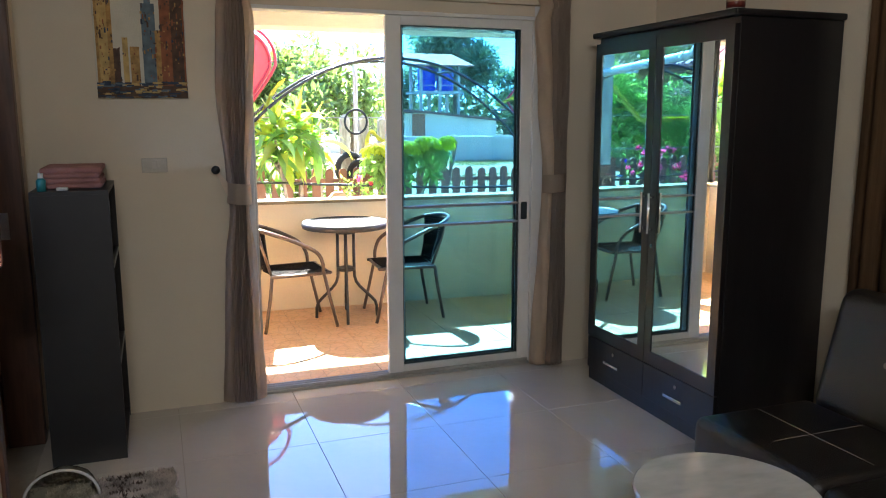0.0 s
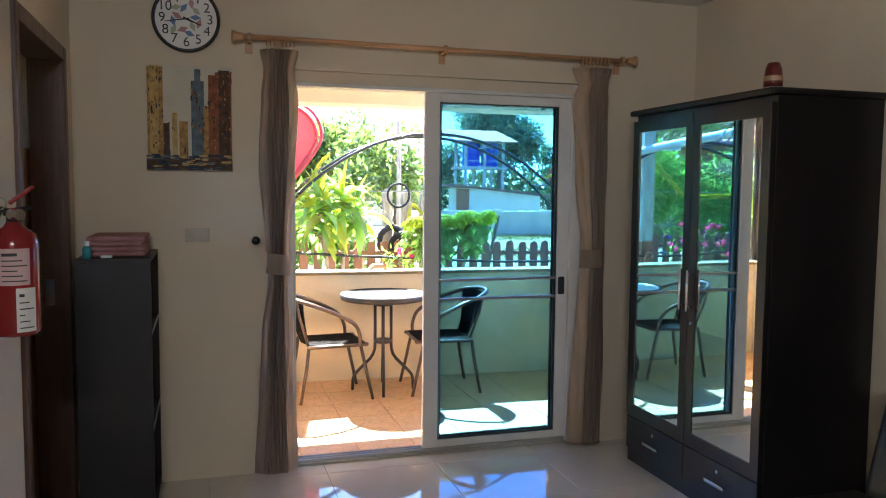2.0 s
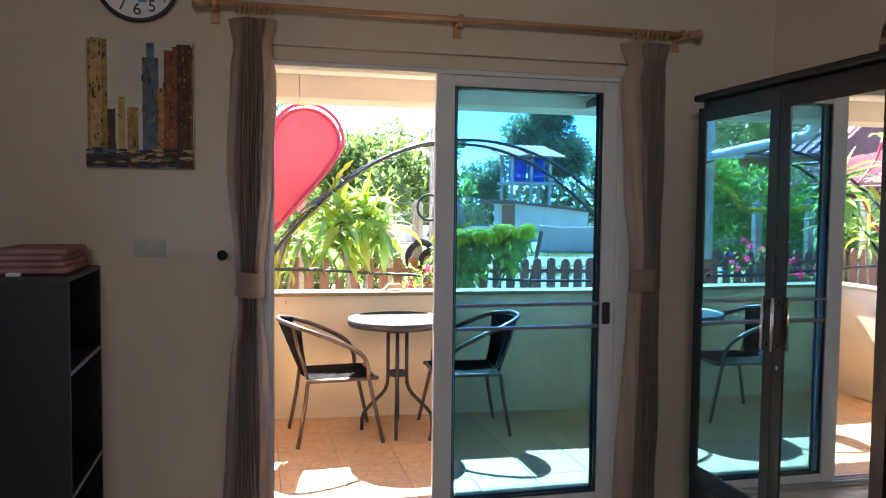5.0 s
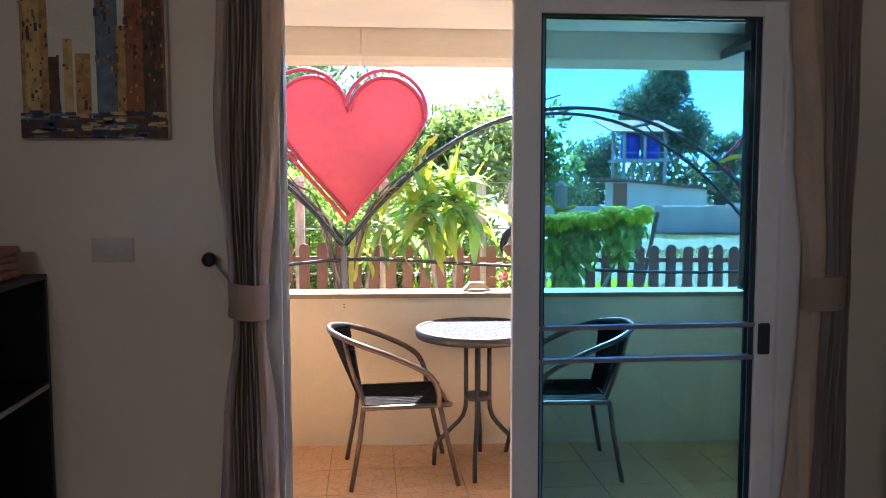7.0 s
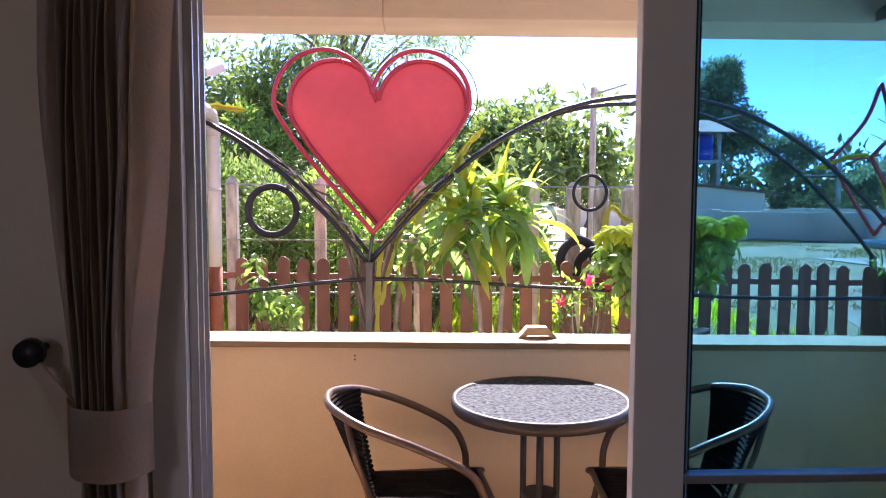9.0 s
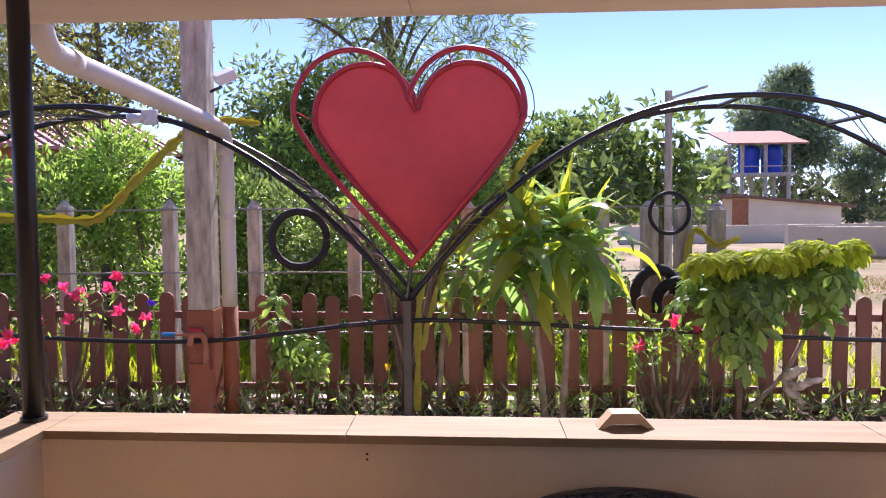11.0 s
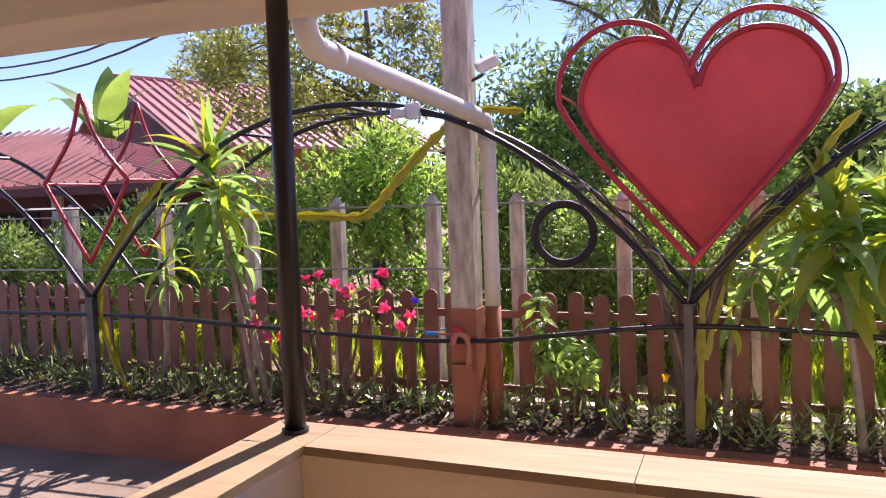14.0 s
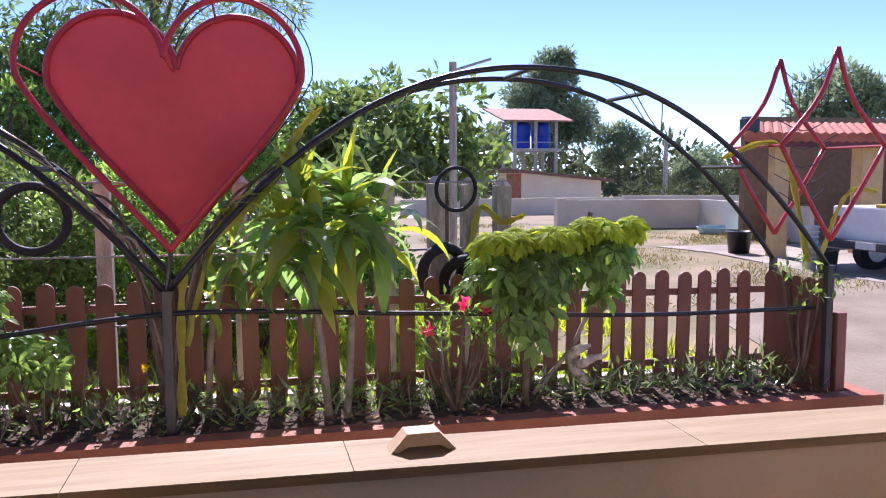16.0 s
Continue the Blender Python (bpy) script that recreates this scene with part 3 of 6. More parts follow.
    pts = [(c * r, s * r, z) for r, z in ((0.06, 0.70), (0.06, 0.36), (0.063, 0.31), (0.075, 0.27), (0.10, 0.235), (0.19, 0.145), (0.215, 0.115), (0.225, 0.08), (0.228, 0.0))]
    part("leg", T(pts, 0.0115, 8), M_greymetal, tbl, smooth=True, local=True)
for k in range(8):
    a = math.pi / 4 * k + 0.18
    part("spoke", T([(0.05 * math.cos(a), 0.05 * math.sin(a), 0.704), (0.302 * math.cos(a), 0.302 * math.sin(a), 0.704)], 0.0055, 6), M_greymetal, tbl, local=True)
for z in (0.64, 0.36):
    part("hub_ring", lathe([(0.045, z), (0.066, z), (0.066, z + 0.025), (0.045, z + 0.025)], 20), M_greymetal, tbl, local=True)


def bistro_chair():
    c = thing("bistro_chair", (0, 0, 0), "brown tubular steel armchair with woven black rattan seat", "chair", group="chairs at the bistro table")
    # seat faces +x
    seat = bmesh.new()
    box(seat, -0.2, -0.2, 0.39, 0.235, 0.2, 0.402, bevel=0.004)
    part("seat", seat, M_rattan, c, "woven dark rattan seat", local=True)
    for k in range(29):
        y = -0.192 + k * 0.0137
        part("strand", T([(-0.195, y, 0.405), (0.02, y, 0.4 + 0.002 * (k % 2)), (0.232, y, 0.405)], 0.0066, 6), M_rattan, c, local=True)
    rim = smooth_path([(-0.21, -0.21, 0.395), (0.22, -0.21, 0.397), (0.245, -0.16, 0.397), (0.245, 0.16, 0.397), (0.22, 0.21, 0.397), (-0.21, 0.21, 0.395)], 4)
    part("seat_frame", T(rim, 0.0125, 8), M_brownmetal, c, smooth=True, local=True)
    back = bmesh.new()
    N, K = 10, 8
    g = [[None] * (K + 1) for _ in range(N + 1)]
    for i in range(N + 1):
        for j in range(K + 1):
            v = j / K
            a = (i / N - 0.5) * (1.1 + 0.9 * v)
            rad = 0.2 + 0.05 * v
            g[i][j] = back.verts.new((-0.02 - math.cos(a) * rad - 0.10 * v, math.sin(a) * rad * 1.05, 0.40 + 0.33 * v))
    for i in range(N):
        for j in range(K):
            back.faces.new((g[i][j], g[i + 1][j], g[i + 1][j + 1], g[i][j + 1]))
    bmesh.ops.solidify(back, geom=back.faces[:], thickness=0.012)
    part("backrest", back, M_rattan, c, "woven dark rattan backrest", smooth=True, local=True)
    for z in range(20):
        v = (z + 0.5) / 20
        pts = [(-0.02 - math.cos(a) * (0.2 + 0.05 * v) * 1.0 - 0.10 * v + 0.002, math.sin(a) * (0.2 + 0.05 * v) * 1.05, 0.40 + 0.33 * v) for a in ((i / 10 - 0.5) * (1.1 + 0.9 * v) for i in range(11))]
        part("weave_strand", T(pts, 0.0078, 6), M_rattan, c, local=True)
    arm = smooth_path([(0.195, -0.222, 0.39), (0.185, -0.235, 0.48), (0.125, -0.26, 0.565), (-0.05, -0.27, 0.65), (-0.24, -0.24, 0.715), (-0.35, -0.12, 0.745), (-0.375, 0, 0.75), (-0.35, 0.12, 0.745), (-0.24, 0.24, 0.715), (-0.05, 0.27, 0.65), (0.125, 0.26, 0.565), (0.185, 0.235, 0.48), (0.195, 0.222, 0.39)], 5)
    part("arm_rail", T(arm, 0.0145, 8), M_brownmetal, c, smooth=True, local=True)
    for s in (-1, 1):
        part("leg", T([(0.195, s * 0.222, 0.41), (0.245, s * 0.228, 0.2), (0.295, s * 0.235, 0.0)], 0.0135, 8), M_brownmetal, c, smooth=True, local=True)
        part("leg", T([(-0.205, s * 0.205, 0.40), (-0.225, s * 0.215, 0.25), (-0.275, s * 0.225, 0.0)], 0.0135, 8), M_brownmetal, c, smooth=True, local=True)
        part("back_post", T([(-0.2, s * 0.16, 0.40), (-0.27, s * 0.19, 0.6), (-0.3, s * 0.2, 0.725)], 0.011, 8), M_brownmetal, c, smooth=True, local=True)
    for p in c.children:
        p.data.transform(Matrix.Scale(0.91, 4, (1, 0, 0)))
    return c


ch = bistro_chair()
ch.matrix_basis = pose(-0.318, 1.40, 0, 0, 0, 4)
copy_thing(ch, pose(0.535, 1.39, 0, 0, 0, 177))

# ---- wardrobe ----
wd = thing("wardrobe", (1.37, -0.97, 0), "black two-door wardrobe with mirrored doors and two drawers", "wardrobe")
WX0, WX1, WYA, WYB, WH = 1.085, 1.665, -1.52, -0.42, 1.945
part("body", B(WX0 + 0.022, WYA, 0.0, WX1, WYB, 1.915, bevel=0.003), M_black, wd)
part("cornice", B(WX0 - 0.018, WYA - 0.018, 1.915, WX1, WYB + 0.02, 1.945, bevel=0.01), M_black, wd)
half = (WYA + WYB) / 2
for ya, yb, hs in ((half + 0.002, WYB - 0.004, -1), (WYA + 0.004, half - 0.002, 1)):
    d = part("door", B(WX0 + 0.004, ya, 0.262, WX0 + 0.022, yb, 1.885, bevel=0.002), M_black, wd)
    fr = bmesh.new()
    w = 0.055
    box(fr, WX0 - 0.003, ya, 0.262, WX0 + 0.004, ya + w, 1.885)
    box(fr, WX0 - 0.003, yb - w, 0.262, WX0 + 0.004, yb, 1.885)
    box(fr, WX0 - 0.003, ya + w, 0.262, WX0 + 0.004, yb - w, 0.33)
    box(fr, WX0 - 0.003, ya + w, 1.825, WX0 + 0.004, yb - w, 1.885)
    part("door_frame", fr, M_black, d)
    part("mirror", B(WX0 + 0.0015, ya + w, 0.33, WX0 + 0.004, yb - w, 1.825), M_mirror, d, "tall mirror panel")
    yh = (half + 0.03) if hs < 0 else (half - 0.03)
    h = bmesh.new()
    tube(h, [(WX0 - 0.03, yh, 0.93), (WX0 - 0.03, yh, 1.13)], 0.008, 8)
    tube(h, [(WX0 - 0.003, yh, 0.95), (WX0 - 0.03, yh, 0.95)], 0.005, 6)
    tube(h, [(WX0 - 0.003, yh, 1.11), (WX0 - 0.03, yh, 1.11)], 0.005, 6)
    part("handle", h, M_chrome, d, "chrome bar handle", smooth=True)
    dr = part("drawer", B(WX0 - 0.001, ya, 0.075, WX0 + 0.0215, yb, 0.256, bevel=0.003), M_black, wd)
    yc = (ya + yb) / 2
    h = bmesh.new()
    box(h, WX0 - 0.026, yc - 0.07, 0.15, WX0 - 0.018, yc + 0.07, 0.166, bevel=0.003)
    box(h, WX0 - 0.02, yc - 0.06, 0.153, WX0 - 0.001, yc - 0.05, 0.163)
    box(h, WX0 - 0.02, yc + 0.05, 0.153, WX0 - 0.001, yc + 0.06, 0.163)
    part("handle", h, M_chrome, dr, "chrome drawer pull")
    part("lock", T([(WX0 - 0.001, yc, 0.215), (WX0 - 0.008, yc, 0.215)], 0.01, 10), M_chrome, dr)
part("door_lock", T([(WX0 - 0.004, half - 0.035, 0.87), (WX0 - 0.010, half - 0.035, 0.87)], 0.01, 10), M_chrome, wd)
part("plinth", B(WX0 + 0.012, WYA + 0.002, 0.0, WX0 + 0.0215, WYB - 0.002, 0.073), M_black, wd)
bn = thing("table_lamp", (1.3, -1.25, 1.945), "small dark red glass lamp with a white foot on the wardrobe", "lamp")
part("foot", lathe([(0.0, 0.0), (0.036, 0.0), (0.04, 0.02), (0.034, 0.04), (0.0, 0.042)], 18), M_white, bn, local=True, smooth=True)
part("shade", lathe([(0.0, 0.042), (0.041, 0.042), (0.042, 0.06), (0.036, 0.12), (0.026, 0.148), (0.0, 0.15)], 18), mat("dark_red_glass", (0.16, 0.025, 0.02), 0.3), bn, local=True, smooth=True)
part("band", lathe([(0.0, 0.066), (0.0428, 0.066), (0.0405, 0.088), (0.0, 0.088)], 18), mat("tan_band", (0.5, 0.32, 0.2), 0.5), bn, local=True)

# ---- shelf, towel, small things ----
sh = thing("shelf_unit", (-1.55, -0.46, 0), "dark wooden three-tier open shelf unit against the wall", "shelf")
SX0, SX1, SY0, SY1, SH = -1.705, -1.402, -0.66, -0.105, 1.2
for nm, b in (("side_panel", (SX0, SY0, 0, SX1, SY0 + 0.016, SH - 0.016)), ("side_panel", (SX0, SY1 - 0.016, 0, SX1, SY1, SH - 0.016)),
              ("top_board", (SX0, SY0, SH - 0.016, SX1, SY1, SH)), ("bottom_board", (SX0, SY0 + 0.016, 0.03, SX1, SY1 - 0.016, 0.046)),
              ("shelf_board", (SX0, SY0 + 0.016, 0.43, SX1 - 0.003, SY1 - 0.016, 0.446)), ("shelf_board", (SX0, SY0 + 0.016, 0.86, SX1 - 0.003, SY1 - 0.016, 0.876)),
              ("back_panel", (SX0, SY0 + 0.016, 0.046, SX0 + 0.005, SY1 - 0.016, SH - 0.016))):
    part(nm, B(*b, bevel=0.0012), M_edge, sh)
for z in (0.43, 0.86):
    part("edge_strip", B(SX1 - 0.0028, SY0 + 0.017, z + 0.001, SX1 + 0.0005, SY1 - 0.017, z + 0.015), M_pale_edge, sh)
tw = thing("folded_towel", (-1.57, -0.42, SH), "folded pink towelling towel stack on the shelf", "towel")
for k in range(4):
    z = SH + 0.002 + k * 0.022
    bm = B(-1.685 + 0.004 * k, -0.55 + 0.01 * (k % 2), z, -1.43 - 0.006 * (k % 3), -0.2, z + 0.0225, bevel=0.0105)
    part("fold", bm, M_pinkcloth, tw, smooth=True)
bt = thing("soap_bottle", (-1.66, -0.615, SH), "small teal plastic bottle beside the towel", "bottle")
part("body", lathe([(0, 0), (0.018, 0), (0.019, 0.045), (0.01, 0.055), (0, 0.055)], 14), mat("teal_plastic", (0.05, 0.32, 0.35), 0.35), bt, local=True, smooth=True)
part("cap", lathe([(0, 0.055), (0.011, 0.055), (0.011, 0.075), (0, 0.075)], 12), M_white, bt, local=True)
sp = thing("soap_bar", (-1.58, -0.66, SH), "small white wrapped soap bar", "soap")
part("body", B(-1.605, -0.625, SH + 0.001, -1.56, -0.60, SH + 0.014, bevel=0.004), M_white, sp)

# ---- wall things ----


def face_plate(name, x0, x1, z0, z1, label):
    s = thing(name, ((x0 + x1) / 2, IN, z0), label, "light switch")
    part("plate", B(x0, IN - 0.009, z0, x1, IN, z1, bevel=0.003), mat("beige_switch_plastic", (0.50, 0.45, 0.37), 0.4), s)
    part("rocker", B((x0 + x1) / 2 - 0.011, IN - 0.013, z0 + 0.018, (x0 + x1) / 2 + 0.011, IN - 0.009, z1 - 0.018, bevel=0.002), mat("beige_rocker", (0.54, 0.49, 0.41), 0.4), s)
    return s


face_plate("light_switch", -1.272, -1.152, 1.232, 1.304, "beige horizontal light switch plate on the wall")
so = thing("wall_socket", (XL, -0.27, 1.24), "beige socket plate on the side wall", "socket")
part("plate", B(XL, -0.297, 1.21, XL + 0.009, -0.215, 1.33, bevel=0.003), mat("beige_socket", (0.50, 0.42, 0.33), 0.4), so)
hk = thing("curtain_hook", (-0.925, IN, 1.24), "round dark tieback knob on the wall", "hook")
part("stem", T([(-0.925, IN, 1.24), (-0.925, IN - 0.05, 1.24)], 0.006, 8), M_blackmetal, hk)
part("knob", T([(-0.925, IN - 0.045, 1.24), (-0.925, IN - 0.062, 1.24)], [0.022, 0.02], 16), M_blackmetal, hk, smooth=True)

ph = thing("wall_plug", (-0.596, VY1, 0.79), "two small dark screw holes in the parapet", "screw holes")
for z in (0.784, 0.80):
    part("plug", T([(-0.596, front_y(-0.596, 0.022), z), (-0.596, front_y(-0.596, 0.0185), z)], 0.004, 8), M_ink, ph)

# ---- curtains ----
rod = thing("curtain_rod", (0.075, -0.175, 2.259), "light wooden curtain rod on brackets above the door", "curtain rod")
part("pole", T([(-0.977, -0.175, 2.262), (1.172, -0.175, 2.256)], 0.0125, 12), M_rod, rod, smooth=True)
for x, s in ((-0.977, -1), (1.172, 1)):
    bm = bmesh.new()
    tube(bm, [(x, -0.175, 2.259), (x + s * 0.012, -0.175, 2.259), (x + s * 0.02, -0.175, 2.259), (x + s * 0.05, -0.175, 2.259), (x + s * 0.058, -0.175, 2.259)], [0.016, 0.02, 0.018, 0.031, 0.026], 14)
    part("finial", bm, M_rod, rod, smooth=True)
for x in (-0.95, 0.075, 1.14):
    br = bmesh.new()
    box(br, x - 0.01, -0.175, 2.234, x + 0.01, IN, 2.247)
    box(br, x - 0.018, IN - 0.012, 2.19, x + 0.018, IN, 2.265, bevel=0.003)
    tube(br, [(x - 0.009, -0.175, 2.259), (x + 0.009, -0.175, 2.259)], 0.021, 14)
    part("bracket", br, M_rod, rod)


def curtain(keys, folds, hook):
    """A hanging sheet: tight upright pleats beside a flat turned edge; keys give z, inner and outer x."""
    mid = (keys[-1][1] + keys[-1][2]) / 2
    c = thing("curtain", (mid, -0.175, 0.0), "heavy taupe pleated curtain tied back beside the sliding door", "curtain", group="door curtains")
    s0, s1, count = folds

    def edges(z):
        for (za, ia, oa), (zb, ib, ob_) in zip(keys, keys[1:]):
            if z >= zb:
                u = (z - zb) / (za - zb)
                u = u * u * (3 - 2 * u)
                return ib + (ia - ib) * u, ob_ + (oa - ob_) * u
        return keys[-1][1:]

    def sheet(a, b, cols, rows=70):
        bm = bmesh.new()
        grid = []
        for i in range(rows + 1):
            z = 0.018 + 2.19 * i / rows
            xi, xo = edges(z)
            row = []
            for k in range(cols + 1):
                q = a + (b - a) * k / cols
                y = -0.172 + 0.005 * math.sin(z * 5 + q * 9)
                if s0 < q < s1:
                    ph = (q - s0) / (s1 - s0) * count
                    y += 0.014 * math.cos(2 * math.pi * ph) * (1.0 if z < 2.1 else 0.6) - 0.012 + 0.004 * math.sin(z * 3 + 5 * ph)
                elif q <= s0:
                    y += 0.008 + 0.036 * ((s0 - q) / s0) ** 1.6 - 0.02 * math.sin(math.pi * q / s0)
                else:
                    y += 0.008 + 0.035 * ((q - s1) / (1 - s1)) ** 1.5 - 0.016 * math.sin(math.pi * (q - s1) / (1 - s1))
                row.append(bm.verts.new((xi + (xo - xi) * q + 0.003 * math.sin(z * 11 + q * 30), y - (0.012 if abs(z - 2.115) < 0.02 else 0.0), z)))
            grid.append(row)
        for i in range(rows):
            for k in range(cols):
                bm.faces.new((grid[i][k], grid[i][k + 1], grid[i + 1][k + 1], grid[i + 1][k]))
        bmesh.ops.solidify(bm, geom=bm.faces[:], thickness=0.004)
        return bm
    part("drape", sheet(s0, 1.0, 110), M_curt, c, smooth=True)
    part("lining_edge", sheet(0.0, s0, 24), M_curt2, c, "paler lining edge", smooth=True)
    xi, xo = edges(1.115)
    sg = 1 if xo > xi else -1
    bm = bmesh.new()
    lo, hi = [], []
    for k in range(25):
        q = k / 24
        x = xi - sg * 0.008 + (xo - xi + sg * 0.016) * q
        y = -0.212 + 0.07 * abs(2 * q - 1) ** 3
        lo.append(bm.verts.new((x, y, 1.06 + 0.012 * q)))
        hi.append(bm.verts.new((x, y, 1.165 + 0.012 * q)))
    for k in range(24):
        bm.faces.new((lo[k], lo[k + 1], hi[k + 1], hi[k]))
    bmesh.ops.solidify(bm, geom=bm.faces[:], thickness=0.005)
    part("tieback", bm, M_curt2, c, "pale cloth tieback band", smooth=True)
    if hook:
        part("tieback_strap", prism([(xo - sg * 0.004, 1.08), (hook[0], hook[1] - 0.012), (hook[0], hook[1] + 0.006), (xo - sg * 0.004, 1.17)], 1, -0.156, -0.15), M_curt2, c)
    xi, xo = edges(2.2)
    for k in range(8):
        x = xi + (xo - xi) * (0.1 + 0.8 * (k + 0.5) / 8)
        part("ring", T([(x + 0.002 * math.cos(b_), -0.175 + 0.02 * math.cos(b_), 2.246 + 0.022 * math.sin(b_)) for b_ in (2 * math.pi * q / 14 for q in range(15))], 0.0035, 6), M_rod, c)
    return c


curtain([(2.21, -0.70, -0.895), (2.11, -0.722, -0.88), (1.98, -0.705, -0.895), (1.58, -0.72, -0.905), (1.16, -0.758, -0.872), (1.06, -0.765, -0.862), (0.75, -0.74, -0.90), (0.018, -0.715, -0.938)], (0.26, 0.76, 8), (-0.925, 1.24))
curtain([(2.21, 0.845, 1.085), (2.11, 0.885, 1.05), (2.03, 0.852, 1.062), (1.6, 0.886, 1.058), (1.14, 0.92, 1.053), (1.04, 0.916, 1.048), (0.68, 0.892, 1.055), (0.018, 0.853, 1.058)], (0.42, 0.97, 6), None)
wc = thing("window_curtain", (1.62, -2.1, 0.25), "brown striped curtain hanging at the side window wall", "curtain")
bm = bmesh.new()
g = []
for i in range(61):
    y = -1.69 - 0.9 * i / 60
    x = 1.625 + 0.02 * math.sin(i * 0.9)
    g.append((bm.verts.new((x, y, 0.25)), bm.verts.new((x, y, 2.25))))
for a, b in zip(g, g[1:]):
    bm.faces.new((a[0], b[0], b[1], a[1]))
bmesh.ops.solidify(bm, geom=bm.faces[:], thickness=0.006)
part("drape", bm, mat("brown_curtain_cloth", (0.30, 0.17, 0.08), 0.9, var=0.25, scale=6, fine=120, bump=0.2, stretch=(1, 6, 0.1)), wc, smooth=True)

# ---- clock, picture, extinguisher ----
ck = thing("wall_clock", (-1.249, IN, 2.337), "round black-rimmed wall clock with leaf-printed white dial", "clock")
CX, CZ, CR = -1.249, 2.337, 0.16


def disc(x, y0, y1, z, r, seg=40):
    return T([(x, y0, z), (x, y1, z)], r, seg)


part("case", disc(CX, IN, IN - 0.022, CZ, CR - 0.006), M_white, ck, smooth=False)
rim = bmesh.new()
tube(rim, [(CX + (CR - 0.006) * math.cos(a), IN - 0.022, CZ + (CR - 0.006) * math.sin(a)) for a in (2 * math.pi * k / 48 for k in range(49))], 0.0085, 8)
part("rim", rim, M_blackmetal, ck, smooth=True)
rng = np.random.default_rng(3)
for k in range(12):
    a = 2 * math.pi * k / 12 + 0.2
    r = 0.045 + 0.045 * ((k * 7) % 5) / 5
    x, z = CX + r * math.cos(a), CZ + r * math.sin(a)
    b = 2.4 * k
    pl = [(x + 0.028 * math.cos(b), z + 0.028 * math.sin(b)), (x + 0.014 * math.cos(b + 1.57), z + 0.014 * math.sin(b + 1.57)), (x - 0.028 * math.cos(b), z - 0.028 * math.sin(b)), (x - 0.014 * math.cos(b + 1.57), z - 0.014 * math.sin(b + 1.57))]
    part("printed_leaf", prism(pl, 1, IN - 0.0235, IN - 0.0222), mat("clock_print", [(0.14, 0.24, 0.45), (0.40, 0.46, 0.34), (0.45, 0.25, 0.24)][k % 3], 0.5), ck)


def text_part(txt, size, m, parent, material, depth=0.0008):
    cu = bpy.data.curves.new("text", "FONT")
    cu.body, cu.size, cu.align_x, cu.align_y, cu.extrude = txt, size, "CENTER", "CENTER", depth
    tmp = bpy.data.objects.new("tmp", cu)
    scene.collection.objects.link(tmp)
    dg = bpy.context.evaluated_depsgraph_get()
    me = bpy.data.meshes.new_from_object(tmp.evaluated_get(dg))
    bpy.data.objects.remove(tmp)
    me.materials.clear()
    me.materials.append(material)
    ob = part("lettering", me, material, parent)
    off = ob.location.copy()
    ob.matrix_basis = Matrix.Translation(off) @ m
    return ob


for n in range(1, 13):
    a = math.pi / 2 - 2 * math.pi * n / 12
    text_part(str(n), 0.066, pose(CX + 0.113 * math.cos(a), IN - 0.0245, CZ + 0.113 * math.sin(a), 90, 0, 0), ck, M_ink)
for ln, w, a in ((0.075, 0.006, radians(-22)), (0.105, 0.004, radians(190))):
    d = Vector((math.cos(a), 0, math.sin(a)))
    q = Vector((-math.sin(a), 0, math.cos(a))) * w
    p0, p1 = Vector((CX, 0, CZ)) - d * 0.015, Vector((CX, 0, CZ)) + d * ln
    part("clock_hand", prism([(p0.x + q.x, p0.z + q.z), (p0.x - q.x, p0.z - q.z), (p1.x - q.x * .4, p1.z - q.z * .4), (p1.x + q.x * .4, p1.z + q.z * .4)], 1, IN - 0.028, IN - 0.027), M_ink, ck)

# canvas print of a city street, painted in blocks
pc = thing("canvas_picture", (-1.237, IN, 1.59), "unframed canvas print of a gold and blue city skyline", "picture")
PX0, PX1, PZ0, PZ1 = -1.446, -1.034, 1.592, 2.109
part("canvas", B(PX0, IN - 0.028, PZ0, PX1, IN, PZ1, bevel=0.003), mat("cream_canvas", (0.62, 0.58, 0.48), 0.8, var=0.06, scale=8, fine=200, bump=0.3), pc)
prng = random.Random(5)
cols = [mat("paint_gold", (0.48, 0.27, 0.08), 0.7, var=0.25, scale=30, fine=90), mat("paint_dark_brown", (0.10, 0.05, 0.025), 0.7, var=0.25, scale=30),
        mat("paint_navy", (0.03, 0.05, 0.09), 0.7, var=0.25, scale=30), mat("paint_rust", (0.30, 0.10, 0.035), 0.7, var=0.25, scale=30),
        mat("paint_slate", (0.13, 0.18, 0.22), 0.7, var=0.25, scale=30), mat("paint_ochre", (0.60, 0.40, 0.14), 0.7, var=0.2, scale=30)]
stroke_bm = {k: bmesh.new() for k in range(6)}


def stroke(k, x0, x1, z0, z1, lift):
    y = IN - 0.0285 - lift
    box(stroke_bm[k], max(PX0 + .002, x0), y - 0.0006, max(PZ0 + .002, z0), min(PX1 - .002, x1), y, min(PZ1 - .002, z1))


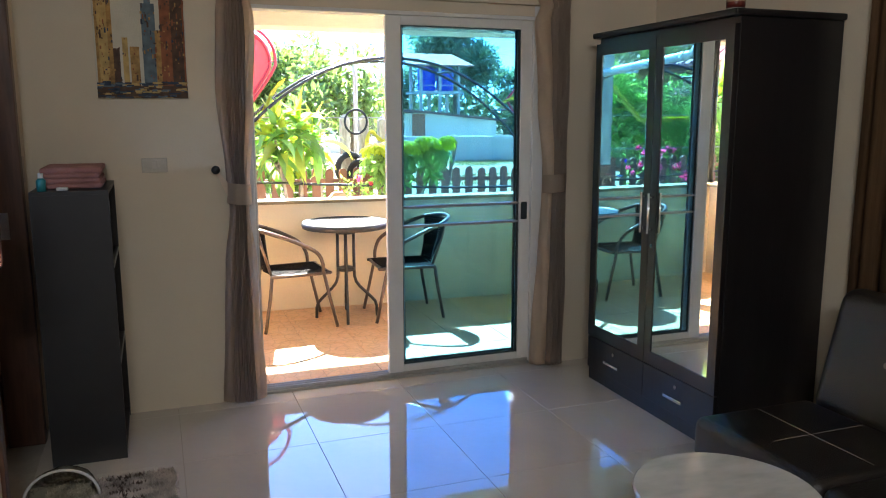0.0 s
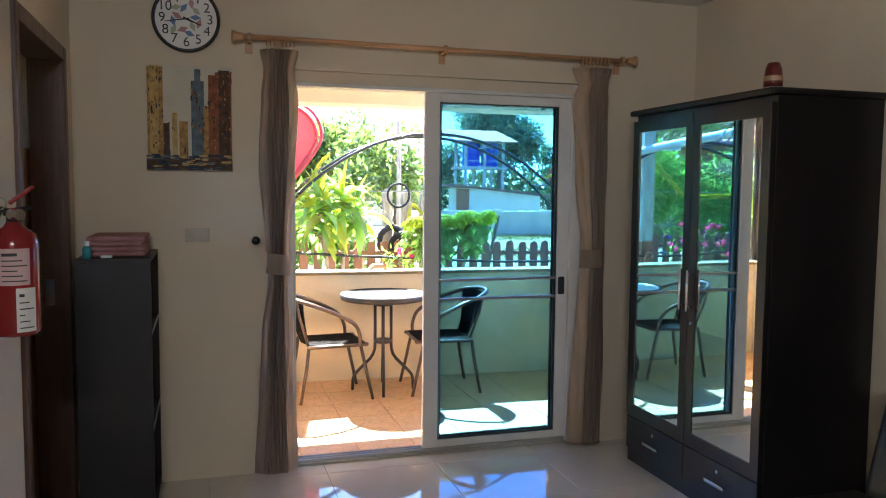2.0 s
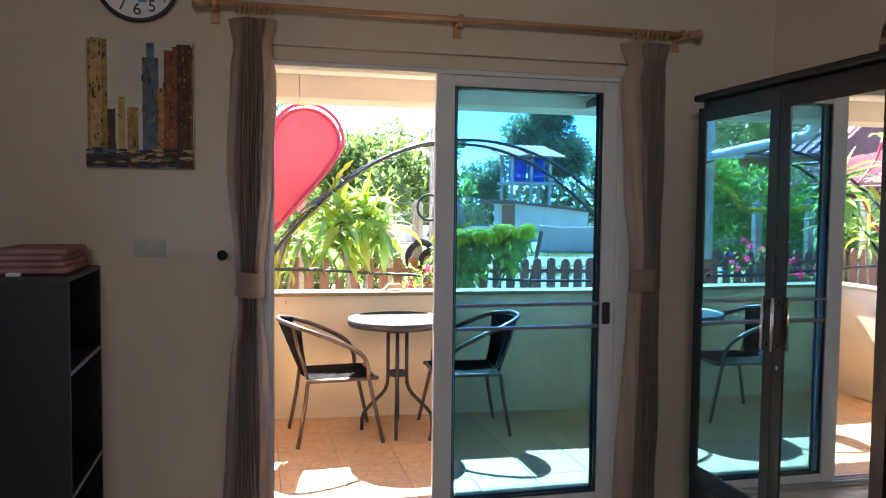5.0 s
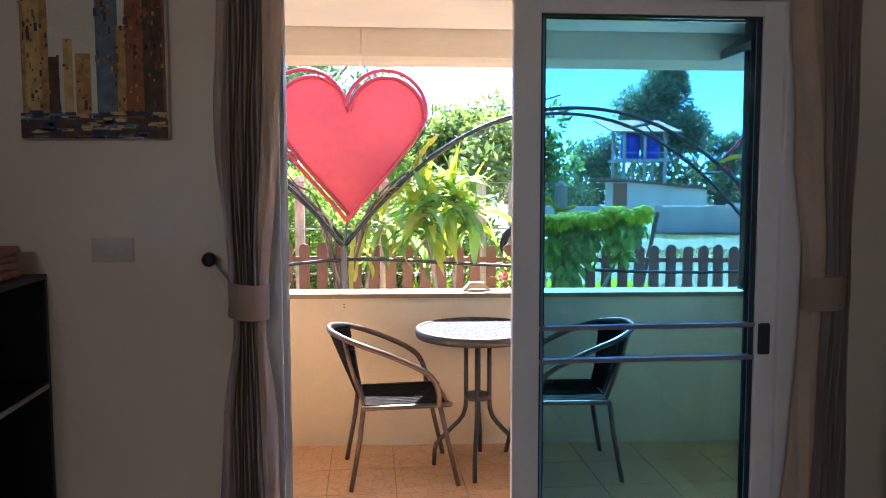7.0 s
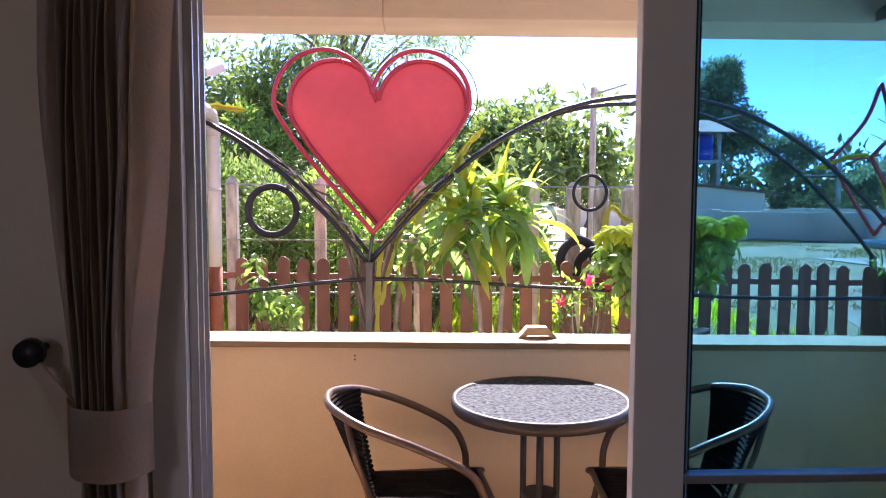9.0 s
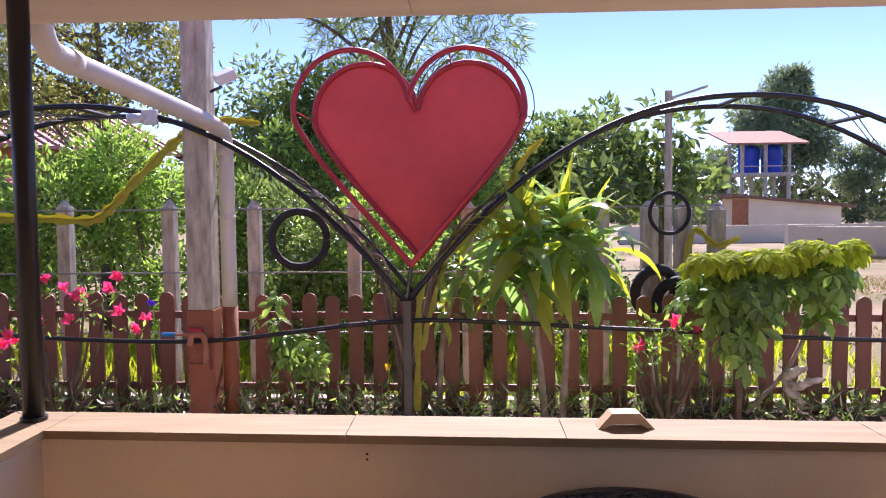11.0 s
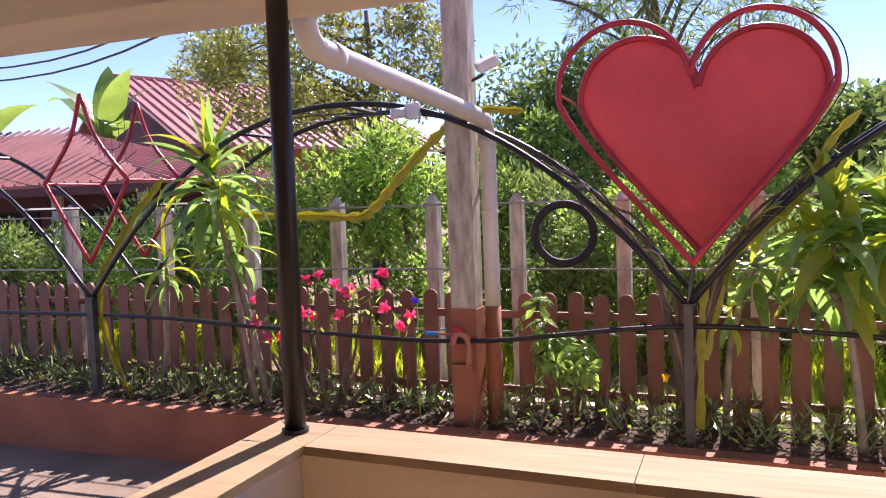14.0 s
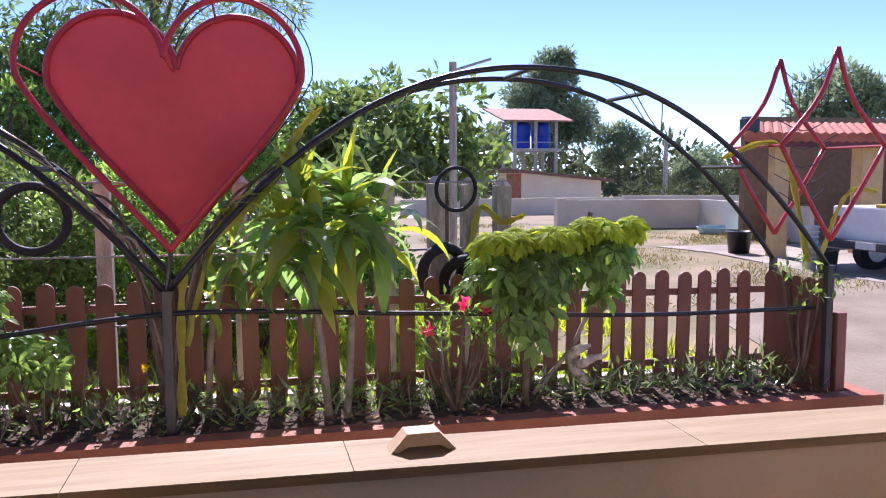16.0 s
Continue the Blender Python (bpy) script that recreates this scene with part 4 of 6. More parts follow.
W, H = PX1 - PX0, PZ1 - PZ0
towers = [(0.02, 0.20, 0.98, 0), (0.05, 0.15, 0.99, 5), (0.20, 0.27, 0.45, 1), (0.30, 0.36, 0.55, 5), (0.38, 0.48, 0.47, 0), (0.52, 0.67, 0.86, 4), (0.56, 0.63, 0.97, 4), (0.66, 0.80, 0.62, 0), (0.72, 0.80, 0.92, 3), (0.80, 0.99, 0.95, 3), (0.84, 0.97, 0.97, 1)]
for i, (a, b, h, k) in enumerate(towers):
    stroke(k, PX0 + a * W, PX0 + b * W, PZ0 + 0.1 * H, PZ0 + h * H, 0.0002 + 0.00015 * i)
    for q in range(int(60 * (b - a) * h * 6)):
        x, z = PX0 + prng.uniform(a, b) * W, PZ0 + prng.uniform(0.12, h) * H
        stroke(prng.choice([k, k, k, 0, 1, 3, 1, 2]), x - prng.uniform(.001, .005), x + prng.uniform(.001, .005), z - prng.uniform(.002, .03) * prng.random(), z + prng.uniform(.001, .007), 0.0024 + 0.0001 * (q % 4))
stroke(1, PX0, PX1, PZ0, PZ0 + 0.115 * H, 0.0022)
for q in range(150):
    x, z = PX0 + prng.uniform(0, 1) * W, PZ0 + prng.uniform(0.0, 0.15) * H
    stroke(prng.choice([1, 2, 2, 2, 4, 5]), x - prng.uniform(.005, .03), x + prng.uniform(.005, .03), z - .004, z + prng.uniform(.001, .006), 0.003 + 0.0001 * (q % 8))
for k, bmk in stroke_bm.items():
    tagged(part("paint", bmk, cols[k], pc), kind="stuff")

ex = thing("fire_extinguisher", (-1.69, -1.80, 1.09), "red fire extinguisher with labels hung on the wall", "extinguisher")
part("cylinder", lathe([(0, 0), (0.068, 0), (0.075, 0.012), (0.075, 0.30), (0.066, 0.335), (0.03, 0.36), (0.022, 0.375), (0, 0.375)], 28), M_exred, ex, local=True, smooth=True)
part("valve", lathe([(0, 0.37), (0.022, 0.37), (0.022, 0.40), (0.016, 0.415), (0, 0.415)], 14), M_blackmetal, ex, local=True)
part("gauge", T([(0.0, -0.02, 0.40), (0.03, -0.05, 0.40)], 0.019, 14), M_chrome, ex, "chrome pressure gauge", local=True)
part("lever", B(-0.012, -0.016, 0.41, 0.012, 0.016, 0.42), M_exred, ex, local=True)
bm = B(-0.045, -0.014, -0.006, 0.05, 0.014, 0.006, bevel=0.004)
bmesh.ops.transform(bm, matrix=pose(0.02, 0.02, 0.462, 0, -38, 20), verts=bm.verts)
part("lever", bm, M_exred, ex, local=True)
part("carry_handle", T([(-0.03, -0.0, 0.40), (0.01, 0.015, 0.415), (0.045, 0.04, 0.42)], 0.008, 8), M_blackmetal, ex, local=True)
part("pull_ring", T([(-0.035 + 0.02 * math.cos(a), -0.02, 0.435 + 0.02 * math.sin(a)) for a in (2 * math.pi * k / 16 for k in range(17))], 0.0025, 6), M_chrome, ex, "thin wire pull ring", local=True)
part("hose", T(smooth_path([(0, 0.01, 0.40), (-0.05, 0.05, 0.41), (-0.07, 0.07, 0.33), (-0.06, 0.075, 0.12)], 6), 0.011, 8), M_blackmetal, ex, smooth=True, local=True)
for z0, z1, a0, a1, mt in ((0.17, 0.29, -2.0, -0.75, M_pinklabel), (0.015, 0.16, -1.35, -0.5, M_label)):
    lb = bmesh.new()
    vs = [(lb.verts.new((0.0757 * math.cos(a), 0.0757 * math.sin(a), z0)), lb.verts.new((0.0757 * math.cos(a), 0.0757 * math.sin(a), z1))) for a in (a0 + (a1 - a0) * k / 10 for k in range(11))]
    for p, q in zip(vs, vs[1:]):
        lb.faces.new((p[0], q[0], q[1], p[1]))
    lab = part("label", lb, mt, ex, "printed paper label", local=True)
    for k in range(6):
        z = z0 + 0.012 + (z1 - z0 - 0.02) * k / 6
        ln_ = bmesh.new()
        vs = [(ln_.verts.new((0.0761 * math.cos(a), 0.0761 * math.sin(a), z)), ln_.verts.new((0.0761 * math.cos(a), 0.0761 * math.sin(a), z + 0.004 + 0.006 * (k == 5)))) for a in (a0 + 0.12 + (a1 - a0 - (0.24 + 0.2 * (k % 3))) * j / 6 for j in range(7))]
        for p, q in zip(vs, vs[1:]):
            ln_.faces.new((p[0], q[0], q[1], p[1]))
        part("print_line", ln_, M_ink, lab, local=True)
ex.scale = (0.85, 0.85, 0.85)
nt = thing("wall_notice", (XL, -1.78, 1.5), "white printed paper notice taped to the wall", "notice")
part("sheet", B(XL, -1.95, 1.50, XL + 0.0015, -1.60, 1.99), M_label, nt)
for k in range(11):
    part("text_bar", B(XL + 0.0015, -1.92, 1.53 + 0.025 * k, XL + 0.0022, -1.66 - 0.02 * (k % 3), 1.538 + 0.025 * k), M_ink, nt)
part("sign_border", B(XL + 0.0015, -1.92, 1.84, XL + 0.003, -1.62, 1.97), M_ink, nt)
part("sign_face", B(XL + 0.003, -1.91, 1.85, XL + 0.0036, -1.63, 1.96), M_label, nt)
text_part("ING", 0.055, pose(XL + 0.004, -1.70, 1.875, 90, 0, 90), nt, M_ink)

# ---- sofa, coffee table, mat ----
sf = thing("sofa", (0.95, -2.75, 0), "black leather sofa with quilted pale stitching", "sofa")
SE, SW_ = -1.965, -3.75
part("base", B(0.66, SW_ + 0.03, 0.06, 1.30, SE - 0.03, 0.24, bevel=0.02), M_leather, sf)
for k, (ya, yb) in enumerate(((-2.56, SE), (-3.155, -2.565), (SW_, -3.16))):
    c = part("seat_cushion", B(0.61, ya, 0.24, 1.16, yb, 0.41, bevel=0.04, seg=5), M_leather, sf, smooth=True)
    ym = (ya + yb) / 2
    part("stitch_seam", T([(0.64, ym, 0.405), (0.75, ym, 0.411), (1.12, ym, 0.411)], 0.0013, 6), M_stitch, c)
    part("stitch_seam", T([(0.88, ya + 0.04, 0.412), (0.88, yb - 0.04, 0.412)], 0.0013, 6), M_stitch, c)
    bk = bmesh.new()
    box(bk, -0.075, ya, 0.0, 0.075, yb, 0.52, bevel=0.07, seg=6)
    bmesh.ops.transform(bk, matrix=pose(1.22, 0, 0.34, 0, 14, 0), verts=bk.verts)
    b = part("back_cushion", bk, M_leather, sf, smooth=True)
    m = pose(1.22, 0, 0.34, 0, 14, 0)
    part("stitch_seam", T([m @ Vector((-0.071, ya + 0.03, 0.27)), m @ Vector((-0.071, yb - 0.03, 0.27))], 0.0013, 6), M_stitch, b)
    part("button", T([m @ Vector((-0.066, ym, 0.27)), m @ Vector((-0.08, ym, 0.27))], 0.012, 10), M_stitch, b)
for x, y in ((0.7, SE - 0.08), (1.25, SE - 0.08), (0.7, SW_ + 0.08), (1.25, SW_ + 0.08)):
    part("foot", T([(x, y, 0), (x, y, 0.062)], 0.022, 10), M_chrome, sf)
ct = thing("coffee_table", (0.27, -2.56, 0), "round coffee table with a white marble top", "table")
part("tabletop", lathe([(0, 0.428), (0.25, 0.428), (0.262, 0.435), (0.262, 0.445), (0.257, 0.45), (0, 0.45)], 56), M_marble, ct, local=True, smooth=False)
for k in range(3):
    a = 2.1 * k
    part("leg", T([(0.16 * math.cos(a), 0.16 * math.sin(a), 0.43), (0.2 * math.cos(a), 0.2 * math.sin(a), 0.0)], 0.012, 8), M_blackmetal, ct, local=True)
fm = thing("door_mat", (-1.42, -1.15, 0), "fluffy beige patterned floor mat with rounded corners", "mat")
MX0, MX1, MY0, MY1, MR = -1.70, -1.195, -1.42, -0.88, 0.06
mp_ = []
for cx, cy, a0 in ((MX1 - MR, MY1 - MR, 0), (MX0 + MR, MY1 - MR, 90), (MX0 + MR, MY0 + MR, 180), (MX1 - MR, MY0 + MR, 270)):
    mp_ += [(cx + MR * math.cos(radians(a0 + 15 * k)), cy + MR * math.sin(radians(a0 + 15 * k))) for k in range(7)]
part("backing", prism(mp_, 2, 0.001, 0.014), M_mat, fm)
tr_ = np.random.default_rng(21)
c = np.stack([tr_.uniform(MX0 + 0.012, MX1 - 0.012, 9000), tr_.uniform(MY0 + 0.012, MY1 - 0.012, 9000), np.full(9000, 0.012)], 1)
dark_ = (np.abs(c[:, 0] + 1.40 - 0.02 * np.sin(c[:, 1] * 20)) < 0.006) | ((np.abs(((c[:, 1] + 0.95) % 0.07) - 0.035) < 0.006) & (np.abs(c[:, 0] + 1.40) < 0.075))
d = tr_.normal(size=c.shape) * 0.45 + np.array([0, 0, 1.0])
tagged(part("pile_tuft", leaf_mesh("pile_tuft", c[~dark_], d[~dark_], 0.02, 0.35, M_mat, tr_), M_mat, fm), kind="stuff")
tagged(part("pattern_tuft", leaf_mesh("pattern_tuft", c[dark_], d[dark_], 0.021, 0.4, mat("mat_dark_thread", (0.20, 0.14, 0.11), 0.95, var=0.3), tr_), M_mat, fm), kind="stuff")

gl = thing("plastic_bag", (-1.63, -1.0, 0.024), "clear glossy plastic bag with a pale rim on the mat", "bag")
dome = bmesh.new()
bmesh.ops.create_uvsphere(dome, u_segments=24, v_segments=12, radius=1.0, matrix=pose(-1.63, -1.0, 0.03) @ Matrix.Diagonal((0.13, 0.09, 0.11, 1)))
bmesh.ops.bisect_plane(dome, geom=dome.verts[:] + dome.edges[:] + dome.faces[:], plane_co=(0, 0, 0.03), plane_no=(0, 0, -1), clear_outer=True)
for v in dome.verts:
    v.co += 0.012 * noise.noise_vector(v.co * 14)
part("film", dome, tint_glass("clear_film", (0.84, 0.86, 0.78)), gl, smooth=True)
part("rim", T([(-1.63 + 0.135 * math.cos(a), -1.0 - 0.05, 0.03 + 0.12 * math.sin(a)) for a in (math.pi * k / 20 for k in range(21))], 0.006, 6), M_label, gl, smooth=True)

# ---- garden: ground, bed, fence ----
G = -0.12
gr = bmesh.new()
bmesh.ops.create_grid(gr, x_segments=60, y_segments=60, size=1.0, matrix=Matrix.Translation((0, 0, G)) @ Matrix.Diagonal((600, 600, 1, 1)))
structure("ground", gr, M_ground, "dry grass and bare earth reaching the horizon", "ground")
structure("path", B(-12, 0.6, G - 0.05, 3.6, 4.08, G + 0.012), M_path, "worn concrete garden path", "path")
structure("driveway", prism([(3.62, -3), (30, -3), (30, 14), (9.5, 13), (5.4, 9.5), (4.2, 5.6), (3.62, 5.2)], 2, G + 0.003, G + 0.012), M_gravel, "grey gravel driveway", "driveway")
structure("concrete_apron", prism([(8.6, 15.9), (9.0, 14.3), (8.75, 11.2), (8.9, 9.0), (14, 9.0), (16, 15)], 2, G + 0.0121, G + 0.02), mat("pale_apron", (0.36, 0.31, 0.235), 0.9, var=0.16, scale=1, fine=20), "pale concrete apron before the carport", "paving")
BX0, BX1, BY0, BY1 = -11.5, 3.62, 4.08, 5.02


def bed_z(x):
    """Height of the planter edge, falling gently along the fence."""
    return 0.185 - 0.0145 * x


pk = thing("planter", (-1, 4.1, G), "brown painted raised planter wall along the fence", "planter", kind="structure")
part("front_wall", prism([(BX0, G - 0.03), (BX1, G - 0.03), (BX1, bed_z(BX1)), (BX0, bed_z(BX0))], 1, BY0, BY0 + 0.12), M_brownpaint, pk)
part("back_wall", prism([(BX0, G - 0.03), (BX1, G - 0.03), (BX1, bed_z(BX1) - 0.012), (BX0, bed_z(BX0) - 0.012)], 1, BY1 - 0.1, BY1), M_conc, pk)
part("end_wall", B(BX1 - 0.12, BY0 + 0.12, G - 0.03, BX1, BY1 - 0.1, bed_z(BX1) - 0.004), M_brownpaint, pk)
so_ = bmesh.new()
NX, NY = 150, 8
gg = [[so_.verts.new((BX0 + 0.02 + (BX1 - BX0 - 0.15) * i / NX, BY0 + 0.115 + (BY1 - BY0 - 0.21) * j / NY, bed_z(BX0 + (BX1 - BX0) * i / NX) - 0.03 + 0.035 * noise.noise(Vector((i * 0.35, j * 0.8, 0.3))))) for j in range(NY + 1)] for i in range(NX + 1)]
for i in range(NX):
    for j in range(NY):
        so_.faces.new((gg[i][j], gg[i + 1][j], gg[i + 1][j + 1], gg[i][j + 1]))
structure("bed_soil", so_, M_soil, "dark soil of the raised planting bed", "soil", smooth=True)

FY = 4.76
fence = thing("picket_fence", (-1, FY, 0.15), "red-brown painted picket fence with rounded tops", "fence")


def picket_mesh(h):
    pl = [(-0.048, 0.0), (0.048, 0.0), (0.048, h - 0.048)] + [(0.048 * math.cos(a), h - 0.048 + 0.048 * math.sin(a)) for a in (math.pi * k / 8 for k in range(1, 8))] + [(-0.048, h - 0.048)]
    bm = prism(pl, 1, -0.009, 0.009)
    me = bpy.data.meshes.new("picket")
    bm.to_mesh(me)
    bm.free()
    me.materials.append(M_picket)
    return me


pmesh = [picket_mesh(h) for h in (0.79, 0.80, 0.785)]
prg = random.Random(11)
x = -9.6
k = 0
while x < 3.2:
    if not (-2.09 < x < -1.77):
        ob = part("picket", pmesh[k % 3], M_picket, fence)
        ob.matrix_basis = Matrix.Translation(Vector((x, FY, 0.915 - 0.795 - 0.0135 * x)) - fence.location) @ pose(0, 0, 0, prg.uniform(-1, 1), prg.uniform(-0.7, 0.7), prg.uniform(-2, 2))
    x += 0.1585 + prg.uniform(-0.004, 0.004)
    k += 1
for i in range(5):
    t = (i + 0.7) / 5
    ob = part("picket", pmesh[i % 3], M_picket, fence)
    ob.matrix_basis = Matrix.Translation(Vector((3.22 + 0.17 * t, FY - 0.42 * t, 0.075 - 0.03 * t)) - fence.location) @ pose(0, 0, 0, 0, 0, -68)
for z in (0.30, 0.78):
    part("fence_rail", prism([(-9.7, z + 0.095), (3.24, z - 0.08), (3.24, z - 0.035), (-9.7, z + 0.14)], 1, FY + 0.012, FY + 0.04), M_picket, fence)
part("end_post", B(3.41, FY - 0.50, 0.1, 3.48, FY - 0.43, 0.63, bevel=0.006), M_picket, fence)

# black irrigation pipe along the fence
pp = thing("water_pipe", (0, 4.33, 0.7), "black plastic water pipe slung along the fence", "pipe")
part("pipe", T(smooth_path([(-8, 4.36, 0.80), (-4.6, 4.36, 0.80), (-3.3, 4.33, 0.745), (-1.95, 4.30, 0.70), (-0.67, 4.335, 0.81), (0.6, 4.35, 0.75), (2.07, 4.35, 0.67), (3.3, 4.34, 0.66)], 8), 0.014, 8), M_blackmetal, pp, smooth=True)

# ---- arches, heart, kite frames ----
PXS = (-4.71, -0.67, 3.36)


def arch_pts(x0, x1, y, top):
    out = []
    for i in range(41):
        u = -1 + 2 * i / 40
        out.append(((x0 + x1) / 2 + (x1 - x0) / 2 * u, y, 0.92 + (top - 0.92) * (1 - abs(u) ** 2.15)))
    return out


for a, b in ((PXS[0], PXS[1]), (PXS[1], PXS[2]), (PXS[0] - 4.04, PXS[0])):
    ar = thing("trellis_arch", ((a + b) / 2, 4.55, 0.9), "black steel double trellis arch over the garden bed", "arch", group="trellis arches")
    F, K = arch_pts(a, b, 4.30, 2.13), arch_pts(a, b, 4.85, 2.13)
    part("hoop", T(F, 0.017, 8), M_blackmetal, ar, smooth=True)
    part("hoop", T(K, 0.017, 8), M_blackmetal, ar, smooth=True)
    for i in (6, 13, 20, 27, 34):
        part("crossbar", T([F[i], K[i]], 0.014, 6), M_greymetal, ar)
    arng = random.Random(int(a * 10))
    for q in range(5):
        i = arng.randrange(3, 32)
        j = i + arng.randrange(3, 7)
        part("thin_wire", T(smooth_path([F[i], ((F[i][0] + K[j][0]) / 2, 4.57, (F[i][2] + K[j][2]) / 2 + arng.uniform(-.06, .06)), K[j]], 4), 0.004, 5), M_greymetal, ar)
for px in PXS:
    po = thing("trellis_post", (px, 4.30, 0.12), "square dark steel post carrying the arches", "post", group="trellis posts")
    part("front_post", B(px - 0.024, 4.276, 0.14, px + 0.024, 4.324, 0.93, bevel=0.003), M_greymetal, po)
    part("rear_post", B(px - 0.02, 4.83, G, px + 0.02, 4.87, 0.93, bevel=0.003), M_greymetal, po)
    part("cap_plate", B(px - 0.035, 4.27, 0.93, px + 0.035, 4.33, 0.938), M_greymetal, po)

HX, HT, HW, HH = -0.642, 1.15, 0.69, 1.285


def heart_outline(n=96, s=1.0):
    """Round lobes above, nearly straight flanks running down to the tip."""
    out = []
    for i in range(n):
        t = 2 * math.pi * i / n
        x = math.sin(t) ** 3
        z = (13 * math.cos(t) - 5 * math.cos(2 * t) - 2 * math.cos(3 * t) - math.cos(4 * t) + 17) / 28.95
        if z < 0.67:
            v = max(z, 0.0) / 0.67
            x = math.copysign(0.985 * (v + 0.35 * v * v * (1 - v)), x)
        out.append((HX + s * HW * x, HT + HH * (1 - s) * 0.45 + s * HH * max(z, 0.0)))
    return out


ho = heart_outline()
hr = thing("heart_sign", (HX, 4.6, HT), "large red heart of sheet metal in a red tube frame", "heart sign")
part("front_frame", T([(x, 4.30, z) for x, z in ho + ho[:1]], 0.017, 8), M_red, hr, "red front tube frame", smooth=True)
part("panel", prism([(x + 0.02, z + 0.012) for x, z in heart_outline(96, 0.99)], 1, 4.862, 4.868), M_heart, hr, "weathered dull red heart panel")
part("panel_rim", T([(x + 0.02, 4.85, z + 0.012) for x, z in ho + ho[:1]], 0.019, 8), M_red, hr, smooth=True)
for i in (0, 12, 24, 36, 48, 60, 72, 84):
    x, z = ho[i]
    part("spacer", T([(x, 4.30, z), (x, 4.85, z)], 0.006, 6), M_red, hr)
o2 = [(HX + (x - HX) * 1.07 + 0.03, HT + (z - HT) * 1.05) for x, z in ho]
seg_ = [(x, 4.6, z) for x, z in o2[3:34]]
part("light_wire", T(smooth_path(seg_, 2), 0.004, 5), M_blackmetal, hr, "thin dark cable along the rim")
seg_ = [(x - 0.05, 4.6, z) for x, z in o2[60:94]]
part("light_wire", T(smooth_path(seg_, 2), 0.004, 5), M_blackmetal, hr, "thin dark cable along the rim")
part("tip_rod", T([(HX, 4.30, HT - 0.012), (PXS[1], 4.30, 0.94)], 0.012, 6), M_greymetal, hr)


def kite(px, zs, wid, label):
    k = thing("kite_frame", (px, 4.55, zs[0]), label, "metal frame", group="red garden frames")
    bot, mid, waist, top = zs
    for y in (4.30, 4.85):
        for s in (-1, 1):
            a = [(px, y, bot), (px + s * wid * 0.52, y, bot + (mid - bot) * 0.5), (px + s * wid, y, mid), (px + s * wid * 0.31, y, mid + (top - mid) * 0.5), (px, y, top)]
            bm = bmesh.new()
            tube(bm, smooth_path(a[:3], 4), 0.016, 6)
            tube(bm, smooth_path(a[2:], 4), 0.016, 6)
            part("red_bar", bm, M_red, k, smooth=True)
    for s in (-1, 1):
        part("spacer", T([(px + s * wid, 4.30, mid), (px + s * wid, 4.85, mid)], 0.01, 6), M_red, k)
    for q in range(6):
        z = bot + (top - bot) * (0.25 + 0.1 * q)
        w_ = wid * 0.75 * (1 - abs(0.25 + 0.1 * q - 0.5) * 1.5)
        part("wire", T(smooth_path([(px - w_, 4.58, z), (px, 4.58, z - 0.08), (px + w_, 4.58, z + 0.02)], 4), 0.0035, 5), M_greymetal, k)
    sag = [(px, 4.30 + 0.55 * q / 8, top - 0.03 - 0.16 * (1 - (q / 4 - 1) ** 2)) for q in range(9)]
    part("string", T(sag, 0.003, 5), M_blackmetal, k, "thin sagging cord")
    for q in range(1, 8):
        part("string", T([sag[q], (px + 0.01 * (q % 3 - 1), sag[q][1], sag[q][2] - 0.28 + 0.03 * (q % 2))], 0.0022, 5), M_blackmetal, k, "thin hanging cord")
    return k


kite(-4.70, (1.18, 1.75, 1.9, 2.36), 0.375, "tall red painted diamond frame of steel bars")
kite(3.36, (1.10, 1.70, 1.9, 2.31), 0.385, "pointed red painted onion-shaped steel frame")

# ---- utility pole, pipe, tap, lamp, camera ----
up = thing("utility_pole", (-1.94, 4.42, G), "square weathered concrete pole with brown painted foot", "utility pole")
part("shaft", B(-2.02, 4.34, 0.885, -1.865, 4.50, 5.2, bevel=0.01), M_conc, up)
part("painted_foot", B(-2.024, 4.336, G, -1.861, 4.504, 0.885, bevel=0.008), M_brownpaint, up, "brown painted foot")
dp = thing("downpipe", (-1.82, 4.47, G), "white plastic rainwater pipe with elbows", "pipe")
part("pipe", T(smooth_path([(-1.93, 2.62, 2.5), (-1.93, 2.62, 2.34), (-1.93, 2.62, 2.22), (-1.93, 2.68, 2.14), (-1.925, 2.80, 2.12), (-1.86, 3.6, 2.06), (-1.80, 4.30, 2.0), (-1.80, 4.42, 1.97), (-1.80, 4.47, 1.90), (-1.80, 4.48, 1.7), (-1.80, 4.48, 0.89)], 5), 0.048, 16), M_pvc, dp, smooth=True)
part("painted_pipe", T([(-1.80, 4.48, 0.89), (-1.80, 4.48, G)], 0.0485, 16), M_brownpaint, dp, "brown painted lower pipe", smooth=True)
for a, b in (((-1.93, 2.62, 2.26), (-1.93, 2.62, 2.22)), ((-1.925, 2.80, 2.12), (-1.92, 2.86, 2.116)), ((-1.80, 4.47, 1.9), (-1.80, 4.478, 1.84)), ((-1.80, 4.48, 1.46), (-1.80, 4.48, 1.44))):
    part("collar", T([a, b], 0.053, 16), M_pvc, dp, smooth=True)
tp = thing("garden_tap", (-1.93, 4.29, 0.7), "terracotta painted garden tap with red handle", "tap")
part("riser", T(smooth_path([(-1.90, 4.30, 0.56), (-1.90, 4.30, 0.68), (-1.92, 4.28, 0.74), (-1.97, 4.27, 0.74), (-1.99, 4.27, 0.68)], 5), 0.02, 10), M_taptan, tp, smooth=True)
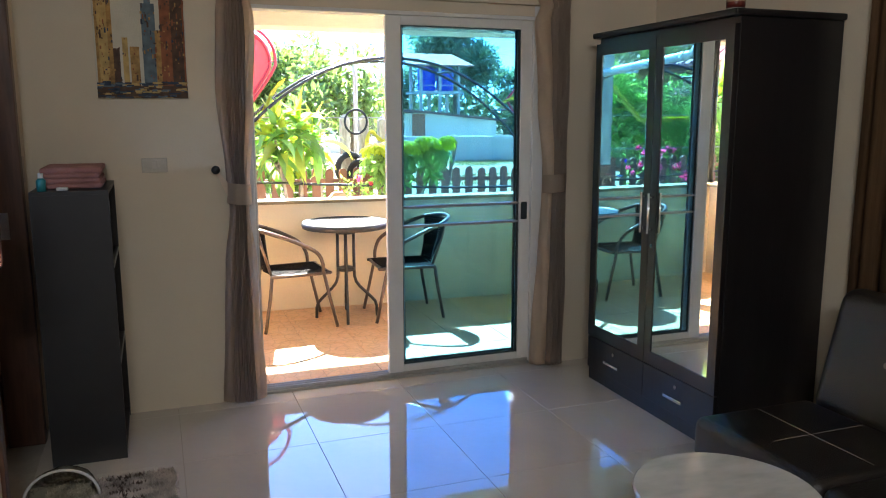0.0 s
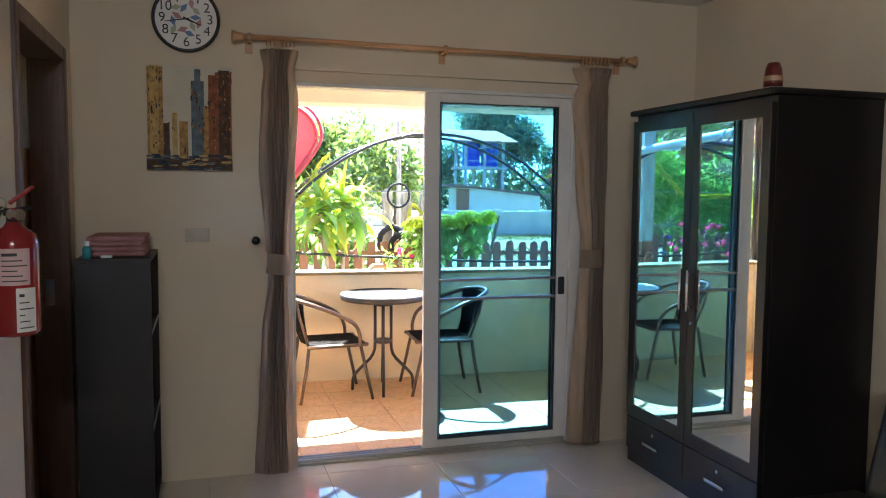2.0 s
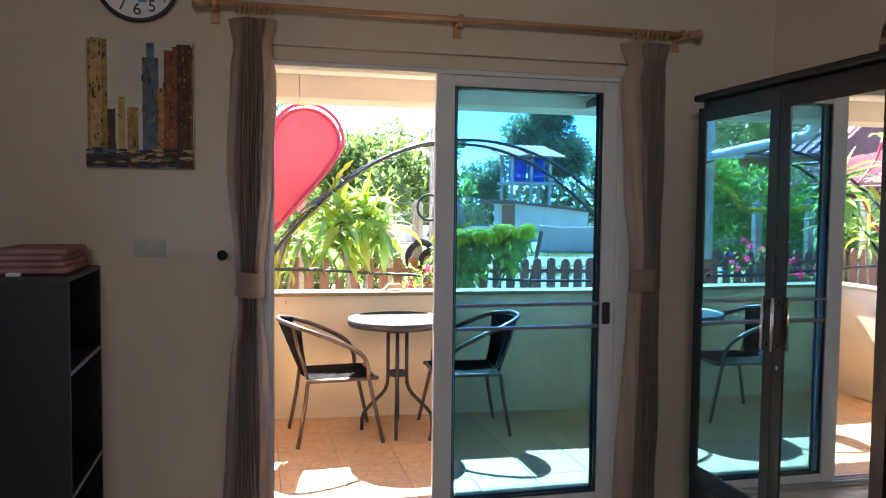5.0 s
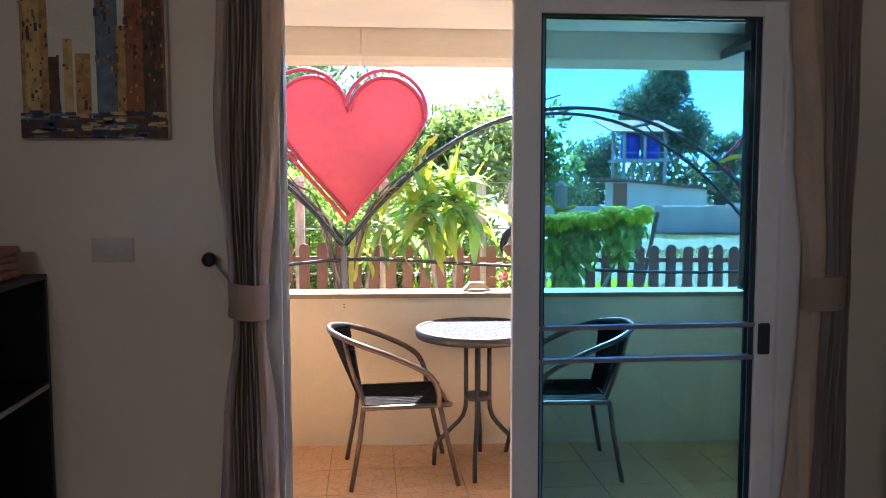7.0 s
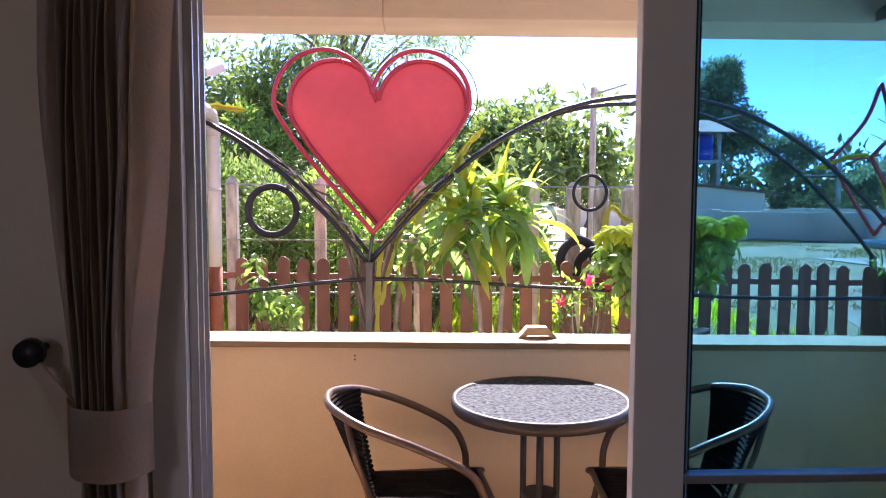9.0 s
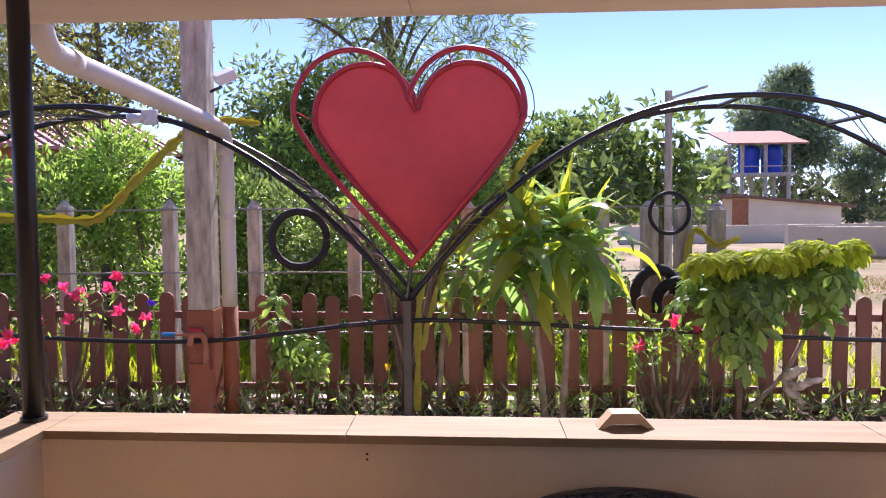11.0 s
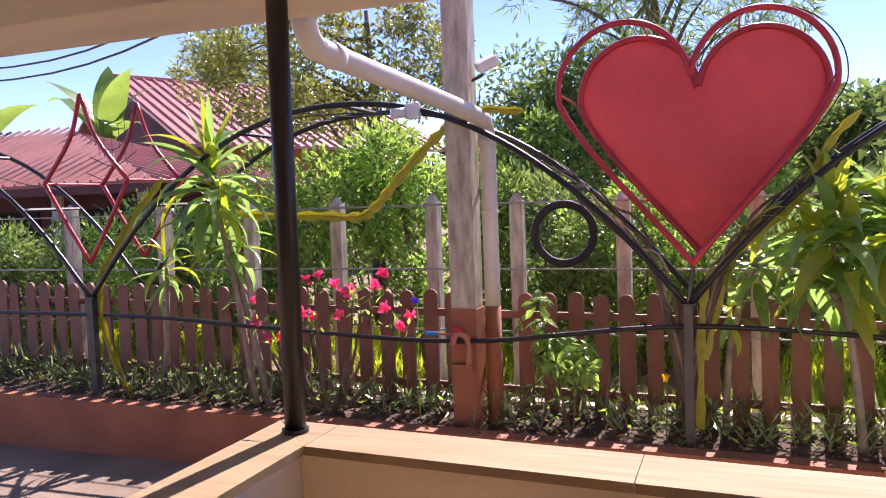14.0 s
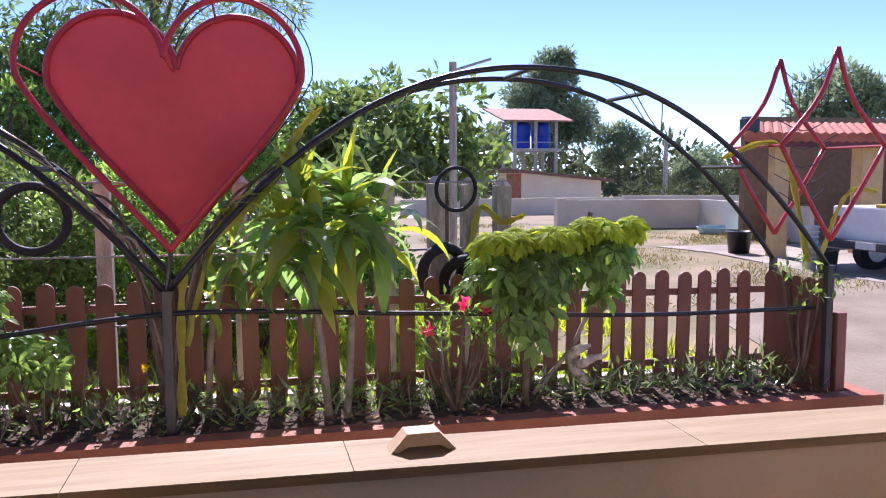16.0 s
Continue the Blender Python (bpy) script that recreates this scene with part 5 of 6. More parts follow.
part("bracket", B(-2.01, 4.30, 0.52, -1.88, 4.335, 0.56, bevel=0.004), M_brownpaint, tp)
part("handle", B(-1.99, 4.25, 0.765, -1.91, 4.29, 0.785, bevel=0.006), M_red, tp, "red tap handle")
part("hose_joint", T([(-2.16, 4.28, 0.745), (-2.08, 4.28, 0.745)], 0.014, 10), mat("blue_plastic", (0.02, 0.2, 0.5), 0.4), tp, "blue hose connector")
part("spout", T([(-2.08, 4.28, 0.745), (-1.97, 4.27, 0.745)], 0.009, 8), M_taptan, tp)
fl = thing("flood_light", (-1.78, 4.36, 2.24), "white floodlight on a bracket on the pole", "lamp")
bm = B(-0.06, -0.09, -0.03, 0.06, 0.09, 0.03, bevel=0.012)
bmesh.ops.transform(bm, matrix=pose(-1.755, 4.36, 2.30, 15, -25, 20), verts=bm.verts)
part("housing", bm, M_white, fl)
part("arm", T([(-1.865, 4.42, 2.22), (-1.80, 4.40, 2.24), (-1.77, 4.37, 2.28)], 0.01, 6), M_greymetal, fl)
cc = thing("security_camera", (-2.24, 4.27, 2.0), "small white camera and junction box on the arch", "camera")
part("box", B(-2.235, 4.26, 2.01, -2.145, 4.31, 2.10, bevel=0.01), M_white, cc)
part("body", T([(-2.30, 4.22, 2.04), (-2.23, 4.27, 2.05)], 0.03, 14), M_white, cc, smooth=True)

# ---- concrete posts, wires, tyres ----
cps = [-5.9, -4.9, -4.05, -3.27, -2.49, -1.86, -1.13, -0.30, 0.67, 1.01, 1.25, 1.49]
for i, x in enumerate(cps):
    c = thing("concrete_post", (x, 5.32, G), "weathered grey concrete fence post", "post", group="concrete fence posts")
    h = 1.60 + 0.02 * ((i * 3) % 3) - 0.01 * i
    w_ = 0.046 if i < 9 else 0.055
    bm = B(x - w_, 5.32 - w_, G, x + w_, 5.32 + w_, h - 0.04, bevel=0.006)
    part("shaft", bm, M_conc, c)
    part("tip", T([(x, 5.32, h - 0.04), (x, 5.32, h + 0.01)], [w_ * 1.2, w_ * 0.35], 4), M_conc, c)
for z in (1.50, 1.04, 0.6):
    wr_ = thing("fence_wire", (-2, 5.26, z), "grey strand of fence wire", "wire", group="fence wires")
    part("strand", T(smooth_path([(-9, 5.262, z + 0.02), (-5.9, 5.262, z), (-3.27, 5.262, z), (-1.13, 5.262, z - 0.01), (0.67, 5.262, z - 0.02), (1.5, 5.262, z - 0.02)], 6), 0.007, 6), M_wire, wr_)


def tyre(at, r, rot, rr=0.028):
    t = thing("old_tyre", at, "old black bicycle tyre hung on the wire fence", "tyre", group="old tyres")
    m = pose(*at, *rot)
    part("ring", T([m @ Vector((r * math.cos(a), 0, r * math.sin(a))) for a in (2 * math.pi * k / 40 for k in range(41))], rr, 10), M_tyre, t, smooth=True)
    return t


tyre((-1.515, 5.235, 1.275), 0.2, (0, 0, 0))
tyre((1.13, 5.22, 1.43), 0.145, (0, 0, 8), 0.014)
tyre((1.02, 5.18, 0.88), 0.16, (8, 0, 20), 0.038)
tyre((1.18, 5.12, 0.80), 0.16, (10, 0, -15), 0.038)
lp = thing("lamp_pole", (1.42, 6.4, G), "slim grey concrete lamp pole", "pole")
part("shaft", T([(1.42, 6.4, G), (1.42, 6.4, 2.45)], [0.036, 0.032], 8), M_conc, lp)
part("arm", T([(1.42, 6.4, 2.38), (1.72, 6.3, 2.47)], 0.012, 6), M_track, lp)
stk = thing("stick", (4.2, 9.0, G), "weathered leaning wooden stake", "stake")
part("shaft", T([(3.9, 9.6, G), (4.13, 9.6, 1.02)], 0.035, 7), M_bark, stk)

# ---- plants ----
LR = np.random.default_rng(7)


def bush(name, at, blobs, n, size, width, material, label, category, stems=5, up=0.35, stem_mat=None, droop=0.0, group=""):
    """Stems from the ground and a crown of many small leaves round some lumps."""
    b = thing(name, at, label, category, group)
    tr_ = bmesh.new()
    for k in range(stems):
        q = blobs[int(LR.integers(len(blobs)))]
        mid = ((at[0] + q[0]) / 2 + LR.uniform(-.05, .05), (at[1] + q[1]) / 2, (at[2] * 0.4 + q[2] * 0.6))
        tube(tr_, smooth_path([(at[0] + LR.uniform(-.04, .04), at[1] + LR.uniform(-.03, .03), at[2] - 0.02), mid, q[:3]], 3), [0.014] * 3 + [0.010] * 3 + [0.006], 5)
    part("stem", tr_, stem_mat or M_stemgrey, b)
    c, d = clump_points(LR, blobs, n)
    d = d + np.array([0, 0, up - droop]) + LR.normal(size=d.shape) * 0.5
    part("foliage", leaf_mesh("foliage", c, d, size, width, material, LR), material, b)
    return b


def tree(name, base, height, trunk_r, blobs, n, size, width, material, label, limbs=7, lean=(0, 0)):
    t = thing(name, base, label, "tree")
    top = Vector((base[0] + lean[0], base[1] + lean[1], base[2] + height))
    b0 = Vector(base) - Vector((0, 0, 0.05))
    trk = bmesh.new()
    tube(trk, smooth_path([b0, b0.lerp(top, 0.5) + Vector((trunk_r, 0, 0)), top], 5), [trunk_r * (1 - 0.07 * i) for i in range(11)], 9)
    part("trunk", trk, M_bark, t, smooth=True)
    lim = bmesh.new()
    for k in range(limbs):
        q = Vector(blobs[int(LR.integers(len(blobs)))][:3])
        s = b0.lerp(top, float(LR.uniform(0.45, 0.98)))
        tube(lim, smooth_path([s, s.lerp(q, 0.5) + Vector((0, 0, 0.12 * (q - s).length)), q], 4), [trunk_r * 0.30 * (1 - 0.1 * i) for i in range(9)], 6)
    part("limb", lim, M_bark, t)
    c, d = clump_points(LR, blobs, n)
    d = d + LR.normal(size=d.shape) * 0.7 + np.array([0, 0, -0.1])
    part("crown", leaf_mesh("crown", c, d, size, width, material, LR), material, t)
    return t


def lumps(n, cx, cy, cz, rx, ry, rz, r0, r1):
    out = []
    for _ in range(n):
        v = LR.normal(size=3)
        v /= np.linalg.norm(v)
        v *= LR.uniform(0.3, 1.0) ** 0.5
        out.append((cx + v[0] * rx, cy + v[1] * ry, cz + v[2] * rz, float(LR.uniform(r0, r1))))
    return out


def strap_leaf(length, width, droop, fold=0.25):
    """One long arching leaf from the origin along +x."""
    bm = bmesh.new()
    n = 9
    ang, x, z = 0.0, 0.0, 0.0
    rows = []
    for i in range(n + 1):
        u = i / n
        w = width * 0.5 * (math.sin(math.pi * min(1, u * 0.92 + 0.08) ** 0.8) * 0.95 + 0.05 * (1 - u))
        rows.append((bm.verts.new((x, -w, z + w * fold)), bm.verts.new((x, 0, z)), bm.verts.new((x, w, z + w * fold))))
        ang -= droop / n * (0.4 + 1.2 * u)
        x += length / n * math.cos(ang)
        z += length / n * math.sin(ang)
    for a, b in zip(rows, rows[1:]):
        bm.faces.new((a[0], a[1], b[1], b[0]))
        bm.faces.new((a[1], a[2], b[2], b[1]))
    me = bpy.data.meshes.new("leaf")
    bm.to_mesh(me)
    bm.free()
    for p in me.polygons:
        p.use_smooth = True
    return me


def strap_set(material):
    out = []
    for ln, w, dr in ((0.42, 0.105, 0.8), (0.50, 0.115, 1.5), (0.44, 0.11, 2.0), (0.36, 0.085, 0.35)):
        me = strap_leaf(ln, w, dr)
        me.materials.append(material)
        out.append(me)
    return out


STRAPS, STRAPS_Y = strap_set(M_strap), strap_set(M_strapyel)


def rosette(plant, at, n, scale=1.0, yellow=0.26, slim=0.85):
    for k in range(n):
        u = (k + 0.5) / n
        el = 82 - 120 * u + LR.uniform(-16, 16)
        me = (STRAPS_Y if LR.uniform() < (0.8 if u < 0.18 else yellow) else STRAPS)[3 if u < 0.12 else int(LR.integers(0, 3))]
        ob = part("leaf", me, M_strap, plant)
        ob.matrix_basis = Matrix.Translation(Vector(at) - plant.location + Vector((LR.uniform(-.03, .03), LR.uniform(-.03, .03), 0.16 * (1 - 2 * u) * scale))) @ pose(0, 0, 0, LR.uniform(-25, 25), -el, k * 137.5 + LR.uniform(-20, 20)) @ Matrix.Scale(scale * LR.uniform(0.75, 1.15), 4) @ Matrix.Diagonal((1, slim, 1, 1))


def dracaena(base, trunks, label, slim=0.85):
    p = thing("dracaena", base, label, "plant", group="dracaenas")
    for i, ((tx, ty, tz), n, s) in enumerate(trunks):
        q = Vector((base[0] + 0.10 * i, base[1], base[2] - 0.03)) if i < 2 else Vector(trunks[i - 2][0]) - Vector((0, 0, 0.3))
        e = Vector((tx, ty, tz))
        part("trunk", T(smooth_path([q, q.lerp(e, 0.5) + Vector((0.02, 0, 0)), e], 5), [0.024 - 0.001 * j for j in range(11)], 8), M_stemgrey, p, smooth=True)
        rosette(p, (tx, ty, tz), n, s, 0.26, slim)
    return p


dracaena((0.17, 4.42, 0.17), [((0.02, 4.36, 1.27), 40, 1.0), ((0.30, 4.44, 1.30), 42, 1.05), ((0.12, 4.40, 1.08), 16, 0.95), ((0.46, 4.42, 1.24), 26, 0.95), ((-0.08, 4.42, 1.14), 18, 0.85)], "leafy green dracaena with arching strap leaves on bare trunks")
dracaena((-3.45, 4.42, 0.17), [((-3.70, 4.38, 1.70), 50, 1.15), ((-3.64, 4.44, 1.34), 22, 0.95)], "tall dracaena with drooping strap leaves on a thin trunk", 0.6)
dracaena((-4.35, 4.55, 0.17), [((-4.25, 4.55, 1.12), 18, 0.75)], "smaller dracaena with thin drooping leaves", 0.55)

def whorl_mesh(name, centers, axes, leaflets, size, material):
    """Umbrella-like whorls: leaflets spread from one point, widest past the middle, tips hanging."""
    verts, faces = [], []
    for c, ax in zip(centers, axes):
        ax = Vector(ax).normalized()
        e1 = ax.cross(Vector((0.3, 1, 0.2))).normalized()
        e2 = ax.cross(e1)
        k0 = LR.uniform(0, 6.28)
        sc = size * LR.uniform(0.7, 1.25)
        for k in range(leaflets):
            an = k0 + 2 * math.pi * k / leaflets + LR.uniform(-0.25, 0.25)
            out = e1 * math.cos(an) + e2 * math.sin(an)
            side = ax.cross(out)
            ln = sc * LR.uniform(0.75, 1.15)
            pts = []
            for u, w in ((0.12, 0.03), (0.45, 0.17), (0.72, 0.2), (1.0, 0.015)):
                m = Vector(c) + out * ln * u + ax * ln * (0.2 * u - 0.38 * u * u) + Vector((0, 0, -0.12 * ln * u * u))
                pts.append((m + side * w * ln + ax * 0.05 * ln * (w > 0.1), m, m - side * w * ln + ax * 0.05 * ln * (w > 0.1)))
            i = len(verts)
            for r in pts:
                verts.extend(tuple(v) for v in r)
            for j in range(3):
                q = i + 3 * j
                faces += [(q, q + 1, q + 4, q + 3), (q + 1, q + 2, q + 5, q + 4)]
    me = bpy.data.meshes.new(name)
    me.from_pydata(verts, [], faces)
    me.materials.append(material)
    return me


def canopy(blobs, n, low=-0.5):
    """Points on the upper and front shells of some flat lumps, with ways out."""
    c, d = clump_points(LR, blobs, n * 3)
    ok = (d[:, 2] > low) & (d[:, 1] < 0.6)
    c, d = c[ok][:n], d[ok][:n]
    return c, d + np.array([0, -0.25, 0.75])


sb = thing("broadleaf_shrub", (1.36, 4.46, 0.17), "dense green umbrella-leaved shrub drooping over the fence", "shrub")
stm = bmesh.new()
for q in ((1.15, 4.4, 0.95), (1.35, 4.42, 1.0), (1.55, 4.4, 0.98)):
    tube(stm, smooth_path([(1.38 + LR.uniform(-.05, .05), 4.46, 0.13), (1.36, 4.45, 0.6), q], 4), [0.02 - 0.0014 * i for i in range(9)], 6)
part("stem", stm, M_bark, sb, smooth=True)
crown_ = lumps(16, 1.32, 4.42, 0.955, 0.32, 0.2, 0.07, 0.10, 0.15) + [(1.08, 4.36, 0.86, 0.13), (1.26, 4.33, 0.76, 0.14), (1.46, 4.35, 0.80, 0.13), (1.32, 4.33, 0.62, 0.11), (1.62, 4.40, 1.0, 0.13)] + lumps(10, 1.83, 4.44, 1.03, 0.2, 0.13, 0.05, 0.08, 0.12) + [(1.80, 4.40, 0.92, 0.1), (1.84, 4.40, 0.78, 0.08)]
c, d = canopy(crown_, 330)
part("foliage", whorl_mesh("foliage", c, d, 7, 0.11, M_leaf), M_leaf, sb)
# upper whorls take the brighter colour that carries the sunlight
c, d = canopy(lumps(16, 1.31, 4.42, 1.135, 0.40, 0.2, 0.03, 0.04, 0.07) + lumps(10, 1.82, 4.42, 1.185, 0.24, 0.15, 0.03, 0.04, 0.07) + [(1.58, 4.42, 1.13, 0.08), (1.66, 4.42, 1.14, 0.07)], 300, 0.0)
part("top_foliage", whorl_mesh("top_foliage", c, d, 7, 0.09, M_topleaf), M_topleaf, sb, "upper leaves with sunlight put into their yellow-green")
part("crooked_stem", T(smooth_path([(1.40, 4.44, 0.2), (1.62, 4.42, 0.45), (1.72, 4.43, 0.62), (1.87, 4.44, 0.92)], 4), 0.014, 6), M_stemgrey, sb, smooth=True)
lb_ = thing("light_green_bush", (-1.33, 4.42, 0.17), "small light green leafy bush in the bed", "shrub")
stm = bmesh.new()
for q in ((-1.42, 4.4, 0.6), (-1.28, 4.38, 0.66), (-1.5, 4.4, 0.92), (-1.56, 4.4, 0.8)):
    tube(stm, smooth_path([(-1.33, 4.42, 0.14), ((q[0] - 1.33) / 2, 4.41, q[2] * 0.55), q], 4), [0.008 - 0.0005 * i for i in range(9)], 5)
part("stem", stm, M_bark, lb_, smooth=True)
c, d = canopy(lumps(9, -1.35, 4.38, 0.62, 0.18, 0.1, 0.14, 0.05, 0.09) + [(-1.5, 4.4, 0.92, 0.05), (-1.56, 4.4, 0.8, 0.06), (-1.47, 4.38, 0.78, 0.05)], 62, -0.8)
part("foliage", whorl_mesh("foliage", c, d, 5, 0.085, M_leaf), M_leaf, lb_)


def adenium(base, spread, h, flowers, label, leaves=11, leaf=None):
    p = thing("desert_rose", base, label, "plant", group="desert roses")
    tips = []
    for k in range(9):
        a = k * 2.4
        tip = (base[0] + spread * math.cos(a) * LR.uniform(0.4, 1), base[1] + 0.14 * math.sin(a), base[2] + h * LR.uniform(0.55, 1.0))
        mid = (base[0] + (tip[0] - base[0]) * 0.7, base[1] + (tip[1] - base[1]) * 0.5, base[2] + (tip[2] - base[2]) * 0.45)
        part("branch", T(smooth_path([(base[0], base[1], base[2] - 0.03), mid, tip], 4), [0.017 - 0.0014 * i for i in range(9)], 6), M_bark, p, smooth=True)
        tips.append(tip)
    c = np.repeat(np.array(tips), leaves, axis=0) + LR.normal(size=(leaves * 9, 3)) * 0.045
    d = LR.normal(size=c.shape) + np.array([0, 0, 0.5])
    part("foliage", leaf_mesh("foliage", c, d, 0.07, 0.34, leaf or M_leaf, LR), M_leaf, p)
    for k in range(flowers):
        t = np.array(tips[k % 9]) + LR.normal(size=3) * 0.045 + np.array([0, -0.05, 0.06])
        ang = np.arange(10) * 2 * math.pi / 5 + LR.uniform(0, 1)
        dd = np.stack([np.cos(ang), np.full(10, -0.5), np.sin(ang)], 1) + LR.normal(size=(10, 3)) * 0.2
        part("flower", leaf_mesh("flower", np.repeat(t[None], 10, 0), dd, 0.048, 0.8, M_pink, LR), M_pink, p, "bright pink flower")
    return p


adenium((-2.9, 4.38, 0.17), 0.6, 0.92, 20, "desert rose with bare branches and bright pink flowers")
adenium((0.90, 4.38, 0.17), 0.28, 0.6, 3, "small desert rose with few pink flowers", 22)
adenium((3.3, 4.45, 0.17), 0.15, 0.75, 0, "thin bare-stemmed desert rose by the end post")

for nm, at, col in (("violet_flower", (-2.25, 4.36, 0.93), (0.16, 0.06, 0.5)), ("yellow_flower", (-0.80, 4.38, 0.52), (0.8, 0.62, 0.03))):
    q = thing(nm, (at[0], at[1], 0.17), "single small %s on a thin stem" % nm.replace("_", " "), "flower")
    part("stem", T([(at[0], at[1], 0.15), (at[0] + 0.01, at[1], at[2])], 0.004, 5), M_leaf, q)
    ang = np.arange(12) * 0.55
    part("bloom", leaf_mesh("bloom", np.repeat(np.array([at]), 12, 0), np.stack([np.cos(ang), np.full(12, -0.4), np.sin(ang)], 1), 0.026, 0.6, mat(nm + "_petals", col, 0.5, trans=0.3), LR), M_pink, q)

vp = thing("vine_leaves", (-0.45, 4.62, 0.17), "yellowing strap-leaved plant climbing behind the heart post", "plant")
part("stem", T(smooth_path([(-0.5, 4.62, 0.15), (-0.46, 4.62, 0.7), (-0.32, 4.62, 1.15)], 5), 0.02, 6), M_stemgrey, vp, smooth=True)
rosette(vp, (-0.34, 4.62, 1.12), 16, 0.75, 0.6)
rosette(vp, (-0.46, 4.6, 0.85), 12, 0.6, 0.7)

dv = thing("dry_vine", (-0.67, 4.4, 0.17), "bundle of dry grey-brown vine stems climbing the arches", "vine")
for k in range(13):
    sg = 1 if k % 2 else -1
    reach = LR.uniform(0.35, 1.05)
    pts = [(-0.67 + LR.uniform(-.03, .03), 4.36 + LR.uniform(0, .3), 0.5 + LR.uniform(-.3, .2))]
    for j in range(1, 5):
        u = j / 4
        x = reach * u
        zz = 0.92 + 1.21 * (1 - abs(1 - x / 2.02) ** 2.15)
        pts.append((-0.67 + sg * x + LR.uniform(-.03, .03), 4.33 + 0.12 * (k % 4) + LR.uniform(-.03, .03), zz + LR.uniform(-.05, .07)))
    part("stem", T(smooth_path(pts, 4), [0.011 - 0.0005 * i for i in range(17)], 6), M_bark if k % 3 else M_stemgrey, dv, smooth=True)

# driftwood caught on the crooked stem
dw = thing("driftwood", (1.66, 4.38, 0.3), "bleached pale piece of driftwood caught on a crooked stem", "driftwood")
bm = bmesh.new()
for pts, w in (([(1.625, 4.41, 0.405), (1.64, 4.39, 0.45), (1.69, 4.38, 0.48), (1.745, 4.38, 0.492)], 0.034),
               ([(1.64, 4.39, 0.40), (1.68, 4.37, 0.385), (1.75, 4.36, 0.415), (1.84, 4.35, 0.432)], 0.032),
               ([(1.63, 4.40, 0.41), (1.645, 4.39, 0.36), (1.69, 4.38, 0.31), (1.725, 4.38, 0.27)], 0.034)):
    path = smooth_path(pts, 5)
    tube(bm, path, [w * (0.55 + 0.45 * math.sin(math.pi * (i + 3) / len(path)) + 0.12 * math.sin(i * 2.1)) for i in range(len(path))], 8)
part("wood", bm, mat("bleached_wood", (0.60, 0.53, 0.44), 0.9, var=0.3, scale=14, fine=50, bump=0.7), dw, smooth=True)

# low planting along the bed
n = 5200
c = np.stack([LR.uniform(-9.5, 3.4, n), LR.uniform(4.34, 4.86, n), np.full(n, 0.165)], 1)
hgt = 0.5 + 0.5 * np.sin(c[:, 0] * 5.0 + 2 * np.sin(c[:, 1] * 9)) * np.cos(c[:, 0] * 2.3)
keep = LR.uniform(size=n) < 0.15 + 0.85 * hgt
c = c[keep]
c[:, 2] += LR.uniform(0, 0.2, len(c)) * hgt[keep] - 0.0145 * c[:, 0]
d = LR.normal(size=c.shape) * 0.9 + np.array([0, -0.1, 0.7])
tagged(part("bed_planting", leaf_mesh("bed_planting", c, d, 0.125, 0.15, M_bed, LR), M_bed), "low strappy ground cover in the planting bed", "ground cover", kind="stuff")
n = 240
c = np.stack([LR.uniform(-9.5, 3.4, n), LR.uniform(4.24, 4.8, n), np.full(n, 0.16)], 1)
c[:, 2] -= 0.0145 * c[:, 0]
d = LR.normal(size=c.shape) * 0.25 + np.array([0, 0, 1.0])
tagged(part("bed_stems", leaf_mesh("bed_stems", c, d, 0.3, 0.03, M_stemgrey, LR), M_stemgrey), "thin dry stems standing in the bed", "stems", kind="stuff")
n = 1500
c = np.stack([LR.uniform(-9.5, 3.4, n), LR.uniform(4.32, 4.84, n), LR.uniform(0.17, 0.34, n)], 1)
c[:, 2] -= 0.0145 * c[:, 0]
d = LR.normal(size=c.shape) + np.array([0, 0, 0.5])
tagged(part("bed_weeds", leaf_mesh("bed_weeds", c, d, 0.06, 0.35, M_leaf, LR), M_leaf), "small green weeds among the bed planting", "weeds", kind="stuff")
n = 2200
c = np.stack([LR.uniform(-9.5, 3.4, n), LR.uniform(4.1, 4.84, n), np.full(n, 0.186)], 1)
c[:, 2] -= 0.0145 * c[:, 0]
d = LR.normal(size=c.shape) * np.array([1, 1, 0.15])
tagged(part("leaf_litter", leaf_mesh("leaf_litter", c, d, 0.05, 0.45, mat("dry_leaves", (0.30, 0.18, 0.09), 0.9, var=0.2, island=0.6), LR), M_bark), "dry fallen leaves on the soil and planter edge", "leaf litter", kind="stuff")
n = 34000
c = np.stack([LR.uniform(-9, 3.5, n), 5.0 + 4.6 * LR.uniform(0, 1, n) ** 1.2, np.full(n, G)], 1)
c = c[np.sin(c[:, 0] * 1.7) + np.cos(c[:, 1] * 2.3) + LR.normal(size=len(c)) * .5 > -0.9]
d = LR.normal(size=c.shape) * 0.5 + np.array([0, 0, 1.0])
tagged(part("grass", leaf_mesh("grass", c, d, 0.2, 0.13, M_leafyel, LR), M_leafyel), "sunlit rough grass behind the fence", "grass", kind="stuff")

n = 42000
c = np.stack([LR.uniform(3.8, 15, n), LR.uniform(8.5, 24, n), np.full(n, G + 0.005)], 1)
patch = np.sin(c[:, 0] * 0.9 + 0.6 * c[:, 1]) + np.sin(c[:, 1] * 1.3 - 0.7 * c[:, 0]) + 0.6 * np.sin(c[:, 0] * 3.1) * np.sin(c[:, 1] * 2.7) + LR.normal(size=n) * 0.3
on_apron = (c[:, 0] > 8.6) & (c[:, 1] > 8.9) & (c[:, 1] < 15.9)
c = c[(patch > 0.35) & ~on_apron]
d = LR.normal(size=c.shape) * 0.8 + np.array([0, 0, 1.0])
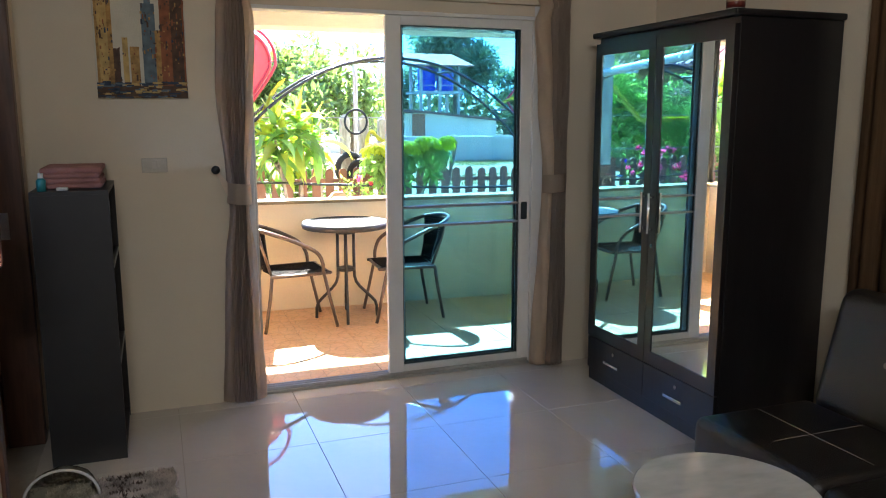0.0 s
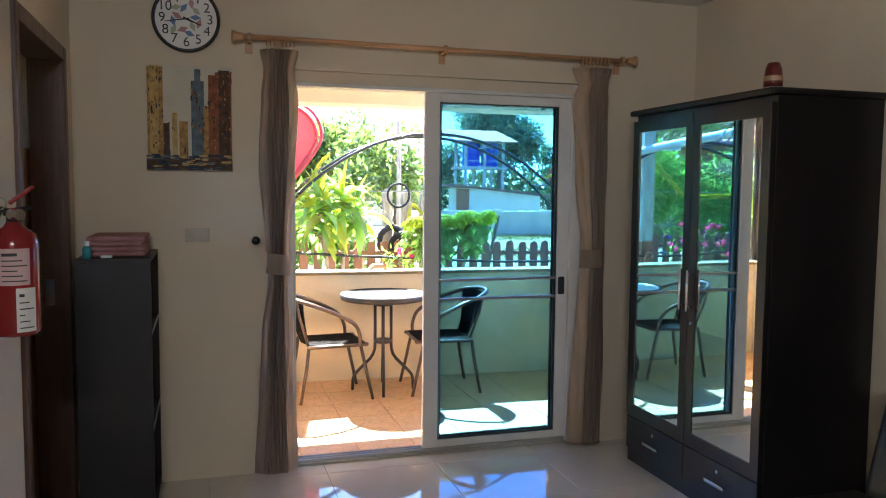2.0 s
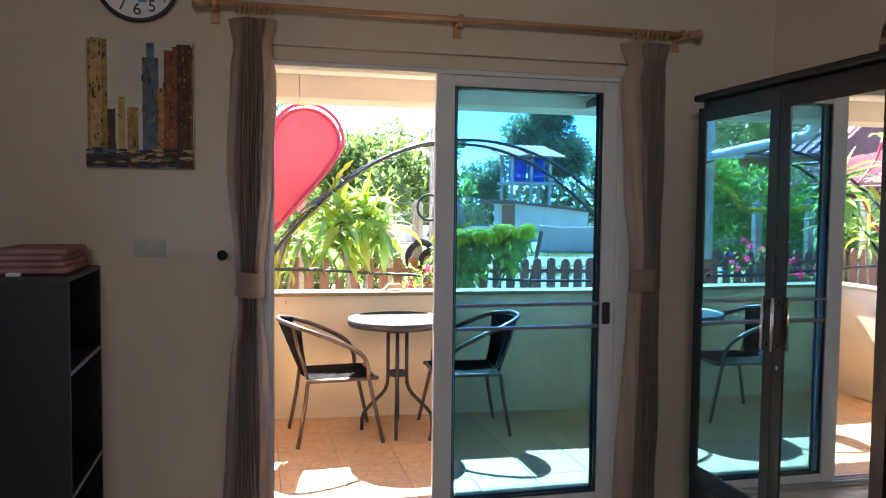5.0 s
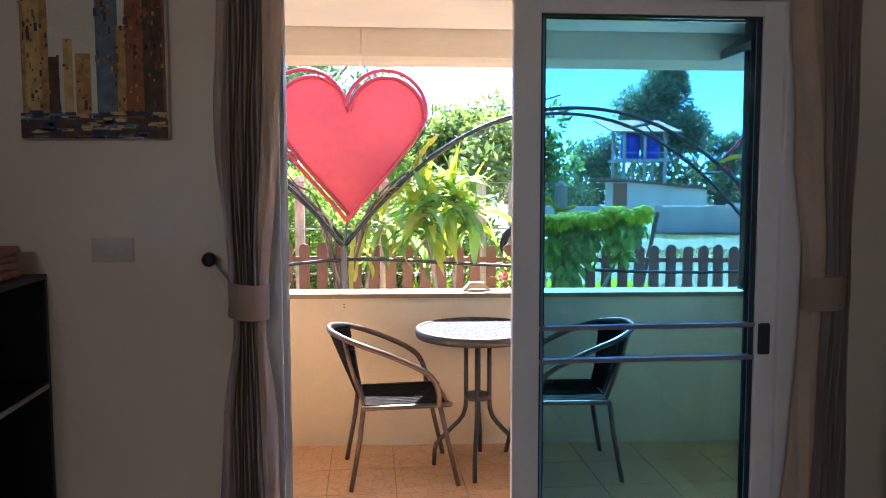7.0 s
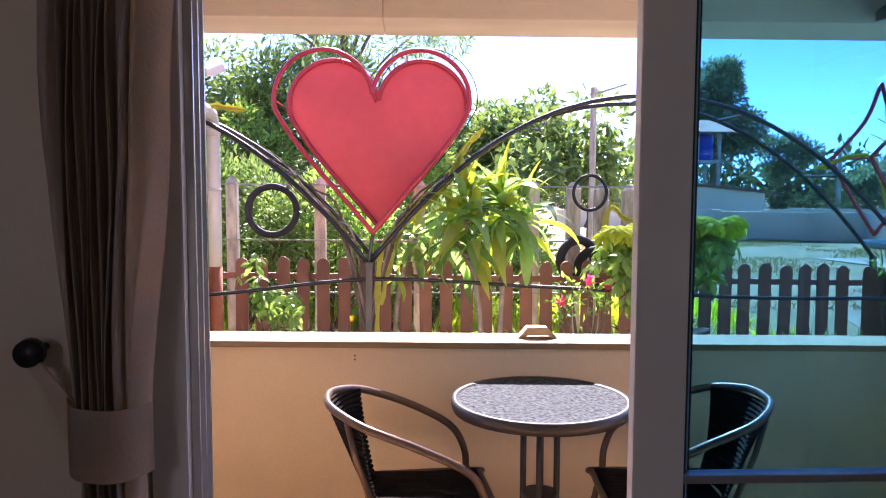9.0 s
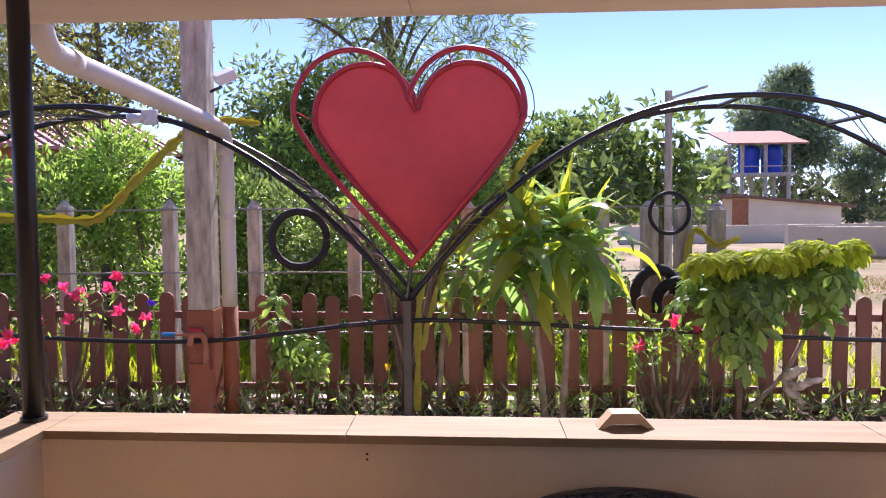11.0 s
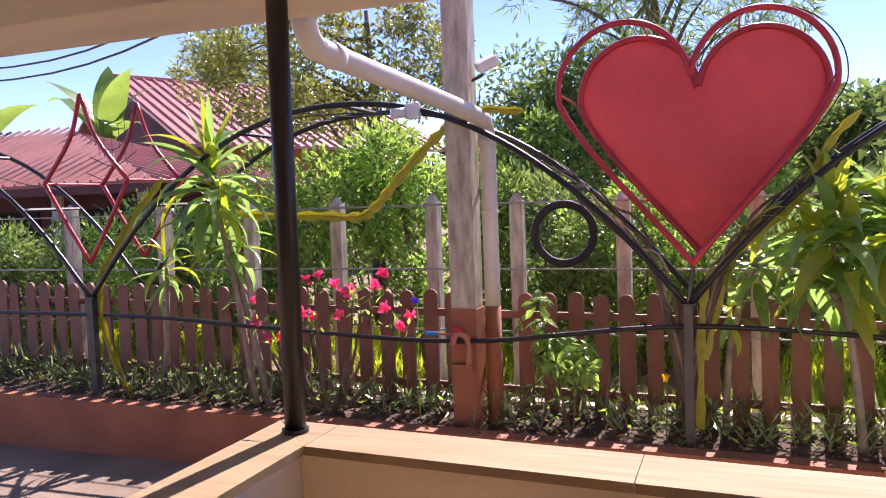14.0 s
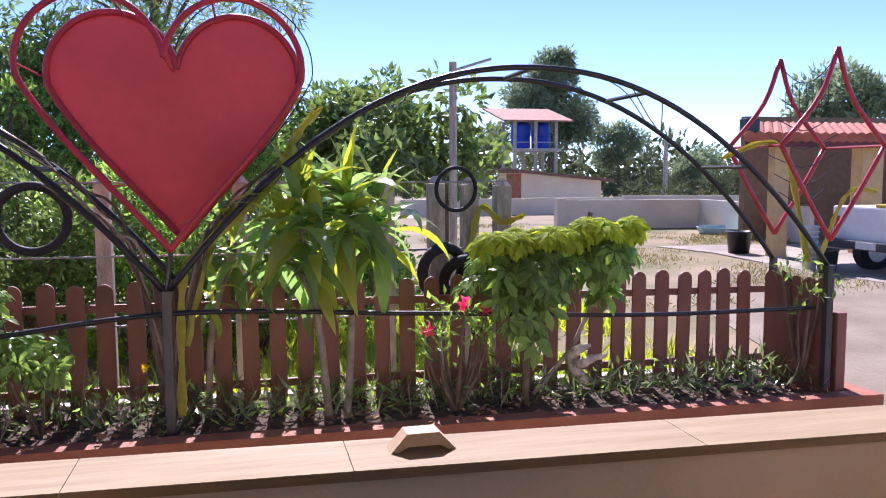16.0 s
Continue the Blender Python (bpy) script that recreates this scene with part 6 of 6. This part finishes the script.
tagged(part("yard_grass", leaf_mesh("yard_grass", c, d, 0.09, 0.16, M_drygrass, LR), M_drygrass), "short dry grass in patches over the yard", "grass", kind="stuff")

# dragon-fruit stems on posts and wires
for pts, r in (([(-3.99, 4.9, 1.49), (-3.57, 4.9, 1.46), (-3.20, 4.9, 1.45), (-2.88, 4.9, 1.435), (-2.75, 4.9, 1.50), (-2.58, 4.9, 1.67), (-2.33, 4.9, 1.91), (-2.17, 4.88, 2.02)], 0.032),
               ([(-1.92, 4.33, 1.95), (-1.88, 4.30, 1.99), (-1.77, 4.30, 2.035), (-1.63, 4.30, 2.02), (-1.53, 4.30, 2.01)], 0.022),
               ([(-0.62, 4.36, 0.25), (-0.60, 4.36, 0.9), (-0.52, 4.36, 1.12), (-0.15, 4.40, 1.45), (0.02, 4.4, 1.75), (0.16, 4.4, 1.9)], 0.02),
               ([(-0.60, 4.5, 0.6), (-0.5, 4.5, 1.0), (-0.38, 4.5, 1.28), (-0.2, 4.5, 1.4)], 0.022),
               ([(-4.45, 4.36, 0.18), (-4.62, 4.34, 0.6), (-4.66, 4.33, 1.0), (-4.4, 4.35, 1.4), (-4.1, 4.38, 1.75)], 0.03),
               ([(3.28, 4.40, 0.95), (3.1, 4.4, 1.6), (2.95, 4.42, 1.72), (2.65, 4.45, 1.62)], 0.018),
               ([(3.4, 4.42, 1.0), (3.5, 4.4, 1.3), (3.62, 4.4, 1.42), (3.8, 4.4, 1.40)], 0.018),
               ([(1.22, 5.24, 0.9), (1.30, 5.22, 1.3), (1.45, 5.2, 1.2), (1.62, 5.2, 1.25)], 0.022)):
    v = thing("climbing_cactus", pts[0], "yellow-green climbing cactus stem trained on the trellis", "cactus", group="climbing cacti")
    pp_ = smooth_path(pts, 6)
    bm = bmesh.new()
    for off in (0, 1):
        rows = []
        for i, p in enumerate(pp_):
            dvec = (pp_[min(i + 1, len(pp_) - 1)] - pp_[max(i - 1, 0)]).normalized()
            sd_ = dvec.cross(Vector((0, 1, 0.2)) if off == 0 else Vector((0.2, 0.3, 1))).normalized() * r * (1 + 0.3 * math.sin(i * 1.9)) * (1 if i < len(pp_) - 1 else 0.2)
            tk = Vector((0, 0.004, 0))
            rows.append([bm.verts.new(p + sd_), bm.verts.new(p + tk), bm.verts.new(p - sd_), bm.verts.new(p - tk)])
        for a, b in zip(rows, rows[1:]):
            for q in range(4):
                bm.faces.new((a[q], a[(q + 1) % 4], b[(q + 1) % 4], b[q]))
    part("stem", bm, M_cactus, v)

# ---- hedge and trees behind ----
for i, (hx, hy, hz, hr, mt, nn) in enumerate(((-8.2, 7.0, 0.75, 0.75, M_leafdark, 4200), (-6.9, 7.2, 0.9, 0.8, M_leaf, 4200), (-5.6, 7.0, 1.0, 0.8, M_leafdark, 4500), (-4.4, 6.9, 1.15, 0.85, M_leaf, 5000),
                                              (-3.2, 6.9, 1.25, 0.85, M_leaf, 5000), (-2.1, 6.8, 1.1, 0.75, M_leafdark, 4500), (-1.2, 7.2, 1.0, 0.7, M_leaf, 4000), (-3.0, 9.6, 1.5, 1.0, M_leaf, 4500), (-0.6, 9.8, 1.3, 0.9, M_leaf, 4000), (-5.2, 9.8, 1.4, 1.0, M_leafdark, 4000), (-0.2, 7.3, 0.75, 0.6, M_leafdark, 3600), (0.75, 7.6, 0.7, 0.55, M_leaf, 3000), (-2.3, 8.7, 0.9, 0.8, M_leafdark, 3200), (-0.9, 8.5, 0.8, 0.75, M_leaf, 3000), (0.2, 9.2, 0.8, 0.7, M_leaf, 3000))):
    bush("garden_shrub", (hx, hy, G), lumps(14, hx, hy, hz, hr, 0.45, hz * 0.75, 0.2, 0.42), int(nn * 1.25), 0.08, 0.45, mt, "dense leafy green shrub behind the wire fence", "shrub", stems=9, up=0.25, stem_mat=M_bark, group="garden shrubs")
tree("feathery_tree", (-5.0, 9.6, G), 4.2, 0.10, lumps(60, -5.5, 9.5, 3.45, 2.3, 1.3, 0.95, 0.16, 0.36), 13000, 0.085, 0.42, M_olive, "open small-leaved tree with a branching grey trunk", limbs=16)
tree("casuarina_tree", (-1.7, 13.5, G), 5.6, 0.16, lumps(34, -1.6, 13.3, 4.6, 2.6, 1.3, 1.5, 0.3, 0.6), 8000, 0.22, 0.12, M_leafdark, "tall fine-leaved tree with drooping sprays", limbs=16)
tree("dark_broadleaf_tree", (-3.0, 11.2, G), 3.0, 0.12, lumps(26, -2.95, 11.0, 2.35, 1.2, 0.6, 1.25, 0.3, 0.55), 7000, 0.13, 0.4, M_leafdark, "dark dense broad-leaved tree beyond the utility pole", limbs=9)
tree("dark_broadleaf_tree", (-1.4, 10.8, G), 2.6, 0.12, lumps(24, -1.6, 10.6, 2.2, 1.9, 0.8, 1.1, 0.35, 0.6), 6000, 0.13, 0.4, M_leafdark, "dark dense broad-leaved tree behind the heart", limbs=9)
tree("round_tree", (1.5, 12.5, G), 2.3, 0.12, lumps(26, 1.5, 12.3, 2.25, 1.15, 0.8, 0.8, 0.25, 0.5), 7000, 0.15, 0.45, M_leafdark, "rounded dark green tree against the sky", limbs=9)
tree("broadleaf_tree", (1.85, 8.6, G), 2.3, 0.06, lumps(26, 1.72, 8.5, 1.92, 0.75, 0.4, 0.55, 0.16, 0.3), 1500, 0.14, 0.55, M_leafdark, "young broad-leaved tree with large loose leaves", limbs=10)
tree("broadleaf_tree", (0.75, 8.0, G), 1.7, 0.05, lumps(12, 0.75, 7.9, 1.55, 0.5, 0.35, 0.5, 0.16, 0.26), 900, 0.15, 0.55, M_leafdark, "young broad-leaved tree behind the wire fence", limbs=7)
# distant trees, their haze painted into the leaf colour
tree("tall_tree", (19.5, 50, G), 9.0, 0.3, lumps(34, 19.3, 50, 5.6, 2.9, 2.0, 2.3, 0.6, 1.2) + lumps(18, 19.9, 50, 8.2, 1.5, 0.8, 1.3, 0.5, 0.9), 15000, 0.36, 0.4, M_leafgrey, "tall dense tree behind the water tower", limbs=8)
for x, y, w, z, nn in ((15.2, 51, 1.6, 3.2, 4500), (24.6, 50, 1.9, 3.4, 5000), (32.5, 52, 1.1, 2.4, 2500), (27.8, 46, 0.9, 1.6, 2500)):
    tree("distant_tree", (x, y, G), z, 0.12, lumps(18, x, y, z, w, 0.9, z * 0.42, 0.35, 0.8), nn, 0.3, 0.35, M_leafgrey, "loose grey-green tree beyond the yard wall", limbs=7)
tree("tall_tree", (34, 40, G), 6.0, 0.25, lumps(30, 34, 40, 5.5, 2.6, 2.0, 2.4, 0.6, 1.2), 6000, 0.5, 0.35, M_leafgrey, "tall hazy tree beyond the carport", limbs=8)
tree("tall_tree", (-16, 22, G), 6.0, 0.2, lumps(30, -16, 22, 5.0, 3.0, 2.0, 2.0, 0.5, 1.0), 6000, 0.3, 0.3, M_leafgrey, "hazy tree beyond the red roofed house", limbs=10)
bl = []
for i in range(110):
    a = -0.9 + 2.1 * i / 110
    r_ = float(LR.uniform(60, 85))
    bl.append((r_ * math.sin(a), r_ * math.cos(a), float(LR.uniform(0.5, 1.8 if a > 0.15 else 5.0)), float(LR.uniform(1.5, 3.2))))
c, d = clump_points(LR, bl, 26000)
c[:, 2] = np.maximum(c[:, 2], G)
tagged(part("far_woods", leaf_mesh("far_woods", c, d + LR.normal(size=d.shape), 0.9, 0.4, M_scrub, LR), M_scrub), "hazy band of distant trees on the horizon", "woods", kind="stuff")
bl = []
for i in range(40):
    bl.append((float(LR.uniform(9, 32)), float(LR.uniform(36, 50)), float(LR.uniform(0.1, 1.1)), float(LR.uniform(0.5, 1.0))))
c, d = clump_points(LR, bl, 14000)
c[:, 2] = np.maximum(c[:, 2], G)
tagged(part("far_scrub", leaf_mesh("far_scrub", c, d + LR.normal(size=d.shape), 0.38, 0.22, M_scrub, LR), M_scrub), "pale scrub and banana clumps beyond the wall", "scrub", kind="stuff")


def banana(base, leaves, label):
    p = thing("banana_plant", base, label, "plant", group="banana plants")
    part("pseudostem", T([base, (base[0], base[1], base[2] + 3.2)], [0.13, 0.08], 10), M_cactus, p, smooth=True)
    me = strap_leaf(1.7, 0.5, 1.0, 0.15)
    me.materials.append(M_leaf)
    for rz, el, s in leaves:
        ob = part("leaf", me, M_leaf, p)
        ob.matrix_basis = Matrix.Translation(Vector((0, 0, 3.1))) @ pose(0, 0, 0, 0, -el, rz) @ Matrix.Scale(s, 4)


banana((-12.2, 12.5, G), [(127, 88, 1.1), (-25, 68, 1.1), (165, 48, 1.5), (190, 62, 1.3), (-20, 30, 0.9), (60, 70, 1.0)], "banana plant with broad upright leaves")
banana((-16.0, 12.6, G), [(0, 45, 1.4), (180, 45, 1.2), (-40, 60, 1.2), (270, 40, 1.2)], "banana plant with broad drooping leaves")

# ---- houses and yard ----


def ribbed_roof(x0, x1, ya, za, yb, zb, step, name, parent, material):
    """A sheet roof from eave (ya, za) to ridge (yb, zb), with ribs."""
    part(name, prism([(ya, za), (yb, zb), (yb, zb - 0.08), (ya, za - 0.08)], 0, x0, x1), material, parent)
    bm = bmesh.new()
    nrm = Vector((0, -(zb - za), yb - ya)).normalized()
    x = x0 + 0.05
    while x < x1 - 0.02:
        vs = []
        for y, z in ((ya, za), (yb, zb)):
            for dx, hh in ((0, 0.002), (0.02, 0.045), (0.06, 0.045), (0.08, 0.002)):
                vs.append(bm.verts.new(Vector((x + dx, y, z)) + nrm * hh))
        for k in range(3):
            bm.faces.new((vs[k], vs[k + 1], vs[k + 5], vs[k + 4]))
        bm.faces.new((vs[0], vs[1], vs[2], vs[3]))
        x += step
    ob = part("rib", bm, material, parent)
    ob["kind"] = "stuff"


hs = thing("red_roofed_house", (-7.88, 20.25, G), "ochre house with a red sheet-metal gable roof", "house")
hx_, hy_ = -7.88, 20.25
part("wall", B(hx_ - 6.9, hy_ + 0.75, G, hx_ - 0.5, hy_ + 7.8, 2.9), M_housewall, hs)
ribbed_roof(hx_ - 7.42, hx_, hy_, 2.93, hy_ + 4.3, 4.93, 0.27, "roof", hs, M_redroof)
part("rear_roof", prism([(hy_ + 4.3, 4.93), (hy_ + 8.6, 2.93), (hy_ + 8.6, 2.85), (hy_ + 4.3, 4.85)], 0, hx_ - 7.42, hx_), M_redroof, hs)
for q in (hx_ - 6.95, hx_ - 0.5):
    part("gable", prism([(hy_ + 0.75, 2.9), (hy_ + 7.8, 2.9), (hy_ + 4.3, 4.75)], 0, q, q + 0.05), M_maroon, hs)
for q in (hx_ - 7.5, hx_):
    part("barge_board", prism([(hy_ - 0.05, 2.72), (hy_ + 4.3, 4.74), (hy_ + 4.3, 4.96), (hy_ - 0.05, 2.94)], 0, q, q + 0.08), M_maroon, hs)
part("ridge_cap", T([(hx_ - 7.45, hy_ + 4.3, 4.93), (hx_ + 0.03, hy_ + 4.3, 4.93)], 0.09, 8), M_redroof, hs)
part("window", B(hx_ - 3.4, hy_ + 0.70, 1.0, hx_ - 2.2, hy_ + 0.745, 2.1), M_dark, hs)
hs.rotation_euler = (0, 0, math.atan2(0.8879, 0.4601))


def hip_slope(name, parent, eave_a, eave_b, ridge_a, ridge_b, step, material):
    """One hipped roof slope as a sheet with standing ribs."""
    A, Bq, C, D = (Vector(v) for v in (eave_a, eave_b, ridge_b, ridge_a))
    nrm = (Bq - A).cross(D - A).normalized()
    if nrm.z < 0:
        nrm = -nrm
    bm = bmesh.new()
    lo = [bm.verts.new(v - nrm * 0.05) for v in (A, Bq, C, D)]
    hi = [bm.verts.new(v) for v in (A, Bq, C, D)]
    bm.faces.new(hi)
    bm.faces.new(lo[::-1])
    for k in range(4):
        bm.faces.new((lo[k], lo[(k + 1) % 4], hi[(k + 1) % 4], hi[k]))
    part(name, bm, material, parent)
    bm = bmesh.new()
    e = (Bq - A).normalized()
    ln = (Bq - A).length
    ra, rb = (D - A).dot(e), (C - A).dot(e)
    up_ = (D - A) - e * ra
    s_ = step / 2
    while s_ < ln:
        f = min(1.0, s_ / ra if ra > 0.01 else 1.0, (ln - s_) / (ln - rb) if ln - rb > 0.01 else 1.0)
        p0, p1 = A + e * s_, A + e * s_ + up_ * f
        vs = []
        for p in (p0, p1):
            for dx, hh in ((-0.03, 0.001), (-0.015, 0.04), (0.015, 0.04), (0.03, 0.001)):
                vs.append(bm.verts.new(p + e * dx + nrm * hh))
        for k in range(3):
            bm.faces.new((vs[k], vs[k + 1], vs[k + 5], vs[k + 4]))
        bm.faces.new(vs[:4])
        s_ += step
    part("rib", bm, material, parent)["kind"] = "stuff"


pv = thing("red_pavilion", (-10, 10, G), "low red-roofed pavilion with dark shaded front", "house")
hip_slope("front_roof", pv, (-17.5, 8.7, 1.97), (-7.9, 8.7, 1.97), (-17.5, 11.2, 3.1), (-11.88, 11.2, 3.02), 0.24, M_redroof)
hip_slope("side_roof", pv, (-7.9, 8.7, 1.97), (-7.9, 13.7, 1.97), (-11.88, 11.2, 3.02), (-11.9, 11.21, 3.02), 0.24, M_redroof)
part("fascia", B(-17.5, 8.72, 1.80, -7.92, 8.76, 1.94), M_maroon, pv)
part("rear_wall", B(-17.2, 11.0, G, -8.6, 11.15, 2.1), M_maroon, pv)
for x in (-15.5, -13.5, -11.6, -9.9, -8.3):
    part("pillar", B(x - 0.06, 8.9, G, x + 0.06, 9.02, 2.0), M_conc, pv)
for k in range(3):
    part("window", B(-13.9 + 2.1 * k, 10.96, 0.7, -12.5 + 2.1 * k, 10.998, 1.6), M_dark, pv)
for i, (hx, hy) in enumerate(((-8.4, 7.9), (-7.2, 7.9), (-9.8, 7.9), (-11.2, 7.9), (-6.0, 8.0))):
    bush("clipped_hedge", (hx, hy, G), lumps(14, hx, hy, 0.55, 0.65, 0.3, 0.45, 0.2, 0.32), 3600, 0.07, 0.5, M_leafdark, "clipped dark green hedge before the pavilion", "hedge", stems=4, group="clipped hedges")

cp = thing("carport", (11, 14, G), "cream carport with an orange-red tiled roof", "carport")
M_rooftile = mat("orange_roof_tile", (0.46, 0.15, 0.08), 0.9, var=0.15, scale=2, fine=12, bump=0.2)
for i in range(34):
    x = 8.6 + 0.2 * i
    part("barrel_tile", T([(x, 12.6, 2.18), (x + 1.3, 14.4, 2.5)], 0.10, 8), M_rooftile, cp)
part("fascia", B(8.6, 12.66, 2.0, 15, 12.72, 2.12), M_maroon, cp)
M_ochre = mat("yellow_ochre_render", (0.62, 0.44, 0.20), 0.9, var=0.08)
part("side_wall", B(9.6, 13.2, G, 9.92, 13.4, 2.1), M_ochre, cp)
part("pillar", B(11.6, 13.2, G, 12.1, 13.5, 2.1), M_ochre, cp)
# ochre back wall, the carport's shade put into a darker brown
part("rear_wall", B(11.6, 17.0, G, 18, 17.2, 2.9), mat("shaded_ochre_render", (0.26, 0.17, 0.09), 0.9, var=0.1), cp)
part("side_wall", B(17.0, 13.2, G, 17.2, 17, 2.4), M_out, cp)
tk = thing("pickup_truck", (9.2, 9.9, G), "white pickup truck parked with its tail towards the yard", "truck")
part("bed", B(8.45, 9.6, 0.42, 11.2, 11.2, 0.98, bevel=0.03), M_white, tk, smooth=False)
part("cab", B(11.2, 9.65, 0.42, 13.2, 11.15, 1.55, bevel=0.12), M_white, tk)
part("bumper", B(8.32, 9.62, 0.30, 8.47, 11.18, 0.44, bevel=0.02), M_greymetal, tk)
for y in (9.66, 11.04):
    part("tail_light", B(8.435, y, 0.60, 8.455, y + 0.1, 0.82), M_red, tk)
part("number_plate", B(8.30, 10.1, 0.32, 8.322, 10.5, 0.43), M_label, tk)
for x in (9.2, 12.4):
    for y in (9.62, 11.0):
        w_ = part("wheel", T([(x, y, G + 0.33), (x, y + 0.2, G + 0.33)], 0.33, 20), M_tyre, tk)
        part("rim", T([(x, y - 0.006, G + 0.33), (x, y, G + 0.33)], 0.19, 16), M_chrome, w_)
yb_ = thing("yellow_board", (8.7, 9.9, 0.98), "bright yellow plastic board lying on the truck bed", "board")
part("board", B(8.46, 9.62, 0.981, 9.3, 10.3, 1.03, bevel=0.012), mat("yellow_plastic", (0.75, 0.52, 0.03), 0.5), yb_)
for q in (tk, yb_):
    q.location.x += 0.8
rb_ = thing("roof_box", (8.75, 12.8, 2.2), "small black box standing on the carport roof edge", "box")
part("box", B(8.62, 12.72, 2.26, 8.9, 12.95, 2.52, bevel=0.02), M_blackmetal, rb_)
for (bx, by, r, h, mt, lab, cat) in ((9.44, 14.03, 0.25, 0.42, M_blackmetal, "black plastic tub on the concrete", "tub"), (8.88, 10.85, 0.17, 0.36, M_greymetal, "grey metal bin by the truck", "bin")):
    b = thing("bucket", (bx, by, G + 0.02), lab, cat)
    part("body", lathe([(0, 0), (r * 0.8, 0), (r, h), (r * 1.06, h), (r * 1.06, h + 0.03), (r * 0.9, h + 0.03), (r * 0.75, 0.06), (0, 0.06)], 20), mt, b, local=True, smooth=True)
bs = thing("bucket_stack", (8.94, 11.34, G + 0.02), "stack of white plastic buckets by the truck", "buckets")
for k in range(7):
    part("bucket", lathe([(0, 0), (0.105, 0), (0.128, 0.2), (0.14, 0.2), (0.14, 0.225), (0.122, 0.225), (0.1, 0.02), (0, 0.02)], 20, (0, 0, 0.085 * k)), M_white, bs, local=True, smooth=True)
tubb = thing("blue_basin", (12.4, 18.9, G + 0.02), "pale blue plastic paddling basin on the ground", "basin")
part("body", lathe([(0, 0), (0.7, 0), (0.78, 0.16), (0.74, 0.16), (0.66, 0.03), (0, 0.03)], 24), mat("pale_blue_plastic", (0.34, 0.52, 0.58), 0.4), tubb, local=True)
yw = thing("yard_wall", (11, 22, G), "low cream-white rendered yard wall", "wall", kind="structure")
part("wall_run", prism([(8.9, 22.0), (13.0, 21.2), (13.0, 21.35), (8.9, 22.15)], 2, G, 0.74), M_cream2, yw)
part("wall_run", prism([(13.0, 21.35), (12.3, 15.5), (12.42, 15.5), (13.14, 21.3)], 2, G, 0.74), M_cream2, yw)
part("wall_pier", B(8.72, 21.95, G, 8.98, 22.21, 0.80), M_cream2, yw)
part("wall_run", B(5.5, 30.0, G, 15.0, 30.15, 0.55), M_cream2, yw)
part("wall_run", prism([(15.0, 30.1), (24, 26), (24, 26.15), (15.0, 30.25)], 2, G, 0.62), M_cream2, yw)
sd2 = thing("yard_shed", (13.8, 34, G), "small cream shed with a sloping brown roof", "shed")
part("wall", prism([(11.7, G), (15.6, G), (15.6, 1.22), (11.7, 1.6)], 1, 33.5, 37), M_cream2, sd2)
part("roof", prism([(10.9, 1.78), (16.1, 1.27), (16.1, 1.15), (10.9, 1.66)], 1, 33.2, 37.3), mat("brown_sheet", (0.20, 0.10, 0.07), 0.7), sd2)
part("door", B(11.0, 33.46, G, 11.68, 33.5, 1.55), mat("rust_door", (0.34, 0.13, 0.06), 0.7), sd2)
wt_ = thing("water_tower", (15.6, 42, G), "water tower with two blue tanks under a sheet roof", "water tower")
for x in (14.0, 15.2, 16.4):
    for y in (41, 43):
        part("leg", B(x - 0.08, y - 0.08, G, x + 0.08, y + 0.08, 4.5), M_conc, wt_)
part("platform", B(13.8, 40.7, 2.75, 16.6, 43.3, 2.92), M_conc, wt_)
for x in (14.65, 15.85):
    part("tank", lathe([(0, 0), (0.52, 0), (0.54, 0.1), (0.54, 0.3), (0.52, 0.32), (0.54, 0.34), (0.54, 0.62), (0.52, 0.64), (0.54, 0.66), (0.54, 1.25), (0.46, 1.42), (0.15, 1.5), (0, 1.5)], 24, (x, 41.9, 2.925)), M_blue, wt_, "blue plastic tank", smooth=True)
part("roof", prism([(40.2, 4.34), (44.0, 5.25), (44.0, 5.33), (40.2, 4.42)], 0, 13.05, 17.1), mat("pale_sheet_roof", (0.40, 0.20, 0.13), 0.85, var=0.1), wt_)
part("railing", T([(13.8, 40.7, 3.25), (16.6, 40.7, 3.25)], 0.03, 6), M_conc, wt_)
for x, y, h in ((22.6, 40, 3.4), (25, 34, 3.2)):
    q = thing("power_pole", (x, y, G), "grey concrete power pole in the distance", "pole", group="distant poles")
    part("shaft", T([(x, y, G), (x, y, h)], [0.14, 0.11], 8), M_conc, q)
cb = thing("overhead_cable", (-7, 8, 3.5), "black overhead power cables", "cable")
for k in range(2):
    part("cable", T(smooth_path([(-16, 9, 4.15 - 0.25 * k), (-8, 7.2, 3.35 - 0.15 * k), (-1.95, 4.42, 3.6 - 0.2 * k)], 8), 0.012, 6), M_blackmetal, cb)

# ---- floor tiles ----
lay_tiles(room_floor, XL, XR, YB, -0.062, 0.03, -0.80, 0.6, 0.0, 0.0015, M_tile)
lay_tiles(vfloor, VX0, VX1, 0.048, VY1 + 0.09, -0.335, 0.12, 0.333, 0.0, 0.004, M_vtile)
